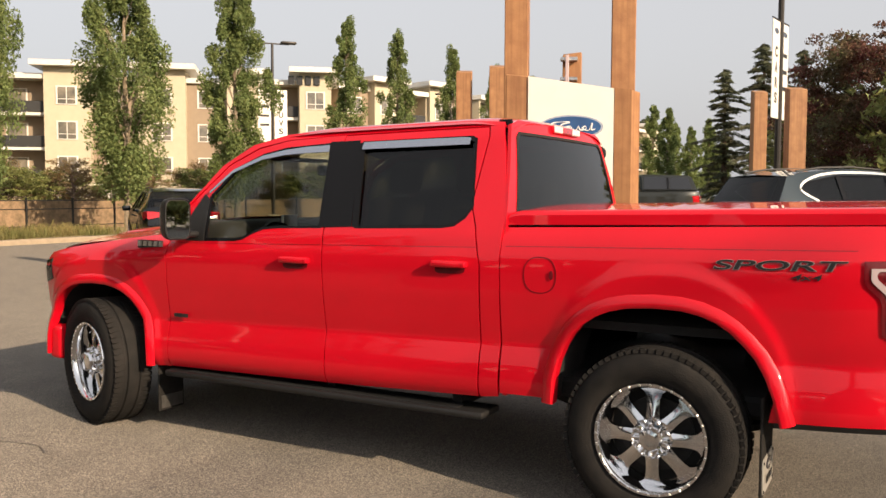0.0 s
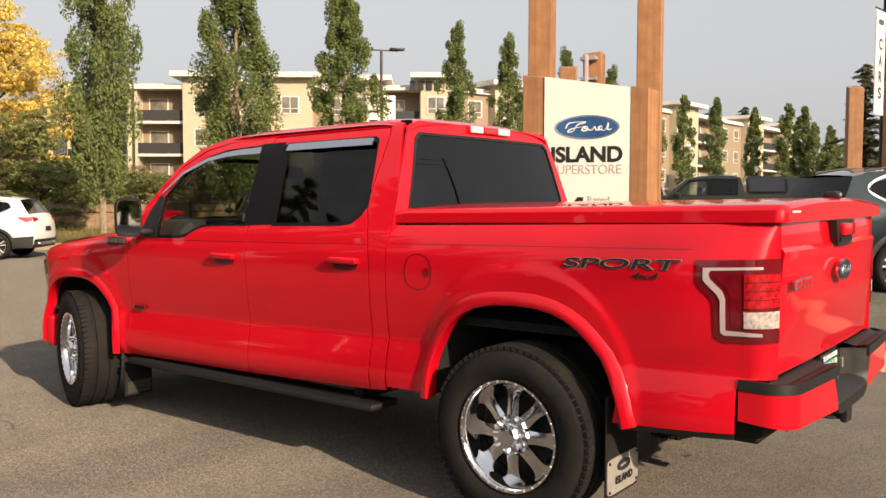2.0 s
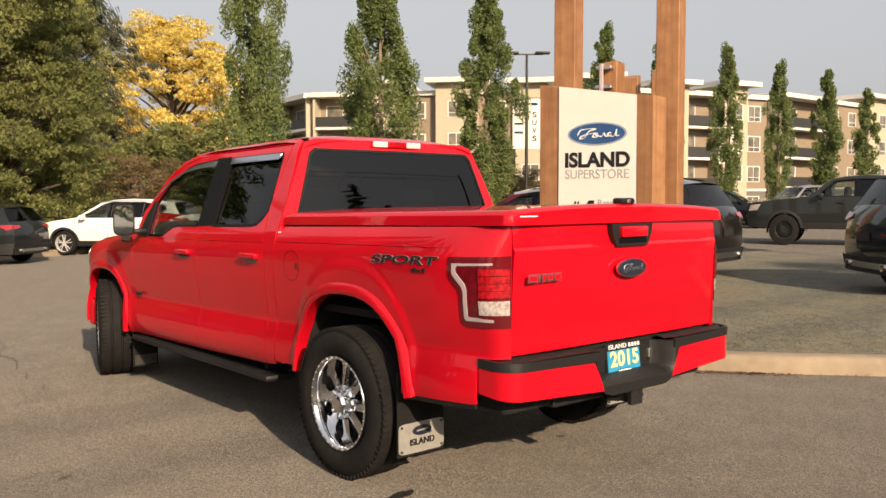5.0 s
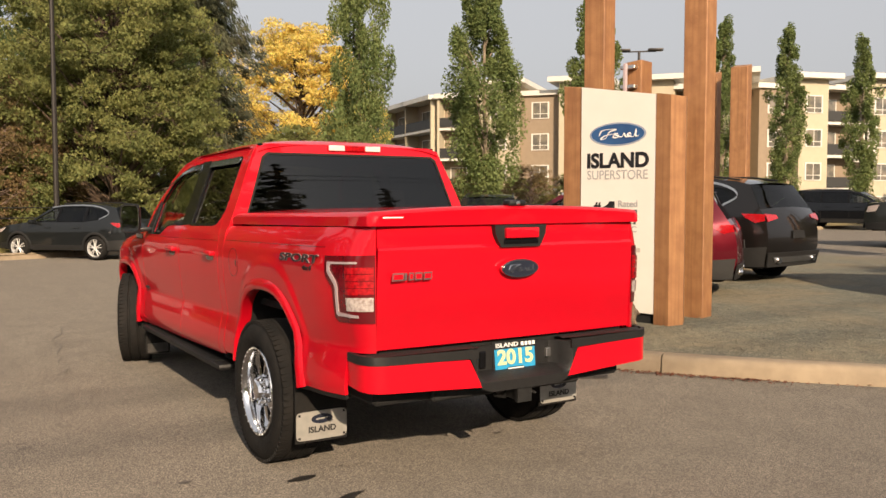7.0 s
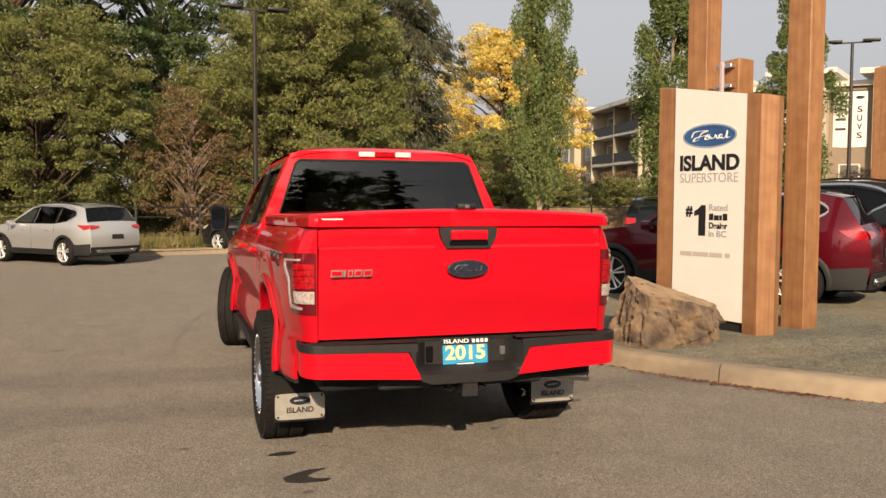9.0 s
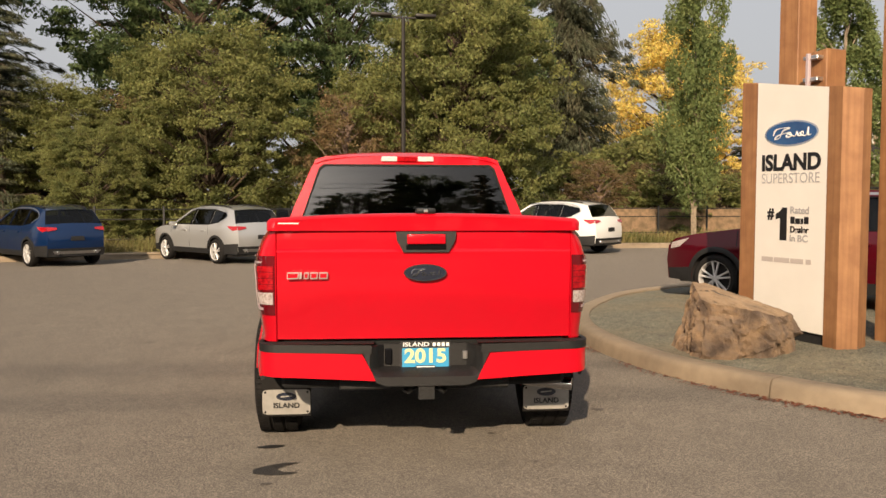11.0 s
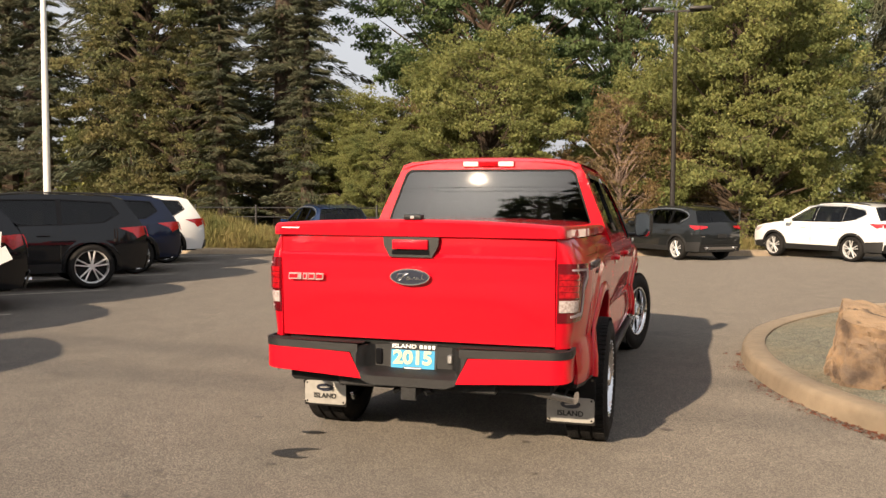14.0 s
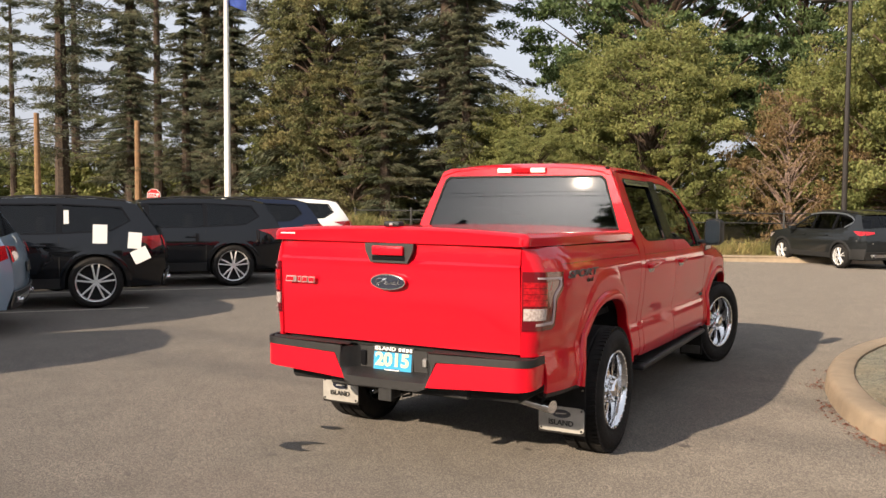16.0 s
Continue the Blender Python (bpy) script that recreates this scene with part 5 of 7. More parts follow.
    part("mirror_arm", boxed((min(s * 0.93, s * 1.05), 2.70, 1.238), (max(s * 0.93, s * 1.05), 2.79, 1.275), 0.016, 2), M_black_plastic, mir)
    # handles
    for o, hy in ((d, 1.965), (d2, 0.99)):
        cup = panel(ellipse(0.125, 0.045, 28, 5), lambda u, v, s=s, hy=hy: rake(s * (side_x(hy + u, 1.147 + v) + 0.001), hy + u, 1.147 + v), 0.03, 0.006, toward=out)
        h = part("door_handle", cup, M_red, o)
        bar = bmesh.new()
        box(bar, (-0.016, -0.095, -0.020), (0.016, 0.095, 0.016), 0.013, 3, Matrix.Translation(rake(s * (side_x(hy, 1.14) + 0.019), hy, 1.154)))
        box(bar, (-0.025, 0.07, -0.016), (0.015, 0.10, 0.014), 0.008, 2, Matrix.Translation(rake(s * (side_x(hy, 1.14) + 0.010), hy, 1.154)))
        box(bar, (-0.025, -0.10, -0.016), (0.015, -0.07, 0.014), 0.008, 2, Matrix.Translation(rake(s * (side_x(hy, 1.14) + 0.010), hy, 1.154)))
        part("grip", bar, M_red, h)
        # shade in the handle cup put in as a dark red patch
        part("grip_shade", panel(ellipse(0.085, 0.030, 24, 4), lambda u, v, s=s, hy=hy: rake(s * (side_x(hy + u, 1.138 + v) + 0.0035), hy + u, 1.134 + v), 0.03, 0.004, toward=out), M_lamp_dark, h)
    # bed side with its arch
    g = bed_side(s)
    bed = [(-0.712, 0.52), (-0.46, 0.52)] + [(-p[0], p[1]) for p in ARCH_R if p[1] > 0.53] + [(0.54, 0.515), (1.035, 0.53), (1.035, 0.70), (1.045, 0.742), (END_U, 0.742), (END_U, 1.345), (-0.712, 1.335)]
    part("bed_side", panel(bed, g, 0.02, 0.02, toward=(s, -0.3, 0)), M_red, truck)
    part("lower_trim", panel([(0.56, 0.49), (1.03, 0.505), (1.03, 0.527), (0.56, 0.513)], g, 0.05, 0.02, toward=out), M_black_plastic, truck)
    # raised arch panel above the flare
    for cy, ar, nm in ((-0.04, ARCH_R, "rear_flare"), (3.60, ARCH_F, "front_flare")):
        bm = bmesh.new()
        rows = []
        n = len(ar)
        for k, (y, z) in enumerate(ar):
            y0, z0 = ar[max(k - 1, 0)]
            y1, z1 = ar[min(k + 1, n - 1)]
            t = Vector((y1 - y0, z1 - z0)).normalized()
            nrm = Vector((t.y, -t.x))
            if nrm.dot(Vector((y - cy, z - 0.45))) < 0:
                nrm = -nrm
            row = []
            for off, bulge in ((0.056, 0.001), (0.050, 0.008), (0.036, 0.016), (0.018, 0.021), (0.004, 0.022), (-0.006, 0.016), (-0.008, 0.0), (-0.004, -0.05)):
                yy, zz = y + nrm.x * off, max(z + nrm.y * off, 0.46)
                xx = (side_x(yy, max(zz, 0.56)) if nm == "front_flare" else side_x(yy, max(zz, 0.56))) + bulge
                if nm == "rear_flare" and yy < -0.72:
                    xx -= 0.04 * ((-yy - 0.72) / 0.33) ** 2
                row.append(bm.verts.new(rake(s * xx, yy, zz)))
            rows.append(row)
        for a, b in zip(rows, rows[1:]):
            for i in range(len(a) - 1):
                bm.faces.new((a[i], a[i + 1], b[i + 1], b[i]))
        bmesh.ops.recalc_face_normals(bm, faces=bm.faces)
        part(nm, bm, M_red, truck, "red wheel-arch flare")
        # dark liner behind the arch
        def liner(t, x, ar=ar, cy=cy, s=s):
            k = t * (len(ar) - 1)
            i = min(int(k), len(ar) - 2)
            y = ar[i][0] + (ar[i + 1][0] - ar[i][0]) * (k - i)
            z = ar[i][1] + (ar[i + 1][1] - ar[i][1]) * (k - i)
            return rake(s * x, cy + (y - cy) * 1.04, 0.46 + (z - 0.46) * 1.05)
        part("wheel_liner", grid(liner, np.linspace(0, 1, 24), (0.90, 0.8, 0.7, 0.5)), M_liner, truck)
    # tail lamp wrapped round the corner
    lamp = [(0.885, 1.205), (END_U - 0.004, 1.212), (END_U - 0.004, 0.885), (0.985, 0.885), (0.955, 0.905), (0.950, 1.035), (0.942, 1.055), (0.897, 1.100), (0.885, 1.125)]

    def proud(d, g=g, s=s):
        def f2(u, z):
            p = g(u, z)
            q = g(min(u, BEND + 0.15) - 0.01, z)
            e = g(min(u, BEND + 0.15) + 0.01, z)
            t = (e - q).normalized()
            nrm = Vector((t.y, -t.x, 0)) * (1 if s < 0 else -1)
            if nrm.dot(Vector((s * 0.8, -0.6, 0))) < 0:
                nrm = -nrm
            return p + nrm * d
        return f2
    tl = part("tail_lamp", panel(lamp, proud(0.006), 0.03, 0.012, toward=(s, -1, 0)), M_lamp_dark, truck, "dark red tail lamp with a pale C-shaped strip")
    strip = [(0.911, 1.176), (1.125, 1.181), (1.125, 1.171), (0.940, 1.165), (0.931, 1.152), (0.936, 1.133), (0.983, 1.085), (0.994, 1.055), (0.994, 0.932), (1.125, 0.924), (1.125, 0.912), (0.985, 0.914), (0.975, 0.925), (0.975, 1.048), (0.965, 1.070), (0.917, 1.119), (0.911, 1.132)]
    part("lamp_strip", panel(strip, proud(0.010), 0.02, 0.006, toward=(s, -1, 0)), M_white_trim, tl)
    part("side_lens", panel([(0.962, 1.150), (1.055, 1.155), (1.055, 0.945), (1.012, 0.945), (1.012, 1.06), (1.000, 1.092), (0.955, 1.138)], proud(0.008), 0.02, 0.006, toward=(s, -1, 0)), M_lamp_side, tl)
    for k in range(4):
        part("brake_lens", panel([(1.062, 1.122 - 0.0335 * k), (1.196, 1.125 - 0.0335 * k), (1.196, 1.155 - 0.0335 * k), (1.062, 1.152 - 0.0335 * k)], proud(0.012), 0.02, 0.008, toward=(s, -1, 0)), M_lamp_red, tl)
    part("reversing_lens", panel([(1.062, 1.008), (1.194, 1.010), (1.194, 0.944), (1.062, 0.944)], proud(0.012), 0.02, 0.008, toward=(s, -1, 0)), M_lamp_clear, tl)
    # fuel door, badges, crease line
    if s < 0:
        part("fuel_door_seam", panel([(-0.505 + a, 1.11 + b) for a, b in ellipse(0.084, 0.088, 40, 2.4)], lambda u, z, g=g: g(u, z) + Vector((-0.002, 0, 0)), 0.02, 0.003, holes=[[(-0.505 + a, 1.11 + b) for a, b in ellipse(0.080, 0.084, 40, 2.4)]], toward=out), M_lamp_dark, truck)
        part("fuel_door_notch", panel([(-0.445 + a, 1.11 + b) for a, b in ellipse(0.010, 0.022, 14)], lambda u, z, g=g: g(u, z) + Vector((-0.006, 0, 0)), 0.04, 0.003, toward=out), M_lamp_dark, truck)
    # same painted crease shade, carried along the bed
    part("crease_shade", panel([(-0.69, 1.244), (0.86, 1.244), (0.86, 1.2465), (-0.69, 1.2465)], lambda u, z, g=g, s=s: g(u, z) + Vector((s * 0.0018, 0, 0)), 0.04, 0.002, toward=out), M_lamp_dark, truck)
    m = pose(s * 0.9665, -0.56, 1.204, 0, 0, -90 if s < 0 else 90) @ pose(0, 0, 0, 0, 1.2 * s, 0)
    lettering("SPORT", 0.041, 0.006, M_decal_edge, truck, m @ SLANT, "sport_outline", 0.515, 0.0016)
    lettering("SPORT", 0.041, 0.006, M_ink, truck, m @ pose(0, -0.0012, 0) @ SLANT, "sport_lettering", 0.508, 0.0001)
    lettering("4x4", 0.026, 0.006, M_ink, truck, m @ pose(0.115, -0.001, -0.046) @ SLANT, "drive_lettering", 0.115, 0.0003)
    bm = bmesh.new()
    mb = pose(s * 0.957, 3.10, 1.185, 0, 0, -90 if s < 0 else 90)
    plaque([(-0.105, -0.026), (0.10, -0.016), (0.105, 0.024), (-0.105, 0.024)], 0.008, mb, bm)
    wb = part("wing_badge", bm, M_ink, truck, "black and chrome wing badge")
    for k in range(5):
        part("badge_bar", plaque([(-0.10 + 0.045 * k, -0.012), (-0.068 + 0.045 * k, -0.012), (-0.062 + 0.045 * k, 0.020), (-0.094 + 0.045 * k, 0.020)], 0.006, mb @ pose(0, -0.008, 0)), M_alloy, wb)
    part("door_badge", plaque([(-0.055, -0.011), (0.055, -0.011), (0.055, 0.011), (-0.055, 0.011)], 0.006, pose(s * 0.956, 2.85, 0.758, 0, 0, -90 if s < 0 else 90)), M_dark_metal, truck)
    # running board
    bm = boxed((min(s * 0.76, s * 0.975), 0.80, 0.375), (max(s * 0.76, s * 0.975), 2.98, 0.415), 0.016, 2)
    bmesh.ops.transform(bm, matrix=Matrix.Shear("XY", 4, (0, 0)), verts=bm.verts)
    rb = part("running_board", bm, M_black_plastic, truck, "black running board")
    part("step_pad", boxed((min(s * 0.81, s * 0.955), 0.95, 0.414), (max(s * 0.81, s * 0.955), 2.8, 0.420), 0.002), M_dark_metal, rb)
    for by in (1.0, 1.8, 2.6):
        part("board_bracket", boxed((min(s * 0.55, s * 0.86), by - 0.03, 0.40), (max(s * 0.55, s * 0.86), by + 0.03, 0.47), 0.006), M_under, rb)
    # mud flaps
    for fy, lo, hi, rear in ((-0.515, 0.200, 0.64, True), (3.08, 0.13, 0.55, False)):
        fw = 0.152 if rear else 0.105
        flap = part("mud_flap", boxed((s * 0.822 - fw, fy - 0.006, lo), (s * 0.822 + fw, fy + 0.006, hi), 0.004), M_rubber, truck, "black rubber mud flap with a metal plate")
        if rear:
            pm = pose(s * 0.822, fy - 0.010, 0.293)
            part("flap_plate", plaque(ellipse(0.148, 0.078, 32, 9), 0.004, pm), mat("plate_metal", (0.47, 0.45, 0.41), 0.35, metal=0.35, noise_scale=20, vary=0.15), flap)
            part("oval_mark", plaque(ellipse(0.062, 0.026), 0.003, pm @ pose(0.0, -0.004, 0.035)), M_oval_dark, flap)
            part("wave_mark", plaque([(-0.035, -0.004), (0.035, 0.002), (0.035, 0.008), (-0.035, 0.004)], 0.003, pm @ pose(0, -0.0065, 0.034)), mat("plate_metal", (0.6, 0.6, 0.56)), flap)
            lettering("ISLAND", 0.032, 0.002, M_ink, flap, pm @ pose(0, -0.0055, -0.022), "flap_lettering", 0.16, 0.001)
            for bx in (-0.13, 0.13):
                for bz in (-0.062, 0.062):
                    part("bolt", plaque(ellipse(0.007, 0.007, 10), 0.004, pm @ pose(bx, -0.004, bz)), M_dark_metal, flap)
        else:
            part("flap_plate", plaque([(-0.09, -0.04), (0.09, -0.04), (0.09, 0.04), (-0.09, 0.04)], 0.004, pose(s * 0.822, fy - 0.010, 0.185)), mat("dull_plate", (0.10, 0.095, 0.09), 0.4, metal=0.5, noise_scale=20, vary=0.3), flap)

# bonnet, windscreen, roof, cab back
def hood(x, y):
    u = min(1.0, abs(x) / 0.84)
    z = 1.355 - 0.085 * (y - 2.95) - 0.06 * u ** 3 + 0.028 * (1 / (1 + math.exp((abs(x) - 0.42) * 40)))
    if y > 3.9:
        z -= 0.9 * (y - 3.9) ** 2
    k = 1.0 - 0.10 * max(0, y - 3.7) ** 2 / 0.3
    return rake(x * k, y, z)


part("bonnet", grid(hood, np.linspace(-0.855, 0.855, 37), np.linspace(2.99, 4.16, 26), flip=True), M_red, truck)


def roof(x, y):
    u = abs(x) / 0.70
    z = 1.935 - 0.032 * u ** 2.5 - 0.03 * u ** 8
    if y > 1.9:
        z -= 0.17 * (y - 1.9) ** 2
    if y < 1.05:
        z -= 0.45 * (1.05 - y) ** 2 + 1.0 * max(0.0, 0.85 - y) ** 2
    return rake(x, y, z)


part("roof", grid(roof, np.linspace(-0.70, 0.70, 29), np.linspace(0.755, 2.50, 28), flip=True), M_red, truck)


def screen(x, t):
    y, z = 2.50 + 0.50 * t, 1.83 - 0.50 * t
    w = 0.70 + 0.14 * t
    return rake(x * w, y + 0.10 * (1 - x * x) * (1 - 0.3 * t) - 0.07, z + 0.012 * (1 - x * x))


ws = part("windscreen", grid(screen, np.linspace(-1, 1, 17), np.linspace(0, 1, 9)), M_glass_side, truck)
ws.visible_shadow = False


def cab_back(x, z):
    y = 0.697 + max(0.0, z - 1.345) * 0.1780 - 0.006 * max(0.0, 1 - ((z - 1.6) / 0.22) ** 2)
    return rake(x, y - 0.036 * (1 - (x / 0.9) ** 2) * min(1.0, max(0.0, (z - 1.2) / 0.15)), z)


BACK = [(-0.915, 0.50), (0.915, 0.50), (0.925, 1.335), (0.86, 1.50), (0.70, 1.86), (0.62, 1.885), (-0.62, 1.885), (-0.70, 1.86), (-0.86, 1.50), (-0.925, 1.335)]
GLASS = [(-0.79, 1.38), (0.79, 1.38), (0.795, 1.42), (0.668, 1.785), (0.63, 1.814), (-0.63, 1.814), (-0.668, 1.785), (-0.795, 1.42)]
part("cab_back", panel(BACK, cab_back, 0.06, 0.02, holes=[GLASS], toward=(0, -1, 0)), M_red, truck)
bg = part("rear_window", panel(GLASS, lambda x, z: cab_back(x, z) + Vector((0, 0.002, 0)), 0.08, 0.005, toward=(0, -1, 0)), M_glass_back, truck, "dark tinted rear window")
bg.visible_shadow = False
part("window_band", panel([(x * 1.012, z + (0.010 if z > 1.6 else -0.01)) for x, z in GLASS], lambda x, z: cab_back(x, z) + Vector((0, -0.004, 0)), 0.06, 0.006, holes=[[(x * 0.992, 1.61 + (z - 1.61) * 0.975) for x, z in GLASS]], toward=(0, -1, 0)), M_under, truck)
lampm = bmesh.new()
box(lampm, (-0.205, 0.735, 1.842), (0.205, 0.86, 1.888), 0.010, 2)
hs = part("high_stop_lamp", lampm, M_red, truck, "high brake lamp with clear side lenses")
part("red_lens", boxed((-0.075, 0.727, 1.846), (0.075, 0.740, 1.884), 0.004), M_lamp_red, hs)
for s in (-1, 1):
    part("clear_lens", boxed((s * 0.14 - 0.06, 0.727, 1.846), (s * 0.14 + 0.06, 0.740, 1.884), 0.004), M_clear_lens, hs)
    part("roof_ditch_cap", boxed((s * 0.665 - 0.007, 0.785, 1.812), (s * 0.665 + 0.007, 0.86, 1.888), 0.004), M_gloss_black, truck)

# tailgate
def gate(x, z):
    y = float(np.interp(z, (0.74, 0.90, 1.10, 1.200, 1.236, 1.246, 1.30, 1.36), (-1.164, -1.172, -1.180, -1.188, -1.194, -1.179, -1.178, -1.172)))
    edge = 0.76 - max(0.0, z - 0.86) * 1.7
    ins = 1 / (1 + math.exp(-(abs(x) - edge) / 0.022))
    low = 1 / (1 + math.exp((z - 0.985) / 0.014))
    return rake(x, y + 0.0035 * (1 - ins) * low + 0.015 * (abs(x) / 0.8) ** 4, z)


tg = part("tailgate", panel([(-0.812, 0.752), (0.812, 0.752), (0.812, 1.352), (-0.812, 1.352)], gate, 0.0085, 0.02, toward=(0, -1, 0)), M_red, truck)
hm = pose(0, -1.212, 1.362)
bez = plaque([(-0.165, 0.018), (0.165, 0.018), (0.160, -0.03), (0.125, -0.095), (-0.125, -0.095), (-0.160, -0.03)], 0.03, hm)
th = part("tailgate_handle", bez, M_black_plastic, tg, "black tailgate handle bezel")
part("handle_insert", boxed((-0.105, -0.02, -0.05), (0.105, 0.006, 0.004), 0.006, 2, hm), M_red, th)
part("handle_slot", boxed((-0.11, -0.004, -0.080), (0.11, 0.004, -0.056), 0.002, 1, hm @ pose(0, -0.002, 0)), M_gloss_black, th)
oval_badge(tg, 0.118, 0.047, pose(-0.005, -1.214, 1.155), M_oval_dark, M_chrome)
gate_badge = bmesh.new()
BADGE = ((0.0, 0.062), (0.066, 0.012), (0.090, 0.026), (0.124, 0.040), (0.172, 0.046))
for x0, w in BADGE:
    plaque([(x0 - 0.755, -0.020), (x0 + w - 0.755, -0.018), (x0 + w - 0.752, 0.018), (x0 - 0.752, 0.018)], 0.006, pose(0, -1.208, 1.142), gate_badge)
gate_badge = part("gate_badge", gate_badge, M_alloy, tg, "chrome-edged badge with red faces")
for x0, w in BADGE:
    if w > 0.02:
        part("badge_face", plaque([(x0 - 0.750, -0.013), (x0 + w - 0.760, -0.012), (x0 + w - 0.758, 0.011), (x0 - 0.748, 0.011)], 0.006, pose(0, -1.2105, 1.142)), M_red, gate_badge)

# hard bed cover
def lid(u, v):
    hw = 0.902 - 0.040 * max(0.0, (v - 0.55) / 0.45) ** 2
    y = 0.70 - 1.895 * v
    if y < -1.05:
        q = min(0.045, max(0.0, -1.148 - y))
        hw -= 0.05 - math.sqrt(0.05 ** 2 - q * q)
    a = abs(u)
    x = math.copysign(min(1, a) * hw, u)
    z = 1.445 - 0.030 * a ** 2.2 - 0.020 * max(0.0, (a - 0.965) / 0.035) ** 2
    if v > 0.98:
        z -= 0.018 * ((v - 0.98) / 0.02) ** 2
    if v < 0.02:
        z -= 0.015 * (1 - v / 0.02)
    return rake(x, y, z)


us = sorted(set(np.linspace(-1, 1, 25).tolist() + [-0.992, -0.984, -0.975, -0.965, 0.965, 0.975, 0.984, 0.992]))
vs = sorted(set(np.linspace(0, 1, 30).tolist() + [0.01, 0.972, 0.976, 0.98, 0.985, 0.99, 0.995]))
bm = grid(lid, us, vs)
low = bmesh.ops.extrude_edge_only(bm, edges=[e for e in bm.edges if e.is_boundary])
for v in low["geom"]:
    if isinstance(v, bmesh.types.BMVert):
        v.co.z = 1.348 - 0.018 * (v.co.y - 0.8)
bmesh.ops.recalc_face_normals(bm, faces=bm.faces)
cover = part("bed_cover", bm, M_red, truck, "glossy red hard bed cover")
part("cover_lock", boxed((-0.055, -1.185, 1.475), (0.055, -1.12, 1.508), 0.012, 2), M_black_plastic, cover)
part("lock_barrel", boxed((-0.012, -1.190, 1.483), (0.012, -1.182, 1.500), 0.003), M_alloy, cover)
part("maker_bar", plaque([(-0.80, -0.003), (-0.69, -0.003), (-0.69, 0.004), (-0.80, 0.004)], 0.002, pose(0.0, -1.199, 1.424)), M_white, cover)
part("cover_seal", boxed((-0.84, -1.13, 1.325), (0.84, 0.69, 1.372), 0.004, 1, Matrix.Shear("XY", 4, (0, 0))), M_gloss_black, truck)

# rear bumper
def bumper(off=0.0, lift=0.0):
    def f(u, z):
        a, s = abs(u), (1 if u >= 0 else -1)
        r = 0.11
        y0 = -1.268 + 0.02 * (min(a, 0.8) / 0.8) ** 2
        if a < 0.80:
            return Vector((u, y0 - off, z + lift))
        t = (a - 0.80) / r
        if t < math.pi / 2:
            return Vector((s * (0.80 + (r + off) * math.sin(t)), y0 + r - (r + off) * math.cos(t), z + lift))
        return Vector((s * (0.80 + r + off), y0 + r + (a - 0.80 - r * math.pi / 2), z + lift))
    return f


END_B = 0.80 + 0.11 * math.pi / 2 + 0.095
for s in (-1, 1):
    red = [(s * 0.35, 0.716), (s * 0.62, 0.726), (s * END_B, 0.732), (s * END_B, 0.615), (s * 0.90, 0.600), (s * 0.55, 0.585), (s * 0.275, 0.570)]
    part("bumper_corner", panel(red, bumper(), 0.03, 0.02, toward=(0, -1, 0)), M_red, truck)
    pad = [(s * 0.30, 0.720), (s * END_B, 0.735), (s * END_B, 0.776), (s * 0.30, 0.766)]
    part("bumper_pad_edge", panel(pad, bumper(0.004), 0.03, 0.02, toward=(0, -1, 0)), M_black_plastic, truck)
# step surface on top, centre and tow face
M_step = mat("step_plastic", (0.015, 0.0135, 0.013), 0.6, noise_scale=60, vary=0.5, bump=0.5, bump_scale=260)
for s in (-1, 1):
    bm = grid(lambda u, t: (lambda p: Vector((p.x * (1 - 0.02 * t), p.y + (max(-1.15, p.y) - p.y) * t, 0.774 - 0.012 * math.exp(-((t - 0.5) / 0.2) ** 2))))(bumper()(s * u, 0)), np.linspace(0.29, END_B, 31), np.linspace(0, 1, 7))
    bmesh.ops.recalc_face_normals(bm, faces=bm.faces)
    part("bumper_step", bm, M_step, truck)
centre = [(-0.36, 0.755), (-0.275, 0.560), (-0.22, 0.540), (0.22, 0.540), (0.275, 0.560), (0.36, 0.755)]


def tow(u, z):
    p = bumper()(u, z)
    k = max(0.0, min(1.0, (0.30 - abs(u)) / 0.06)) * max(0.0, min(1.0, (z - 0.60) / 0.03))
    p.y += 0.112 * k
    return p


part("bumper_centre", panel(centre, tow, 0.02, 0.02, toward=(0, -1, 0)), M_black_plastic, truck)
plate = part("number_plate", plaque([(-0.140, -0.072), (0.140, -0.072), (0.140, 0.078), (-0.140, 0.078)], 0.006, pose(0, -1.160, 0.690, -6)), M_ink, truck, "dealer plate with year on blue")
pm = pose(0, -1.165, 0.690, -6)
part("plate_field", plaque([(-0.130, -0.064), (-0.06, -0.064), (-0.05, -0.056), (0.05, -0.056), (0.06, -0.064), (0.130, -0.064), (0.130, 0.040), (-0.130, 0.040)], 0.003, pm), M_plate_blue, plate)
lettering("2015", 0.074, 0.002, M_plate_yellow, plate, pm @ pose(0, -0.004, -0.006), "year_lettering", 0.232, 0.0036)
lettering("ISLAND", 0.022, 0.002, M_white, plate, pm @ pose(-0.052, -0.004, 0.060), "dealer_lettering", 0.145, 0.0006)
for k in range(4):
    part("dealer_bar", plaque([(0.040 + 0.025 * k, -0.010), (0.057 + 0.025 * k, -0.010), (0.057 + 0.025 * k, 0.010), (0.040 + 0.025 * k, 0.010)], 0.002, pm @ pose(0, -0.003, 0.060)), M_white, plate)
part("small_print", plaque([(-0.05, -0.004), (0.05, -0.004), (0.05, 0.004), (-0.05, 0.004)], 0.002, pm @ pose(0, -0.003, -0.064)), M_white, plate)
part("plug_socket", boxed((0.205, -1.172, 0.665), (0.235, -1.15, 0.712), 0.004), M_alloy, truck)
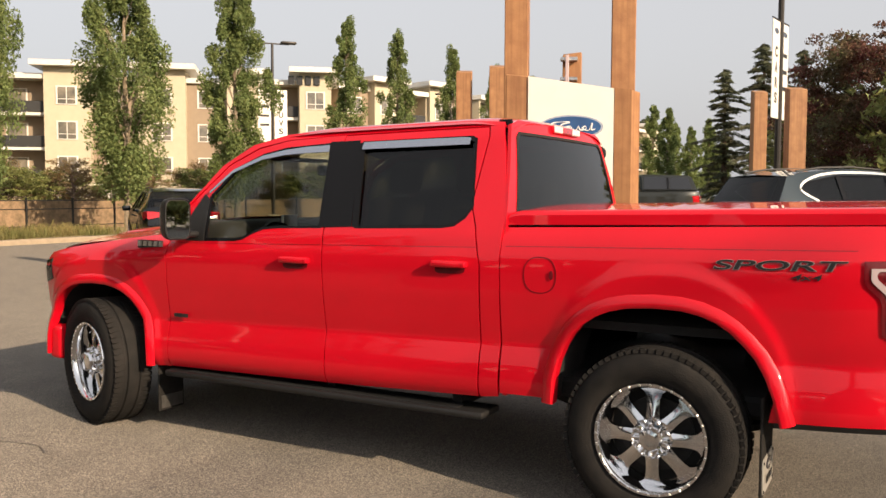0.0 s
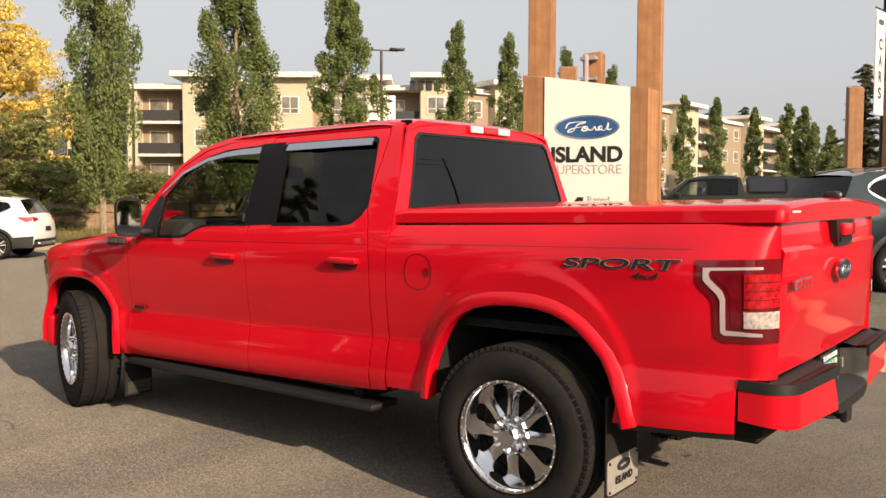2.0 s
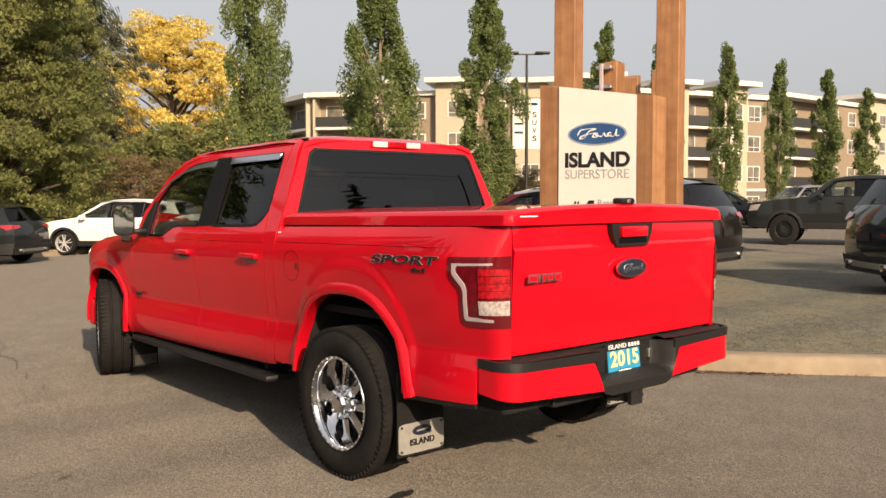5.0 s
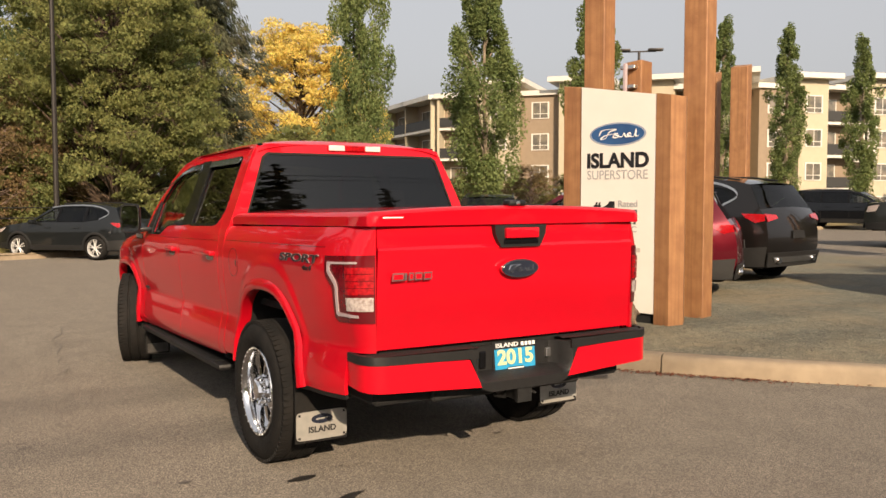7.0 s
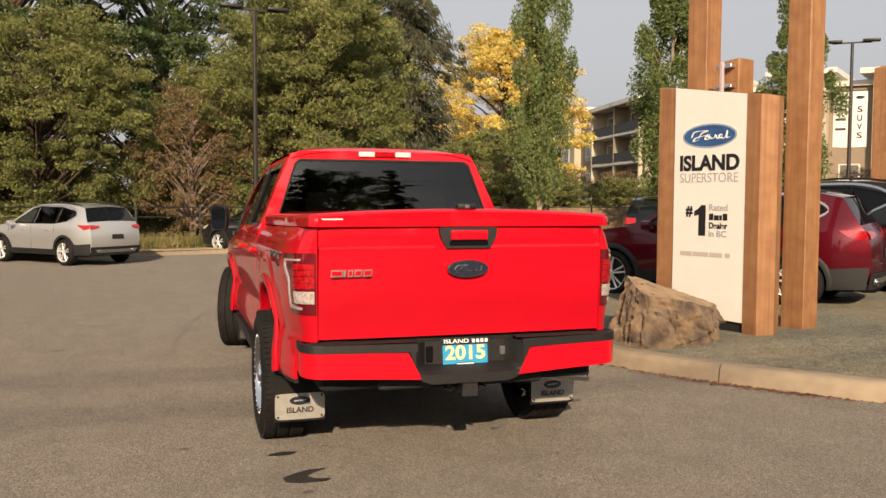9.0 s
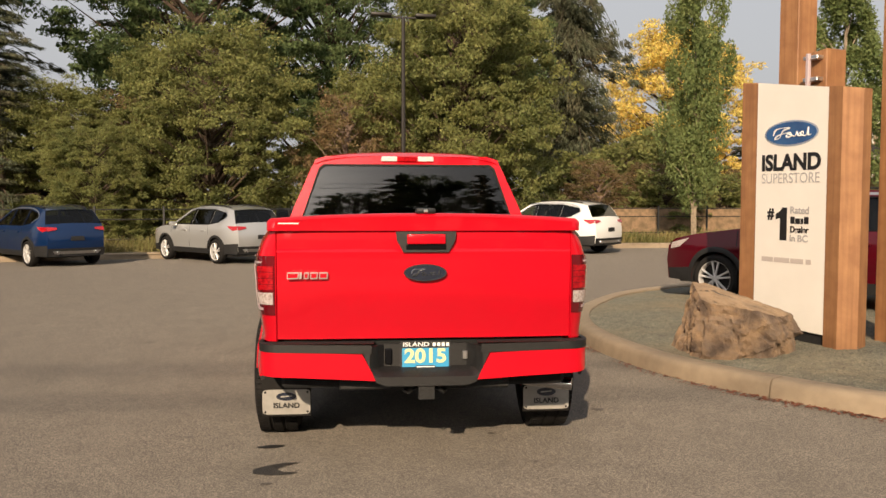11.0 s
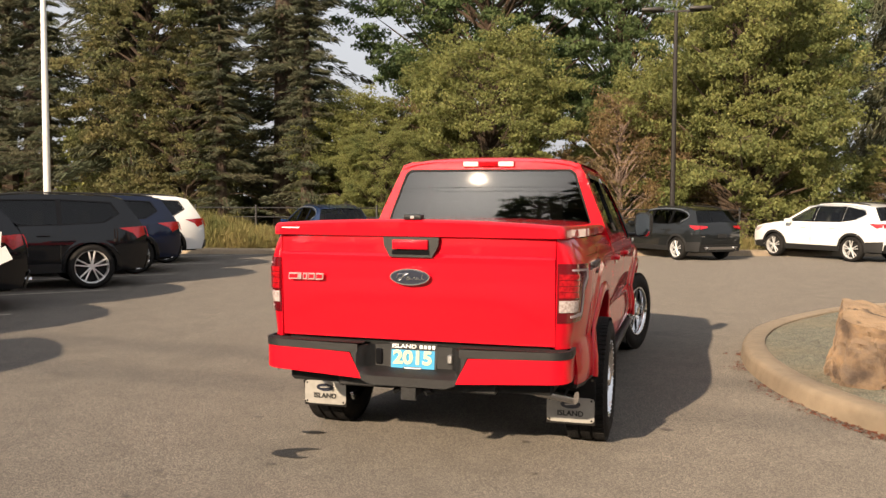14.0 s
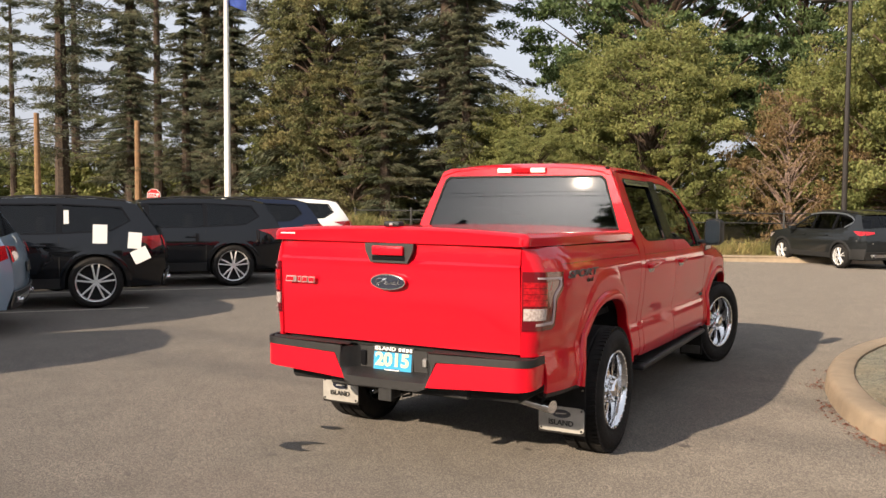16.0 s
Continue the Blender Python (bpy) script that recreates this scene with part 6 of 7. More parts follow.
part("plug_cover", boxed((-0.225, -1.168, 0.64), (-0.185, -1.14, 0.73), 0.006), M_gloss_black, truck)
bm = boxed((-0.035, -1.245, 0.468), (0.035, -0.9, 0.538), 0.005)
hitch = part("tow_hitch", bm, M_dark_metal, truck, "black steel tow receiver")
part("receiver_mouth", boxed((-0.026, -1.248, 0.477), (0.026, -1.240, 0.529)), M_under, hitch)
part("hitch_collar", boxed((-0.045, -1.252, 0.460), (0.045, -1.222, 0.546), 0.003), M_dark_metal, hitch)
part("hitch_bar", boxed((-0.48, -1.12, 0.49), (0.48, -1.04, 0.56), 0.01), M_dark_metal, hitch)
for s in (-1, 1):
    part("safety_loop", tube([(s * 0.05, -1.15, 0.51), (s * 0.10, -1.21, 0.49), (s * 0.12, -1.15, 0.49), (s * 0.08, -1.09, 0.50)], 0.008, 6), M_dark_metal, hitch)

# underside
part("chassis_frame", boxed((-0.80, -1.10, 0.50), (0.80, 4.0, 0.60), 0.02), M_under, truck)
part("cab_floor", boxed((-0.90, 0.74, 0.50), (0.90, 3.0, 0.62), 0.02), M_under, truck)
part("bed_floor", boxed((-0.84, -1.14, 0.86), (0.84, 0.68, 0.90)), M_under, truck)
part("bed_inner_rear", boxed((-0.78, -1.12, 0.62), (0.78, -1.10, 1.33)), M_under, truck)
part("bed_front", boxed((-0.90, 0.66, 0.52), (0.90, 0.69, 1.33)), M_under, truck)
for s in (-1, 1):
    part("frame_rail", boxed((s * 0.48 - 0.04, -0.95, 0.48), (s * 0.48 + 0.04, 4.0, 0.60), 0.01), M_under, truck)
    part("leaf_spring", tube([(s * 0.58, -0.70, 0.50), (s * 0.58, -0.35, 0.40), (s * 0.58, 0.0, 0.36), (s * 0.58, 0.35, 0.40), (s * 0.58, 0.62, 0.48)], 0.03, 6), M_under, truck)
part("rear_axle", lathe([(-0.80, 0.0), (-0.80, 0.045), (-0.16, 0.05), (-0.12, 0.13), (0.10, 0.14), (0.16, 0.05), (0.80, 0.045), (0.80, 0.0)], 16), M_dark_metal, truck).location = (0, 0, 0.41)
part("front_axle", boxed((-0.75, 3.58, 0.34), (0.75, 3.76, 0.44), 0.03), M_under, truck)
bm = tube([(0.42, 2.0, 0.46), (0.45, 0.6, 0.44), (0.50, 0.35, 0.52), (0.52, -0.3, 0.56), (0.53, -0.62, 0.50), (0.60, -0.755, 0.478)], 0.034, 10)
ex = part("exhaust_pipe", bm, M_dark_metal, truck)
part("exhaust_tip", tube([(0.58, -0.74, 0.470), (0.67, -0.80, 0.464), (0.90, -0.88, 0.452)], [0.036, 0.037, 0.038], 16), M_chrome, ex, "chrome exhaust tip")
part("tip_mouth", tube([(0.845, -0.868, 0.4702), (0.8525, -0.8711, 0.4699)], 0.032, 16), M_under, ex)
part("spare_tyre", lathe([(-0.09, 0.20), (-0.11, 0.34), (0.0, 0.38), (0.11, 0.34), (0.09, 0.20)], 24, "z", close=True), M_under, truck).location = (0, -0.66, 0.62)

# front end
bm = grid(lambda x, t: rake(x * (0.80 if t > 0.3 else 0.84), 4.16 + 0.10 * (1 - (x) ** 2) * 1.4 - (0.05 if t > 0.75 else 0), 0.52 + 0.63 * t), np.linspace(-1, 1, 21), np.linspace(0, 1, 10))
part("grille", bm, M_gloss_black, truck)
bm = grid(lambda x, t: Vector((x * 0.93, 4.32 - 0.28 * abs(x) ** 5 - 0.04 * t * t, 0.40 + 0.22 * t)), np.linspace(-1, 1, 31), np.linspace(0, 1, 6))
bmesh.ops.solidify(bm, geom=bm.faces[:], thickness=0.03)
part("front_bumper", bm, M_red, truck)
for s in (-1, 1):
    bm = boxed((min(s * 0.84, s * 0.935), 3.98, 0.375), (max(s * 0.84, s * 0.935), 4.10, 0.61), 0.03, 3)
    part("bumper_end", bm, M_red, truck)
    part("headlamp", panel([(4.04, 0.98), (4.165, 0.95), (4.165, 1.10), (4.06, 1.12)], lambda y, z, s=s: rake(s * (side_x(y, z) + 0.004), y, z), 0.04, 0.015, toward=(s, 0, 0)), M_gloss_black, truck)
    part("air_dam", boxed((min(s * 0.60, s * 0.86), 3.92, 0.36), (max(s * 0.60, s * 0.86), 4.08, 0.42), 0.02), M_black_plastic, truck)

# cab interior
part("dashboard", boxed((-0.80, 2.66, 1.00), (0.80, 3.0, 1.325), 0.06, 3), M_seat, truck)
part("door_card", boxed((-0.89, 0.85, 0.60), (-0.84, 2.9, 1.22), 0.02), M_seat, truck)
part("door_card", boxed((0.84, 0.85, 0.60), (0.89, 2.9, 1.22), 0.02), M_seat, truck)
part("headliner", grid(lambda x, y: roof(x, y) + Vector((0, 0, -0.05)), np.linspace(-0.66, 0.66, 7), np.linspace(0.98, 2.45, 7)), M_seat, truck)
for s in (-1, 1):
    seat = part("front_seat", boxed((s * 0.42 - 0.25, 1.75, 0.80), (s * 0.42 + 0.25, 2.28, 0.96), 0.06, 3), M_seat, truck)
    part("seat_back", boxed((-0.24, -0.07, 0), (0.24, 0.07, 0.62), 0.06, 3, pose(s * 0.42, 1.76, 0.88, 14)), M_seat, seat)
    part("headrest", boxed((-0.13, -0.05, 0), (0.13, 0.05, 0.19), 0.045, 3, pose(s * 0.42, 1.585, 1.50, 10)), M_seat, seat)
    part("rear_headrest", boxed((s * 0.42 - 0.13, 0.98, 1.42), (s * 0.42 + 0.13, 1.06, 1.58), 0.03, 2), M_seat, truck)
part("rear_bench", boxed((-0.75, 0.95, 0.80), (0.75, 1.13, 1.42), 0.05, 3), M_seat, truck)
bm = bmesh.new()
pts = [(0.19 * math.cos(a), 0, 0.19 * math.sin(a)) for a in np.linspace(0, 2 * math.pi, 25)]
tube(pts, 0.016, 6, bm, cap=False)
box(bm, (-0.18, -0.012, -0.02), (0.18, 0.012, 0.02), 0.005)
box(bm, (-0.05, -0.03, -0.06), (0.05, 0.02, 0.05), 0.02, 2)
bmesh.ops.transform(bm, matrix=pose(-0.42, 2.48, 1.14, -25), verts=bm.verts)
part("steering_wheel", bm, M_black_plastic, truck)
part("sun_visor", boxed((-0.62, 2.26, 1.70), (-0.22, 2.42, 1.72), 0.01), M_seat, truck)
part("inner_mirror", boxed((-0.12, 2.42, 1.62), (0.12, 2.45, 1.69), 0.02, 2), M_black_plastic, truck)
part("paper_tag", boxed((-0.30, 2.58, 1.27), (-0.16, 2.60, 1.36), 0.0), M_white, truck)

# wheels
def pickup_wheel(m):
    w = new("wheel")
    w.parent = truck
    w.matrix_basis = m
    R0, W = 0.410, 0.130
    prof = [(-W + 0.02, 0.258), (-W - 0.004, 0.285), (-W - 0.010, 0.33), (-W, 0.368), (-W + 0.022, 0.395), (-W + 0.045, 0.404), (-0.05, R0 - 0.001), (-0.044, R0 - 0.012), (-0.034, R0 - 0.012), (-0.028, R0), (0.028, R0), (0.034, R0 - 0.012), (0.044, R0 - 0.012), (0.05, R0 - 0.001), (W - 0.045, 0.404), (W - 0.022, 0.395), (W, 0.368), (W + 0.010, 0.33), (W + 0.004, 0.285), (W - 0.02, 0.258)]
    t = part("tyre", lathe(prof, 96), M_rubber, w, "black all-terrain tyre", angle=60)
    lug = bmesh.new()
    for k in range(72):
        for sd in (-1, 1):
            a = 360 * (k + (0.5 if sd > 0 else 0)) / 72
            box(lug, (sd * 0.090 - 0.034, -0.013, R0 - 0.022), (sd * 0.090 + 0.030, 0.013, R0 - 0.003), 0, 1, pose(0, 0, 0, a) @ pose(0, 0, 0, 0, 0, 8 * sd) @ pose(0, 0, 0, 0, 0, 0))
    tagged(part("tread", lug, M_rubber, t), kind="stuff")
    ring = bmesh.new()
    lathe([(0.104, 0.256), (0.118, 0.259), (0.128, 0.254), (0.127, 0.243), (0.118, 0.236), (0.104, 0.231), (0.085, 0.228), (0.040, 0.221), (-0.10, 0.216), (-0.12, 0.256)], 72, bm=ring)
    rim = part("rim", ring, M_chrome, w, "polished chrome rim")
    part("rim_back", lathe([(-0.02, 0.0), (-0.02, 0.215), (-0.03, 0.215), (-0.03, 0.0)], 32), M_under, rim)
    sp = bmesh.new()
    z0, z1, w0 = 0.060, 0.224, 0.027
    half = [(w0 * 1.25, z0), (w0 * 1.12, 0.10), (w0 * 1.06, 0.14), (w0 * 1.12, 0.175), (w0 * 1.35, 0.198), (w0 * 1.9, 0.211), (w0 * 2.7, 0.219), (w0 * 1.6, z1)]
    o = half + [(-x, z) for x, z in half[::-1]]
    panel(o, lambda u, v: Vector((0.088 - 0.030 * (v - z0) / (z1 - z0) - 0.012 * min(1.0, abs(u) / 0.024) ** 2 * max(0.0, (0.20 - v) / 0.14), u, v)), 0.012, 0.026, bm=sp, toward=(1, 0, 0))
    first = part("spoke", sp, M_chrome, rim)
    for k in range(1, 8):
        o = first.copy()
        scene.collection.objects.link(o)
        o.matrix_basis = pose(0, 0, 0, 45 * k)
    cap = bmesh.new()
    lathe([(0.040, 0.098), (0.082, 0.096), (0.092, 0.088), (0.096, 0.060), (0.112, 0.058), (0.128, 0.047), (0.132, 0.030), (0.128, 0.0)], 8, bm=cap)
    part("hub_cap", cap, M_chrome, rim, angle=20)
    for k in range(8):
        part("cap_wing", boxed((-0.012, -0.011, -0.018), (0.018, 0.011, 0.020), 0.006, 1, pose(0, 0, 0, 45 * k) @ pose(0.100, 0, 0.068, 0, 28)), M_chrome, rim)
    nuts = bmesh.new()
    for k in range(8):
        a = radians(22.5 + 45 * k)
        lathe([(0.07, 0.013), (0.102, 0.012), (0.107, 0.006), (0.107, 0.0)], 6, bm=nuts)
        nuts.verts.ensure_lookup_table()
        vs = [v for v in nuts.verts if math.hypot(v.co.y, v.co.z) < 0.02]
        bmesh.ops.translate(nuts, verts=vs, vec=(0, 0.080 * math.cos(a), 0.080 * math.sin(a)))
    tagged(part("nut_ring", nuts, M_chrome, rim), kind="stuff")
    dots = bmesh.new()
    for k in range(32):
        a = 2 * math.pi * k / 32
        box(dots, (0.122, -0.005, 0.243), (0.131, 0.005, 0.253), 0.002, 1, pose(0, 0, 0, math.degrees(a)))
    tagged(part("bolt_ring", dots, M_alloy, rim), kind="stuff")
    part("brake_disc", lathe([(-0.04, 0.06), (-0.01, 0.06), (-0.01, 0.17), (-0.04, 0.17)], 32, close=True), M_dark_metal, w)
    return w


first_wheel = pickup_wheel(pose(0.895, -0.05, 0.408))
STEER = -17
for m in (pose(-0.895, -0.05, 0.408, 0, 0, 180), pose(0.885, 3.60, 0.408, 10, 0, STEER), pose(-0.885, 3.60, 0.408, 10, 0, 180 + STEER)):
    copy_thing(first_wheel, m)

# ---- parked cars ----
PAINT = {
    "black": mat("paint_black", (0.003, 0.0035, 0.005), 0.35, spec=0.05, coat=1.0),
    "grey": mat("paint_dark_grey", (0.016, 0.018, 0.019), 0.35, spec=0.1, coat=1.0, metal=0.3),
    "white": mat("paint_white", (0.78, 0.77, 0.74), 0.35, spec=0.1, coat=1.0),
    "silver": mat("paint_silver", (0.55, 0.55, 0.54), 0.35, spec=0.1, coat=1.0, metal=0.6),
    "blue": mat("paint_blue", (0.005, 0.024, 0.088), 0.35, spec=0.1, coat=1.0, metal=0.3),
    "dark_blue": mat("paint_dark_blue", (0.003, 0.007, 0.026), 0.35, spec=0.1, coat=1.0, metal=0.2),
    "sky": mat("paint_pale_blue", (0.26, 0.36, 0.46), 0.35, spec=0.1, coat=1.0, metal=0.5),
    "wine": mat("paint_wine_red", (0.098, 0.003, 0.010), 0.35, spec=0.1, coat=1.0, metal=0.4),
    "brown": mat("paint_brown_black", (0.012, 0.0105, 0.010), 0.35, spec=0.1, coat=1.0, metal=0.3),
    "teal": mat("paint_teal_black", (0.012, 0.022, 0.030), 0.35, spec=0.1, coat=1.0, metal=0.3),
    "pewter": mat("paint_pewter", (0.17, 0.17, 0.168), 0.35, spec=0.1, coat=1.0, metal=0.4),
    "olive": mat("paint_olive_grey", (0.024, 0.027, 0.026), 0.35, spec=0.1, coat=0.6, metal=0.2),
}
M_canopy_pane = mat("black_pane", (0.006, 0.006, 0.007), 0.08, coat=1.0)
M_car_glass = glass_mat("car_glass", (0.25, 0.26, 0.26), 1.5)
M_car_clear = glass_mat("car_clear_glass", (0.72, 0.75, 0.73), 1.5)
M_clad = mat("cladding", (0.014, 0.0135, 0.013), 0.6, noise_scale=30, vary=0.2)


def car_wheel(parent, m, r, rim_r, spokes, dark):
    finish = M_dark_metal if dark else M_car_alloy
    w = new("wheel")
    w.parent = parent
    w.matrix_basis = m
    W = 0.11
    part("tyre", lathe([(-W, rim_r), (-W - 0.005, rim_r + 0.05), (-W + 0.02, r - 0.015), (-0.05, r), (0.05, r), (W - 0.02, r - 0.015), (W + 0.005, rim_r + 0.05), (W, rim_r), (-W, rim_r)], 36), M_rubber, w)
    rim = part("rim", lathe([(-0.05, rim_r - 0.02), (0.07, rim_r - 0.018), (0.098, rim_r - 0.010), (0.104, rim_r + 0.004), (0.085, rim_r + 0.012)], 36), finish, w)
    part("rim_back", lathe([(0.0, 0.0), (0.0, rim_r - 0.01), (-0.01, rim_r - 0.01), (-0.01, 0.0)], 24), M_under, rim)
    bm = bmesh.new()
    for q in (-1, 1):
        box(bm, (0.062, -0.013, 0.03), (0.098, 0.013, rim_r - 0.004), 0.005, 1, pose(0, 0, 0, 11 * q))
    first = part("spoke", bm, finish, rim)
    for k in range(1, spokes):
        o = first.copy()
        scene.collection.objects.link(o)
        o.matrix_basis = pose(0, 0, 0, 360 * k / spokes)
    part("hub", lathe([(0.05, 0.0), (0.09, 0.0), (0.09, 0.045), (0.06, 0.055)], 16), finish, rim)
    return w


def build_car(name, spec, paint, label, category="car"):
    """An SUV or pickup from its side outline, with doors, windows, lamps and wheels."""
    t = thing(name, label, category, "parked cars")
    top, wins, W, wb, wr = spec["top"], spec["windows"], spec["half"], spec["wheelbase"] / 2, spec["wheel"]
    belt, roof_w, nose = spec["belt"], spec["roof_half"], spec["length"] / 2
    body = PAINT[paint]

    def sx(y, z):
        x = float(np.interp(z, (0.2, 0.34, 0.60, 0.78, belt, spec["height"]), (W * 0.93, W * 0.965, W * 0.985, W, W * 0.965, roof_w)))
        e = max(0.0, abs(y) - (nose - 0.75)) / 0.75
        return x * (1 - 0.20 * e ** 2.2)
    low = spec["low"]
    archs = []
    for c in (wb, -wb):
        archs.append([(c + (wr + 0.055) * math.cos(a), max(low, wr + (wr + 0.055) * math.sin(a))) for a in np.linspace(0, math.pi, 15)])
    a1, a2 = archs
    outline = list(top) + [(top[-1][0], low), (a2[-1][0], low)] + a2[::-1] + [(a2[0][0], low), (a1[-1][0], low)] + a1[::-1] + [(a1[0][0], low), (top[0][0], low)]
    clean = [outline[0]]
    for p in outline[1:]:
        if math.dist(p, clean[-1]) > 0.004:
            clean.append(p)
    for s in (-1, 1):
        part("body_side", panel(clean, lambda y, z, s=s: Vector((s * sx(y, z), y, z)), 0.10, 0.015, holes=wins, toward=(s, 0, 0)), body, t)
        for k, win in enumerate(wins):
            g = part("side_window", panel(win, lambda y, z, s=s: Vector((s * (sx(y, z) - 0.012), y, z)), 0.15, 0.004, toward=(s, 0, 0)), M_car_clear if k == 0 else M_car_glass, t)
            g.visible_shadow = False
        part("window_band", panel(spec["band"], lambda y, z, s=s: Vector((s * (sx(y, z) + 0.004), y, z)), 0.12, 0.008, holes=wins, toward=(s, 0, 0)), M_gloss_black, t, "black window surround")
        sill = [(a2[0][0] - 0.0, low - 0.02), (a1[-1][0], low - 0.02), (a1[-1][0], low + 0.13), (a2[0][0], low + 0.13)]
        part("sill", panel(sill, lambda y, z, s=s: Vector((s * (sx(y, z) + 0.008), y, z)), 0.2, 0.02, toward=(s, 0, 0)), M_clad, t)
        if spec.get("clad", True):
            for corner in ([(a2[-1][0] + 0.01, low - 0.01), (-nose + 0.09, low), (-nose + 0.05, low + 0.30), (a2[-1][0] - 0.02, low + 0.27)], [(a1[0][0] - 0.01, low - 0.01), (nose - 0.09, low), (nose - 0.06, low + 0.16), (a1[0][0] + 0.03, low + 0.20)]):
                part("corner_cladding", panel(corner, lambda y, z, s=s: Vector((s * (sx(y, z) + 0.007), y, z)), 0.08, 0.012, toward=(s, 0, 0)), M_clad, t)
        for c in (wb, -wb):
            bm = grid(lambda a, d, c=c, s=s: (lambda y, z: Vector((s * (sx(y, z) + (0.012 if d < 0.06 else 0.002)), y, z)))(c + (wr + 0.04 + d) * math.cos(a), max(low - 0.02, wr + (wr + 0.04 + d) * math.sin(a))), np.linspace(-0.25, math.pi + 0.25, 22), (0, 0.02, 0.05, 0.075))
            part("arch_trim", bm, M_clad if spec.get("clad", True) else body, t)
            lin = grid(lambda a, x, c=c, s=s: Vector((s * x, c + (wr + 0.06) * math.cos(a), wr + (wr + 0.06) * math.sin(a))), np.linspace(-0.2, math.pi + 0.2, 14), (W * 0.95, W * 0.55))
            part("wheel_liner", lin, M_liner, t)
        for y in spec["seams"]:
            part("door_seam", panel([(y - 0.005, low + 0.15), (y + 0.005, low + 0.15), (y + 0.005, belt - 0.02), (y - 0.005, belt - 0.02)], lambda y2, z, s=s: Vector((s * (sx(y2, z) + 0.001), y2, z)), 0.2, 0.004, toward=(s, 0, 0)), M_under, t)
        for y in spec["handles"]:
            part("door_handle", boxed((min(s * (W - 0.02), s * (W + 0.02)), y - 0.10, belt - 0.16), (max(s * (W - 0.02), s * (W + 0.02)), y + 0.10, belt - 0.125), 0.01, 2), body, t)
        mir = part("side_mirror", boxed((-0.11, -0.06, -0.07), (0.11, 0.08, 0.07), 0.035, 2, pose(s * (W + 0.10), spec["mirror"], belt + 0.03)), body, t)
        if spec.get("rails"):
            part("roof_rail", tube([(s * (roof_w - 0.03), y, z + 0.02) for y, z in spec["rails"]], 0.016, 6), spec.get("rail_mat", M_clad), t)
        if "chrome" in spec:
            ln = [tuple(p) for p in smooth_line(spec["chrome"], 4)]
            part("window_trim", panel([(y, z + 0.022) for y, z in ln] + [(y, z - 0.012) for y, z in ln[::-1]], lambda y, z, s=s: Vector((s * (sx(y, z) + 0.006), y, z)), 0.06, 0.008, toward=(s, 0, 0)), M_alloy, t, "bright metal window trim")
        tl = spec["tail"]
        lamp = part("tail_lamp", panel(tl, lambda y, z, s=s: Vector((s * (sx(y, z) + 0.008), y, z)), 0.05, 0.02, toward=(s, 0, 0)), M_lamp_red, t, "red tail lamp")
        hl = spec["head"]
        part("headlamp", panel(hl, lambda y, z, s=s: Vector((s * (sx(y, z) + 0.006), y, z)), 0.05, 0.02, toward=(s, 0, 0)), M_lamp_clear, t)
    # skin over the top, from nose to tail
    n = 13
    bm = bmesh.new()
    pts = list(top)
    rows = []
    for y, z in pts:
        x = sx(y, z)
        rows.append([bm.verts.new((x * u, y + (0.07 * (1 - u * u) * (1 if y > 0 else -1) * (abs(y) > nose - 0.5)), z + 0.03 * (1 - u * u) * (z > belt) + 0.02 * (1 - u * u) * (z > 0.85) * (z <= belt + 0.01))) for u in np.linspace(-1, 1, n)])
    for i, (r0, r1) in enumerate(zip(rows, rows[1:])):
        if i in spec["glass_rows"]:
            continue
        for k in range(n - 1):
            bm.faces.new((r0[k], r0[k + 1], r1[k + 1], r1[k]))
    bmesh.ops.recalc_face_normals(bm, faces=bm.faces)
    part("body_top", bm, body, t)
    for i in spec["glass_rows"]:
        (y0, z0), (y1, z1) = top[i], top[i + 1]
        x0, x1 = sx(y0, z0) , sx(y1, z1)
        bm = grid(lambda u, v: Vector(((x0 + (x1 - x0) * v) * u, y0 + (y1 - y0) * v + 0.05 * (1 - u * u) * (1 if y0 > 0 else -0.6), z0 + (z1 - z0) * v + 0.03 * (1 - u * u) * (v if y0 > 0 else 1 - v))), np.linspace(-1, 1, 9), np.linspace(0, 1, 5))
        bmesh.ops.recalc_face_normals(bm, faces=bm.faces)
        o = part("windscreen" if y0 > 0 else "rear_window", bm, M_car_clear if y0 > 0 else M_car_glass, t)
        o.visible_shadow = False
    # rear lamps across the gate, plate, lower valance, grille
    def rear_y(z):
        zs = [(z1, y1) for y1, z1 in top if y1 < -nose + 0.75][::-1]
        return float(np.interp(z, [q[0] for q in zs], [q[1] for q in zs]))
    z0, z1 = min(p[1] for p in spec["tail"]), max(p[1] for p in spec["tail"])
    for s in (-1, 1):
        part("gate_lamp", panel([(W * 0.55, z0 + 0.07), (W * 0.83, z0 + 0.02), (W * 0.83, z1), (W * 0.55, z1 - 0.02)], lambda x, z, s=s: Vector((s * x, rear_y(z) - 0.085 * (1 - (x / W) ** 2) - 0.006, z)), 0.06, 0.01, toward=(0, -1, 0)), M_lamp_red, t)
    part("plate_recess", panel([(-0.19, 0.72), (0.19, 0.72), (0.17, 0.84), (-0.17, 0.84)], lambda x, z: Vector((x, rear_y(z) - 0.09, z)), 0.2, 0.01, toward=(0, -1, 0)), M_clad, t)
    part("rear_valance", panel([(-W * 0.80, low), (W * 0.80, low), (W * 0.84, low + 0.21), (-W * 0.84, low + 0.21)], lambda x, z: Vector((x, rear_y(z) - 0.09 * (1 - (x / W) ** 2) - 0.012, z)), 0.12, 0.02, toward=(0, -1, 0)), M_clad, t)
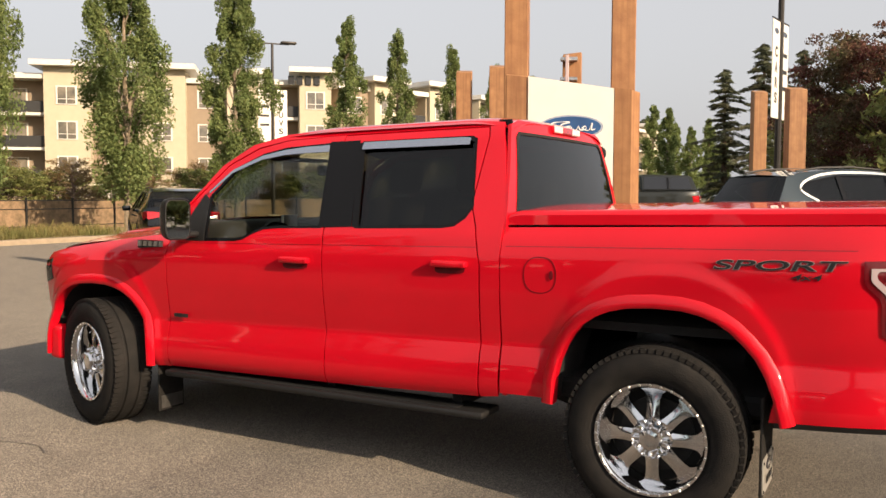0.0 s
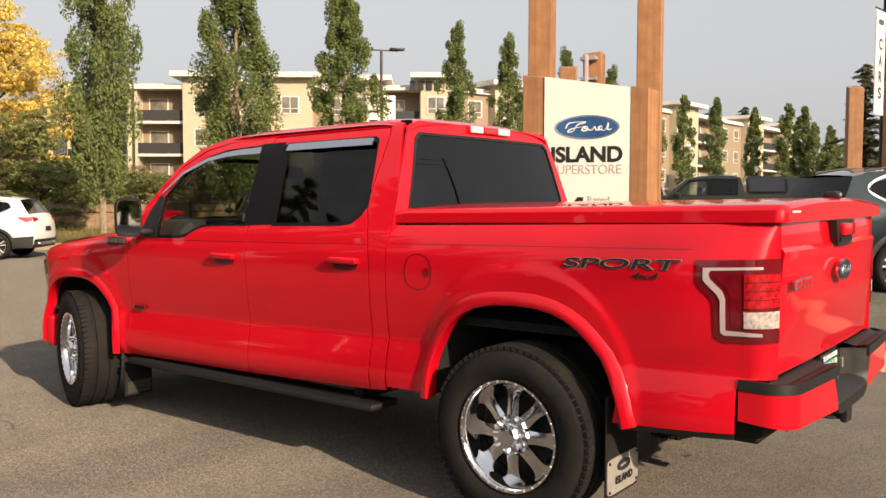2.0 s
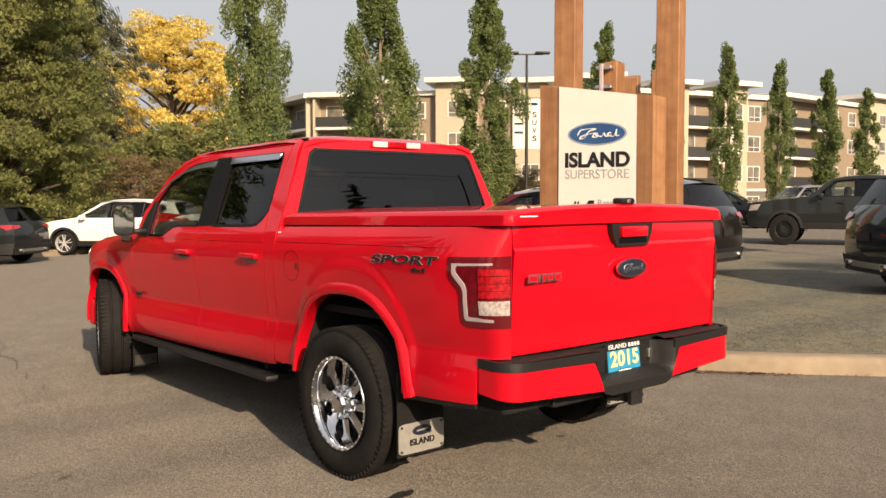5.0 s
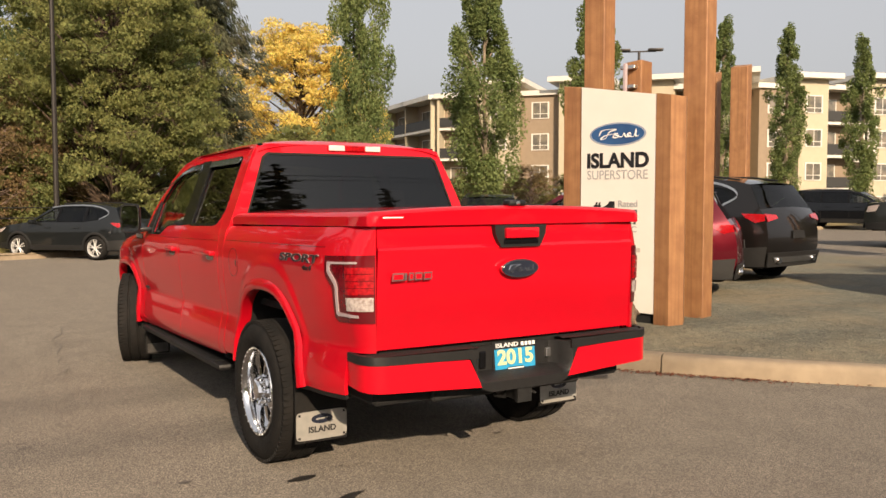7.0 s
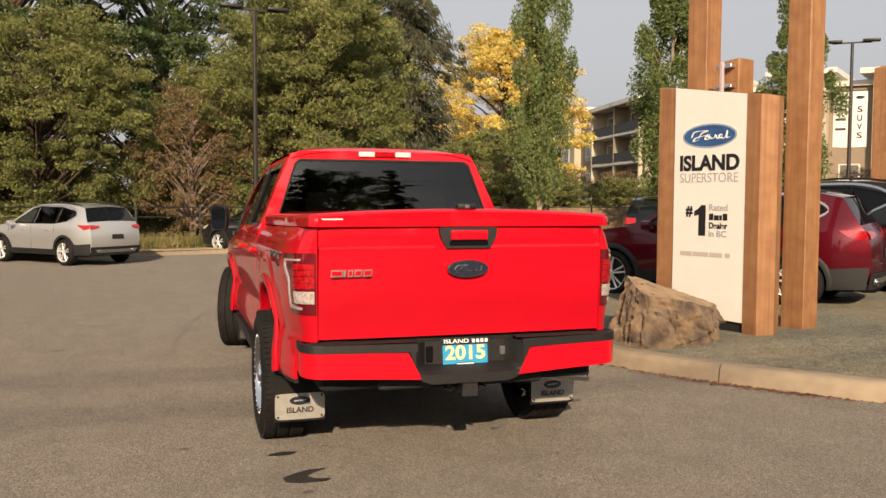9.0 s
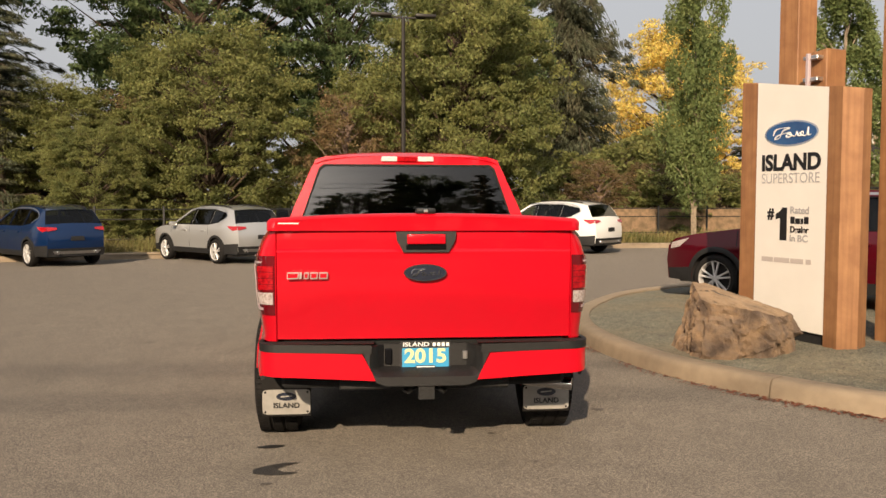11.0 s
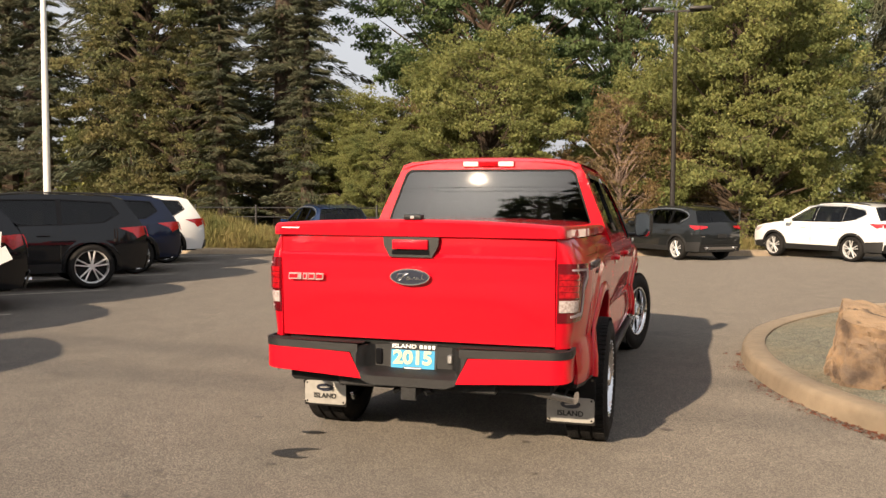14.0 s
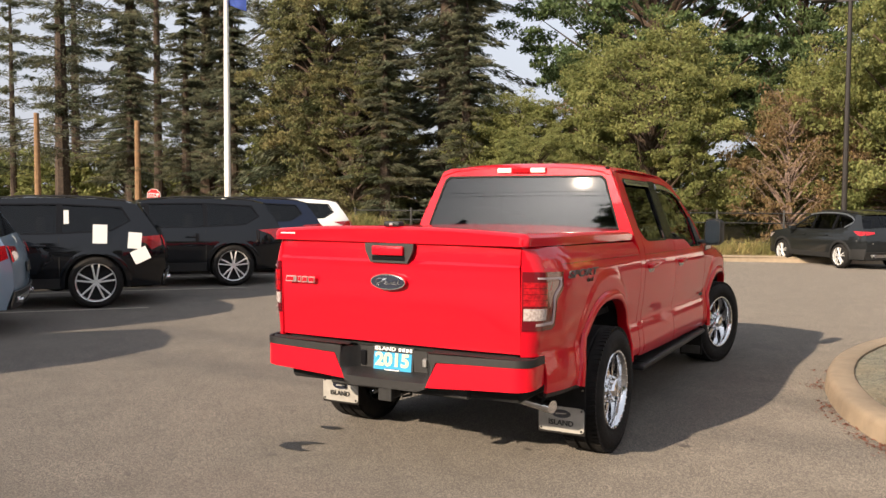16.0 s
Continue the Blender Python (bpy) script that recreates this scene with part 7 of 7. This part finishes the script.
    part("skid_trim", panel([(-W * 0.62, low + 0.06), (W * 0.62, low + 0.06), (W * 0.70, low + 0.14), (-W * 0.70, low + 0.14)], lambda x, z: Vector((x, rear_y(z) - 0.09 * (1 - (x / W) ** 2) - 0.022, z)), 0.12, 0.01, toward=(0, -1, 0)), M_alloy, t)
    for s in (-1, 1):
        part("exhaust_tip", tube([(s * W * 0.56, -nose + 0.20, low + 0.10), (s * W * 0.56, -nose - 0.045, low + 0.09)], 0.04, 12), M_chrome, t)
    part("underbody", boxed((-W * 0.82, -nose + 0.2, low - 0.04), (W * 0.82, nose - 0.2, low + 0.25), 0.05), M_under, t)
    part("cabin_floor", boxed((-W * 0.85, -nose + 0.35, low + 0.24), (W * 0.85, nose * 0.5, belt - 0.25), 0.05), M_seat, t)
    for s in (-1, 1):
        for y in spec["seats"]:
            part("seat", boxed((s * 0.38 - 0.22, y - 0.08, belt - 0.4), (s * 0.38 + 0.22, y + 0.08, belt + 0.28), 0.06, 2), M_seat, t)
    part("grille", panel([(-W * 0.6, 0.50), (W * 0.6, 0.50), (W * 0.62, 0.80), (-W * 0.62, 0.80)], lambda x, z: Vector((x, nose + 0.06 - 0.08 * (x / W) ** 2 - 0.10 * (z - 0.5), z)), 0.2, 0.02, toward=(0, 1, 0)), M_clad, t)
    for y in (wb, -wb):
        car_wheel(t, pose(W - 0.10, y, wr), wr, spec["rim"], spec["spokes"], spec.get("dark_rims", False))
        car_wheel(t, pose(-W + 0.10, y, wr, 0, 0, 180), wr, spec["rim"], spec["spokes"], spec.get("dark_rims", False))
    return t


ESCAPE = dict(band=[(0.88, 1.10), (0.0, 1.10), (-0.95, 1.11), (-1.43, 1.18), (-1.71, 1.335), (-1.61, 1.455), (-0.98, 1.56), (-0.06, 1.565), (0.22, 1.503)], length=4.59, half=0.94, height=1.66, wheelbase=2.71, wheel=0.355, rim=0.258, spokes=5, belt=1.08, roof_half=0.60, low=0.30, seams=(1.02, 0.02, -0.95), handles=(0.28, -0.72), mirror=0.72, seats=(0.15, -0.75), clad=True,
              top=[(2.24, 0.34), (2.27, 0.58), (2.22, 0.80), (2.08, 0.92), (1.70, 1.00), (1.35, 1.05), (0.98, 1.10), (0.28, 1.545), (-0.10, 1.62), (-0.60, 1.645), (-1.15, 1.63), (-1.60, 1.585), (-1.88, 1.53), (-2.12, 1.16), (-2.22, 1.02), (-2.26, 0.80), (-2.27, 0.58), (-2.20, 0.36)], glass_rows=(6, 12),
              windows=[[(0.80, 1.12), (0.02, 1.12), (0.02, 1.50), (0.22, 1.48)], [(-0.06, 1.12), (-0.92, 1.13), (-0.92, 1.54), (-0.06, 1.545)], [(-1.00, 1.135), (-1.42, 1.20), (-1.68, 1.34), (-1.60, 1.43), (-1.00, 1.535)]],
              chrome=[(0.30, 1.53), (-0.20, 1.585), (-1.00, 1.585), (-1.50, 1.50), (-1.72, 1.35), (-1.45, 1.19)], rails=[(-0.05, 1.62), (-0.6, 1.655), (-1.2, 1.64), (-1.65, 1.585)],
              tail=[(-1.86, 1.095), (-2.20, 1.085), (-2.215, 0.99), (-2.08, 0.955), (-1.93, 1.04)], head=[(1.80, 0.94), (2.14, 0.86), (2.17, 0.76), (1.98, 0.80)])
EXPLORER = dict(band=[(1.0, 1.18), (0.0, 1.18), (-1.0, 1.19), (-1.74, 1.23), (-2.01, 1.395), (-1.88, 1.622), (-1.02, 1.672), (0.0, 1.667), (0.34, 1.602)], length=5.05, half=1.0, height=1.78, wheelbase=3.025, wheel=0.385, rim=0.285, spokes=5, belt=1.16, roof_half=0.68, low=0.32, seams=(1.12, 0.05, -1.02), handles=(0.35, -0.75), mirror=0.85, seats=(0.2, -0.75, -1.5), clad=False,
                top=[(2.46, 0.36), (2.50, 0.62), (2.46, 0.90), (2.34, 1.02), (1.90, 1.09), (1.50, 1.13), (1.15, 1.18), (0.42, 1.64), (0.05, 1.72), (-0.60, 1.765), (-1.30, 1.755), (-1.85, 1.72), (-2.10, 1.66), (-2.36, 1.26), (-2.44, 1.10), (-2.49, 0.86), (-2.50, 0.62), (-2.42, 0.38)], glass_rows=(6, 12),
                windows=[[(0.92, 1.20), (0.05, 1.20), (0.05, 1.60), (0.34, 1.58)], [(-0.03, 1.20), (-0.98, 1.21), (-0.98, 1.65), (-0.03, 1.645)], [(-1.06, 1.215), (-1.72, 1.25), (-1.98, 1.40), (-1.86, 1.60), (-1.06, 1.65)]],
                rails=[(0.0, 1.72), (-0.6, 1.77), (-1.4, 1.76), (-1.95, 1.70)],
                tail=[(-1.98, 1.13), (-2.42, 1.16), (-2.45, 1.00), (-2.30, 0.93), (-2.22, 1.03)], head=[(2.05, 1.02), (2.38, 0.96), (2.42, 0.85), (2.2, 0.87)])
def lowered(spec, k):
    """The same car with its body k times as high."""
    out = dict(spec, belt=spec["belt"] * k, height=spec["height"] * k)
    for key in ("top", "tail", "head", "rails", "band"):
        out[key] = [(y, z * k) for y, z in spec[key]]
    out["windows"] = [[(y, z * k) for y, z in w] for w in spec["windows"]]
    return out


PICKUP = dict(dark_rims=True, band=[(1.02, 1.312), (-0.88, 1.322), (-0.88, 1.782), (0.0, 1.792), (0.52, 1.742)], length=5.9, half=1.0, height=1.90, wheelbase=3.70, wheel=0.42, rim=0.24, spokes=8, belt=1.30, roof_half=0.68, low=0.48, seams=(1.10, -0.05, -0.98), handles=(0.35, -0.65), mirror=0.85, seats=(0.2, -0.7), clad=True,
              top=[(2.86, 0.46), (2.92, 0.75), (2.90, 1.02), (2.80, 1.14), (2.2, 1.22), (1.6, 1.27), (1.20, 1.32), (0.62, 1.76), (0.25, 1.84), (-0.30, 1.88), (-0.75, 1.86), (-0.95, 1.80), (-1.08, 1.36), (-1.12, 1.35), (-2.0, 1.36), (-2.90, 1.37), (-2.92, 0.9), (-2.90, 0.55)], glass_rows=(6, 11),
              windows=[[(0.95, 1.33), (0.0, 1.33), (0.0, 1.74), (0.52, 1.72)], [(-0.10, 1.33), (-0.86, 1.34), (-0.86, 1.76), (-0.10, 1.77)]],
              tail=[(-2.68, 1.25), (-2.90, 1.25), (-2.91, 0.93), (-2.72, 0.93)], head=[(2.5, 1.12), (2.80, 1.08), (2.86, 0.92), (2.6, 0.95)])
PAINTED = ("body_side", "body_top", "door_handle", "side_mirror")


def repaint(root, paint, label):
    root["label"] = label
    for o in root.children_recursive:
        if o.name.split(".")[0] in PAINTED:
            o.material_slots[0].link = "OBJECT"
            o.material_slots[0].material = PAINT[paint]
    return root


def at(x, y, heading, z=0.0):
    return pose(x, y, z, 0, 0, heading - 90)


SMALL = Matrix.Diagonal((0.925, 0.925, 0.92, 1))
LARGE = Matrix.Diagonal((1.06, 1.06, 1.14, 1))
TALL = Matrix.Diagonal((1.07, 1.07, 1.11, 1))
esc = build_car("suv", ESCAPE, "white", "white compact SUV with black cladding parked by the kerb")
esc.matrix_basis = at(5.32, 20.0, 133) @ SMALL
for x, y, h, p, z, lab in ((1.04, 19.1, 131, "grey", 0, "dark grey compact SUV parked by the kerb"), (-4.06, 16.75, 132, "silver", 0, "silver compact SUV parked by the kerb"), (-8.2, 16.15, 132, "blue", 0, "bright blue compact SUV parked by the kerb"), (5.86, 4.92, 128, "wine", 0.17, "wine-red compact SUV parked on the gravel"), (8.77, 6.02, 98, "brown", 0.17, "brown-black compact SUV parked on the gravel"), (10.25, -0.2, -42, "teal", 0.17, "dark teal SUV parked on the gravel")):
    repaint(copy_thing(esc, at(x, y, h, z) @ (SMALL if z == 0 else LARGE if p == "teal" else TALL if p == "brown" else Matrix())), p, lab)
exp = build_car("large_suv", lowered(EXPLORER, 0.925), "black", "black large SUV with white papers on its flank")
exp.matrix_basis = at(-9.6, 2.82, 228)
for x, y, h, p, lab in ((-10.12, 6.36, 228, "black", "black large SUV with bright alloy wheels"), (-11.2, 9.1, 228, "dark_blue", "dark blue large SUV in the parked row"), (-12.3, 11.85, 228, "white", "white large SUV at the end of the parked row"), (-8.8, -0.3, 228, "sky", "pale blue large SUV in the parked row"), (-7.34, -3.0, 228, "black", "black large SUV in the parked row"), (12.3, 16.6, 52, "black", "black large SUV with papers on its tail"), (37.0, 20.9, -68, "black", "black long SUV across the car park")):
    repaint(copy_thing(exp, at(x, y, h) @ Matrix.Diagonal((1.2, 1.2, 1.2, 1) if x > 30 else (1, 1, 1, 1))), p, lab)
pick = build_car("parked_pickup", PICKUP, "olive", "olive-grey pickup truck with a dark bed canopy", "pickup truck")
pick.matrix_basis = at(24.75, 8.63, 112) @ Matrix.Diagonal((1.1, 1.1, 1.19, 1))
repaint(copy_thing(pick, at(43.4, 19.6, 150)), "pewter", "grey pickup truck parked far off")
# the canopy over the near pickup's bed, with a dark pane in each side
bm = bmesh.new()
low = [bm.verts.new((x, y, 1.375)) for x, y in ((-0.86, -1.13), (0.86, -1.13), (0.86, -2.86), (-0.86, -2.86))]
high = [bm.verts.new((x, y, z)) for x, y, z in ((-0.70, -1.10, 1.86), (0.70, -1.10, 1.86), (0.68, -2.66, 1.83), (-0.68, -2.66, 1.83))]
for i in range(4):
    j = (i + 1) % 4
    bm.faces.new((low[j], low[i], high[i], high[j]))
bm.faces.new(high)
bm.faces.new(low[::-1])
bmesh.ops.recalc_face_normals(bm, faces=bm.faces)
bmesh.ops.bevel(bm, geom=list(bm.edges), offset=0.05, segments=3, affect="EDGES")
canopy = part("canopy", bm, PAINT["olive"], pick, "dark bed canopy")
for s in (-1, 1):
    bm = bmesh.new()
    ring = [(-1.22, 1.44), (-2.66, 1.44), (-2.56, 1.77), (-1.22, 1.79)]
    outer, inner = ([bm.verts.new((s * (0.86 - (z - 1.375) * 0.335 + d), y, z)) for y, z in ring] for d in (0.010, -0.006))
    for i in range(4):
        j = (i + 1) % 4
        bm.faces.new((outer[i], outer[j], inner[j], inner[i]))
    bm.faces.new(outer)
    bm.faces.new(inner[::-1])
    bmesh.ops.recalc_face_normals(bm, faces=bm.faces)
    part("side_pane", bm, M_canopy_pane, canopy, "black canopy window")
repaint(copy_thing(esc, at(46, 22, 140)), "silver", "silver car parked far off")
for u, v, w, h2, rot in ((-1.58, 1.10, 0.20, 0.28, 2), (-2.06, 1.0, 0.19, 0.24, 5), (-2.14, 0.78, 0.24, 0.2, -25), (-1.12, 1.35, 0.07, 0.2, 0)):
    m = at(-9.6, 2.82, 228) @ pose(-1.005 if v < 1.2 else -0.9, u, v, 0, 0, -90) @ pose(0, 0, 0, 0, rot, 0)
    p = part("paper_sheet", plaque([(-w / 2, -h2 / 2), (w / 2, -h2 / 2), (w / 2, h2 / 2), (-w / 2, h2 / 2)], 0.002, m), M_white)
    tagged(p, "white paper sheet taped to a black car", "paper", "papers on the black car")
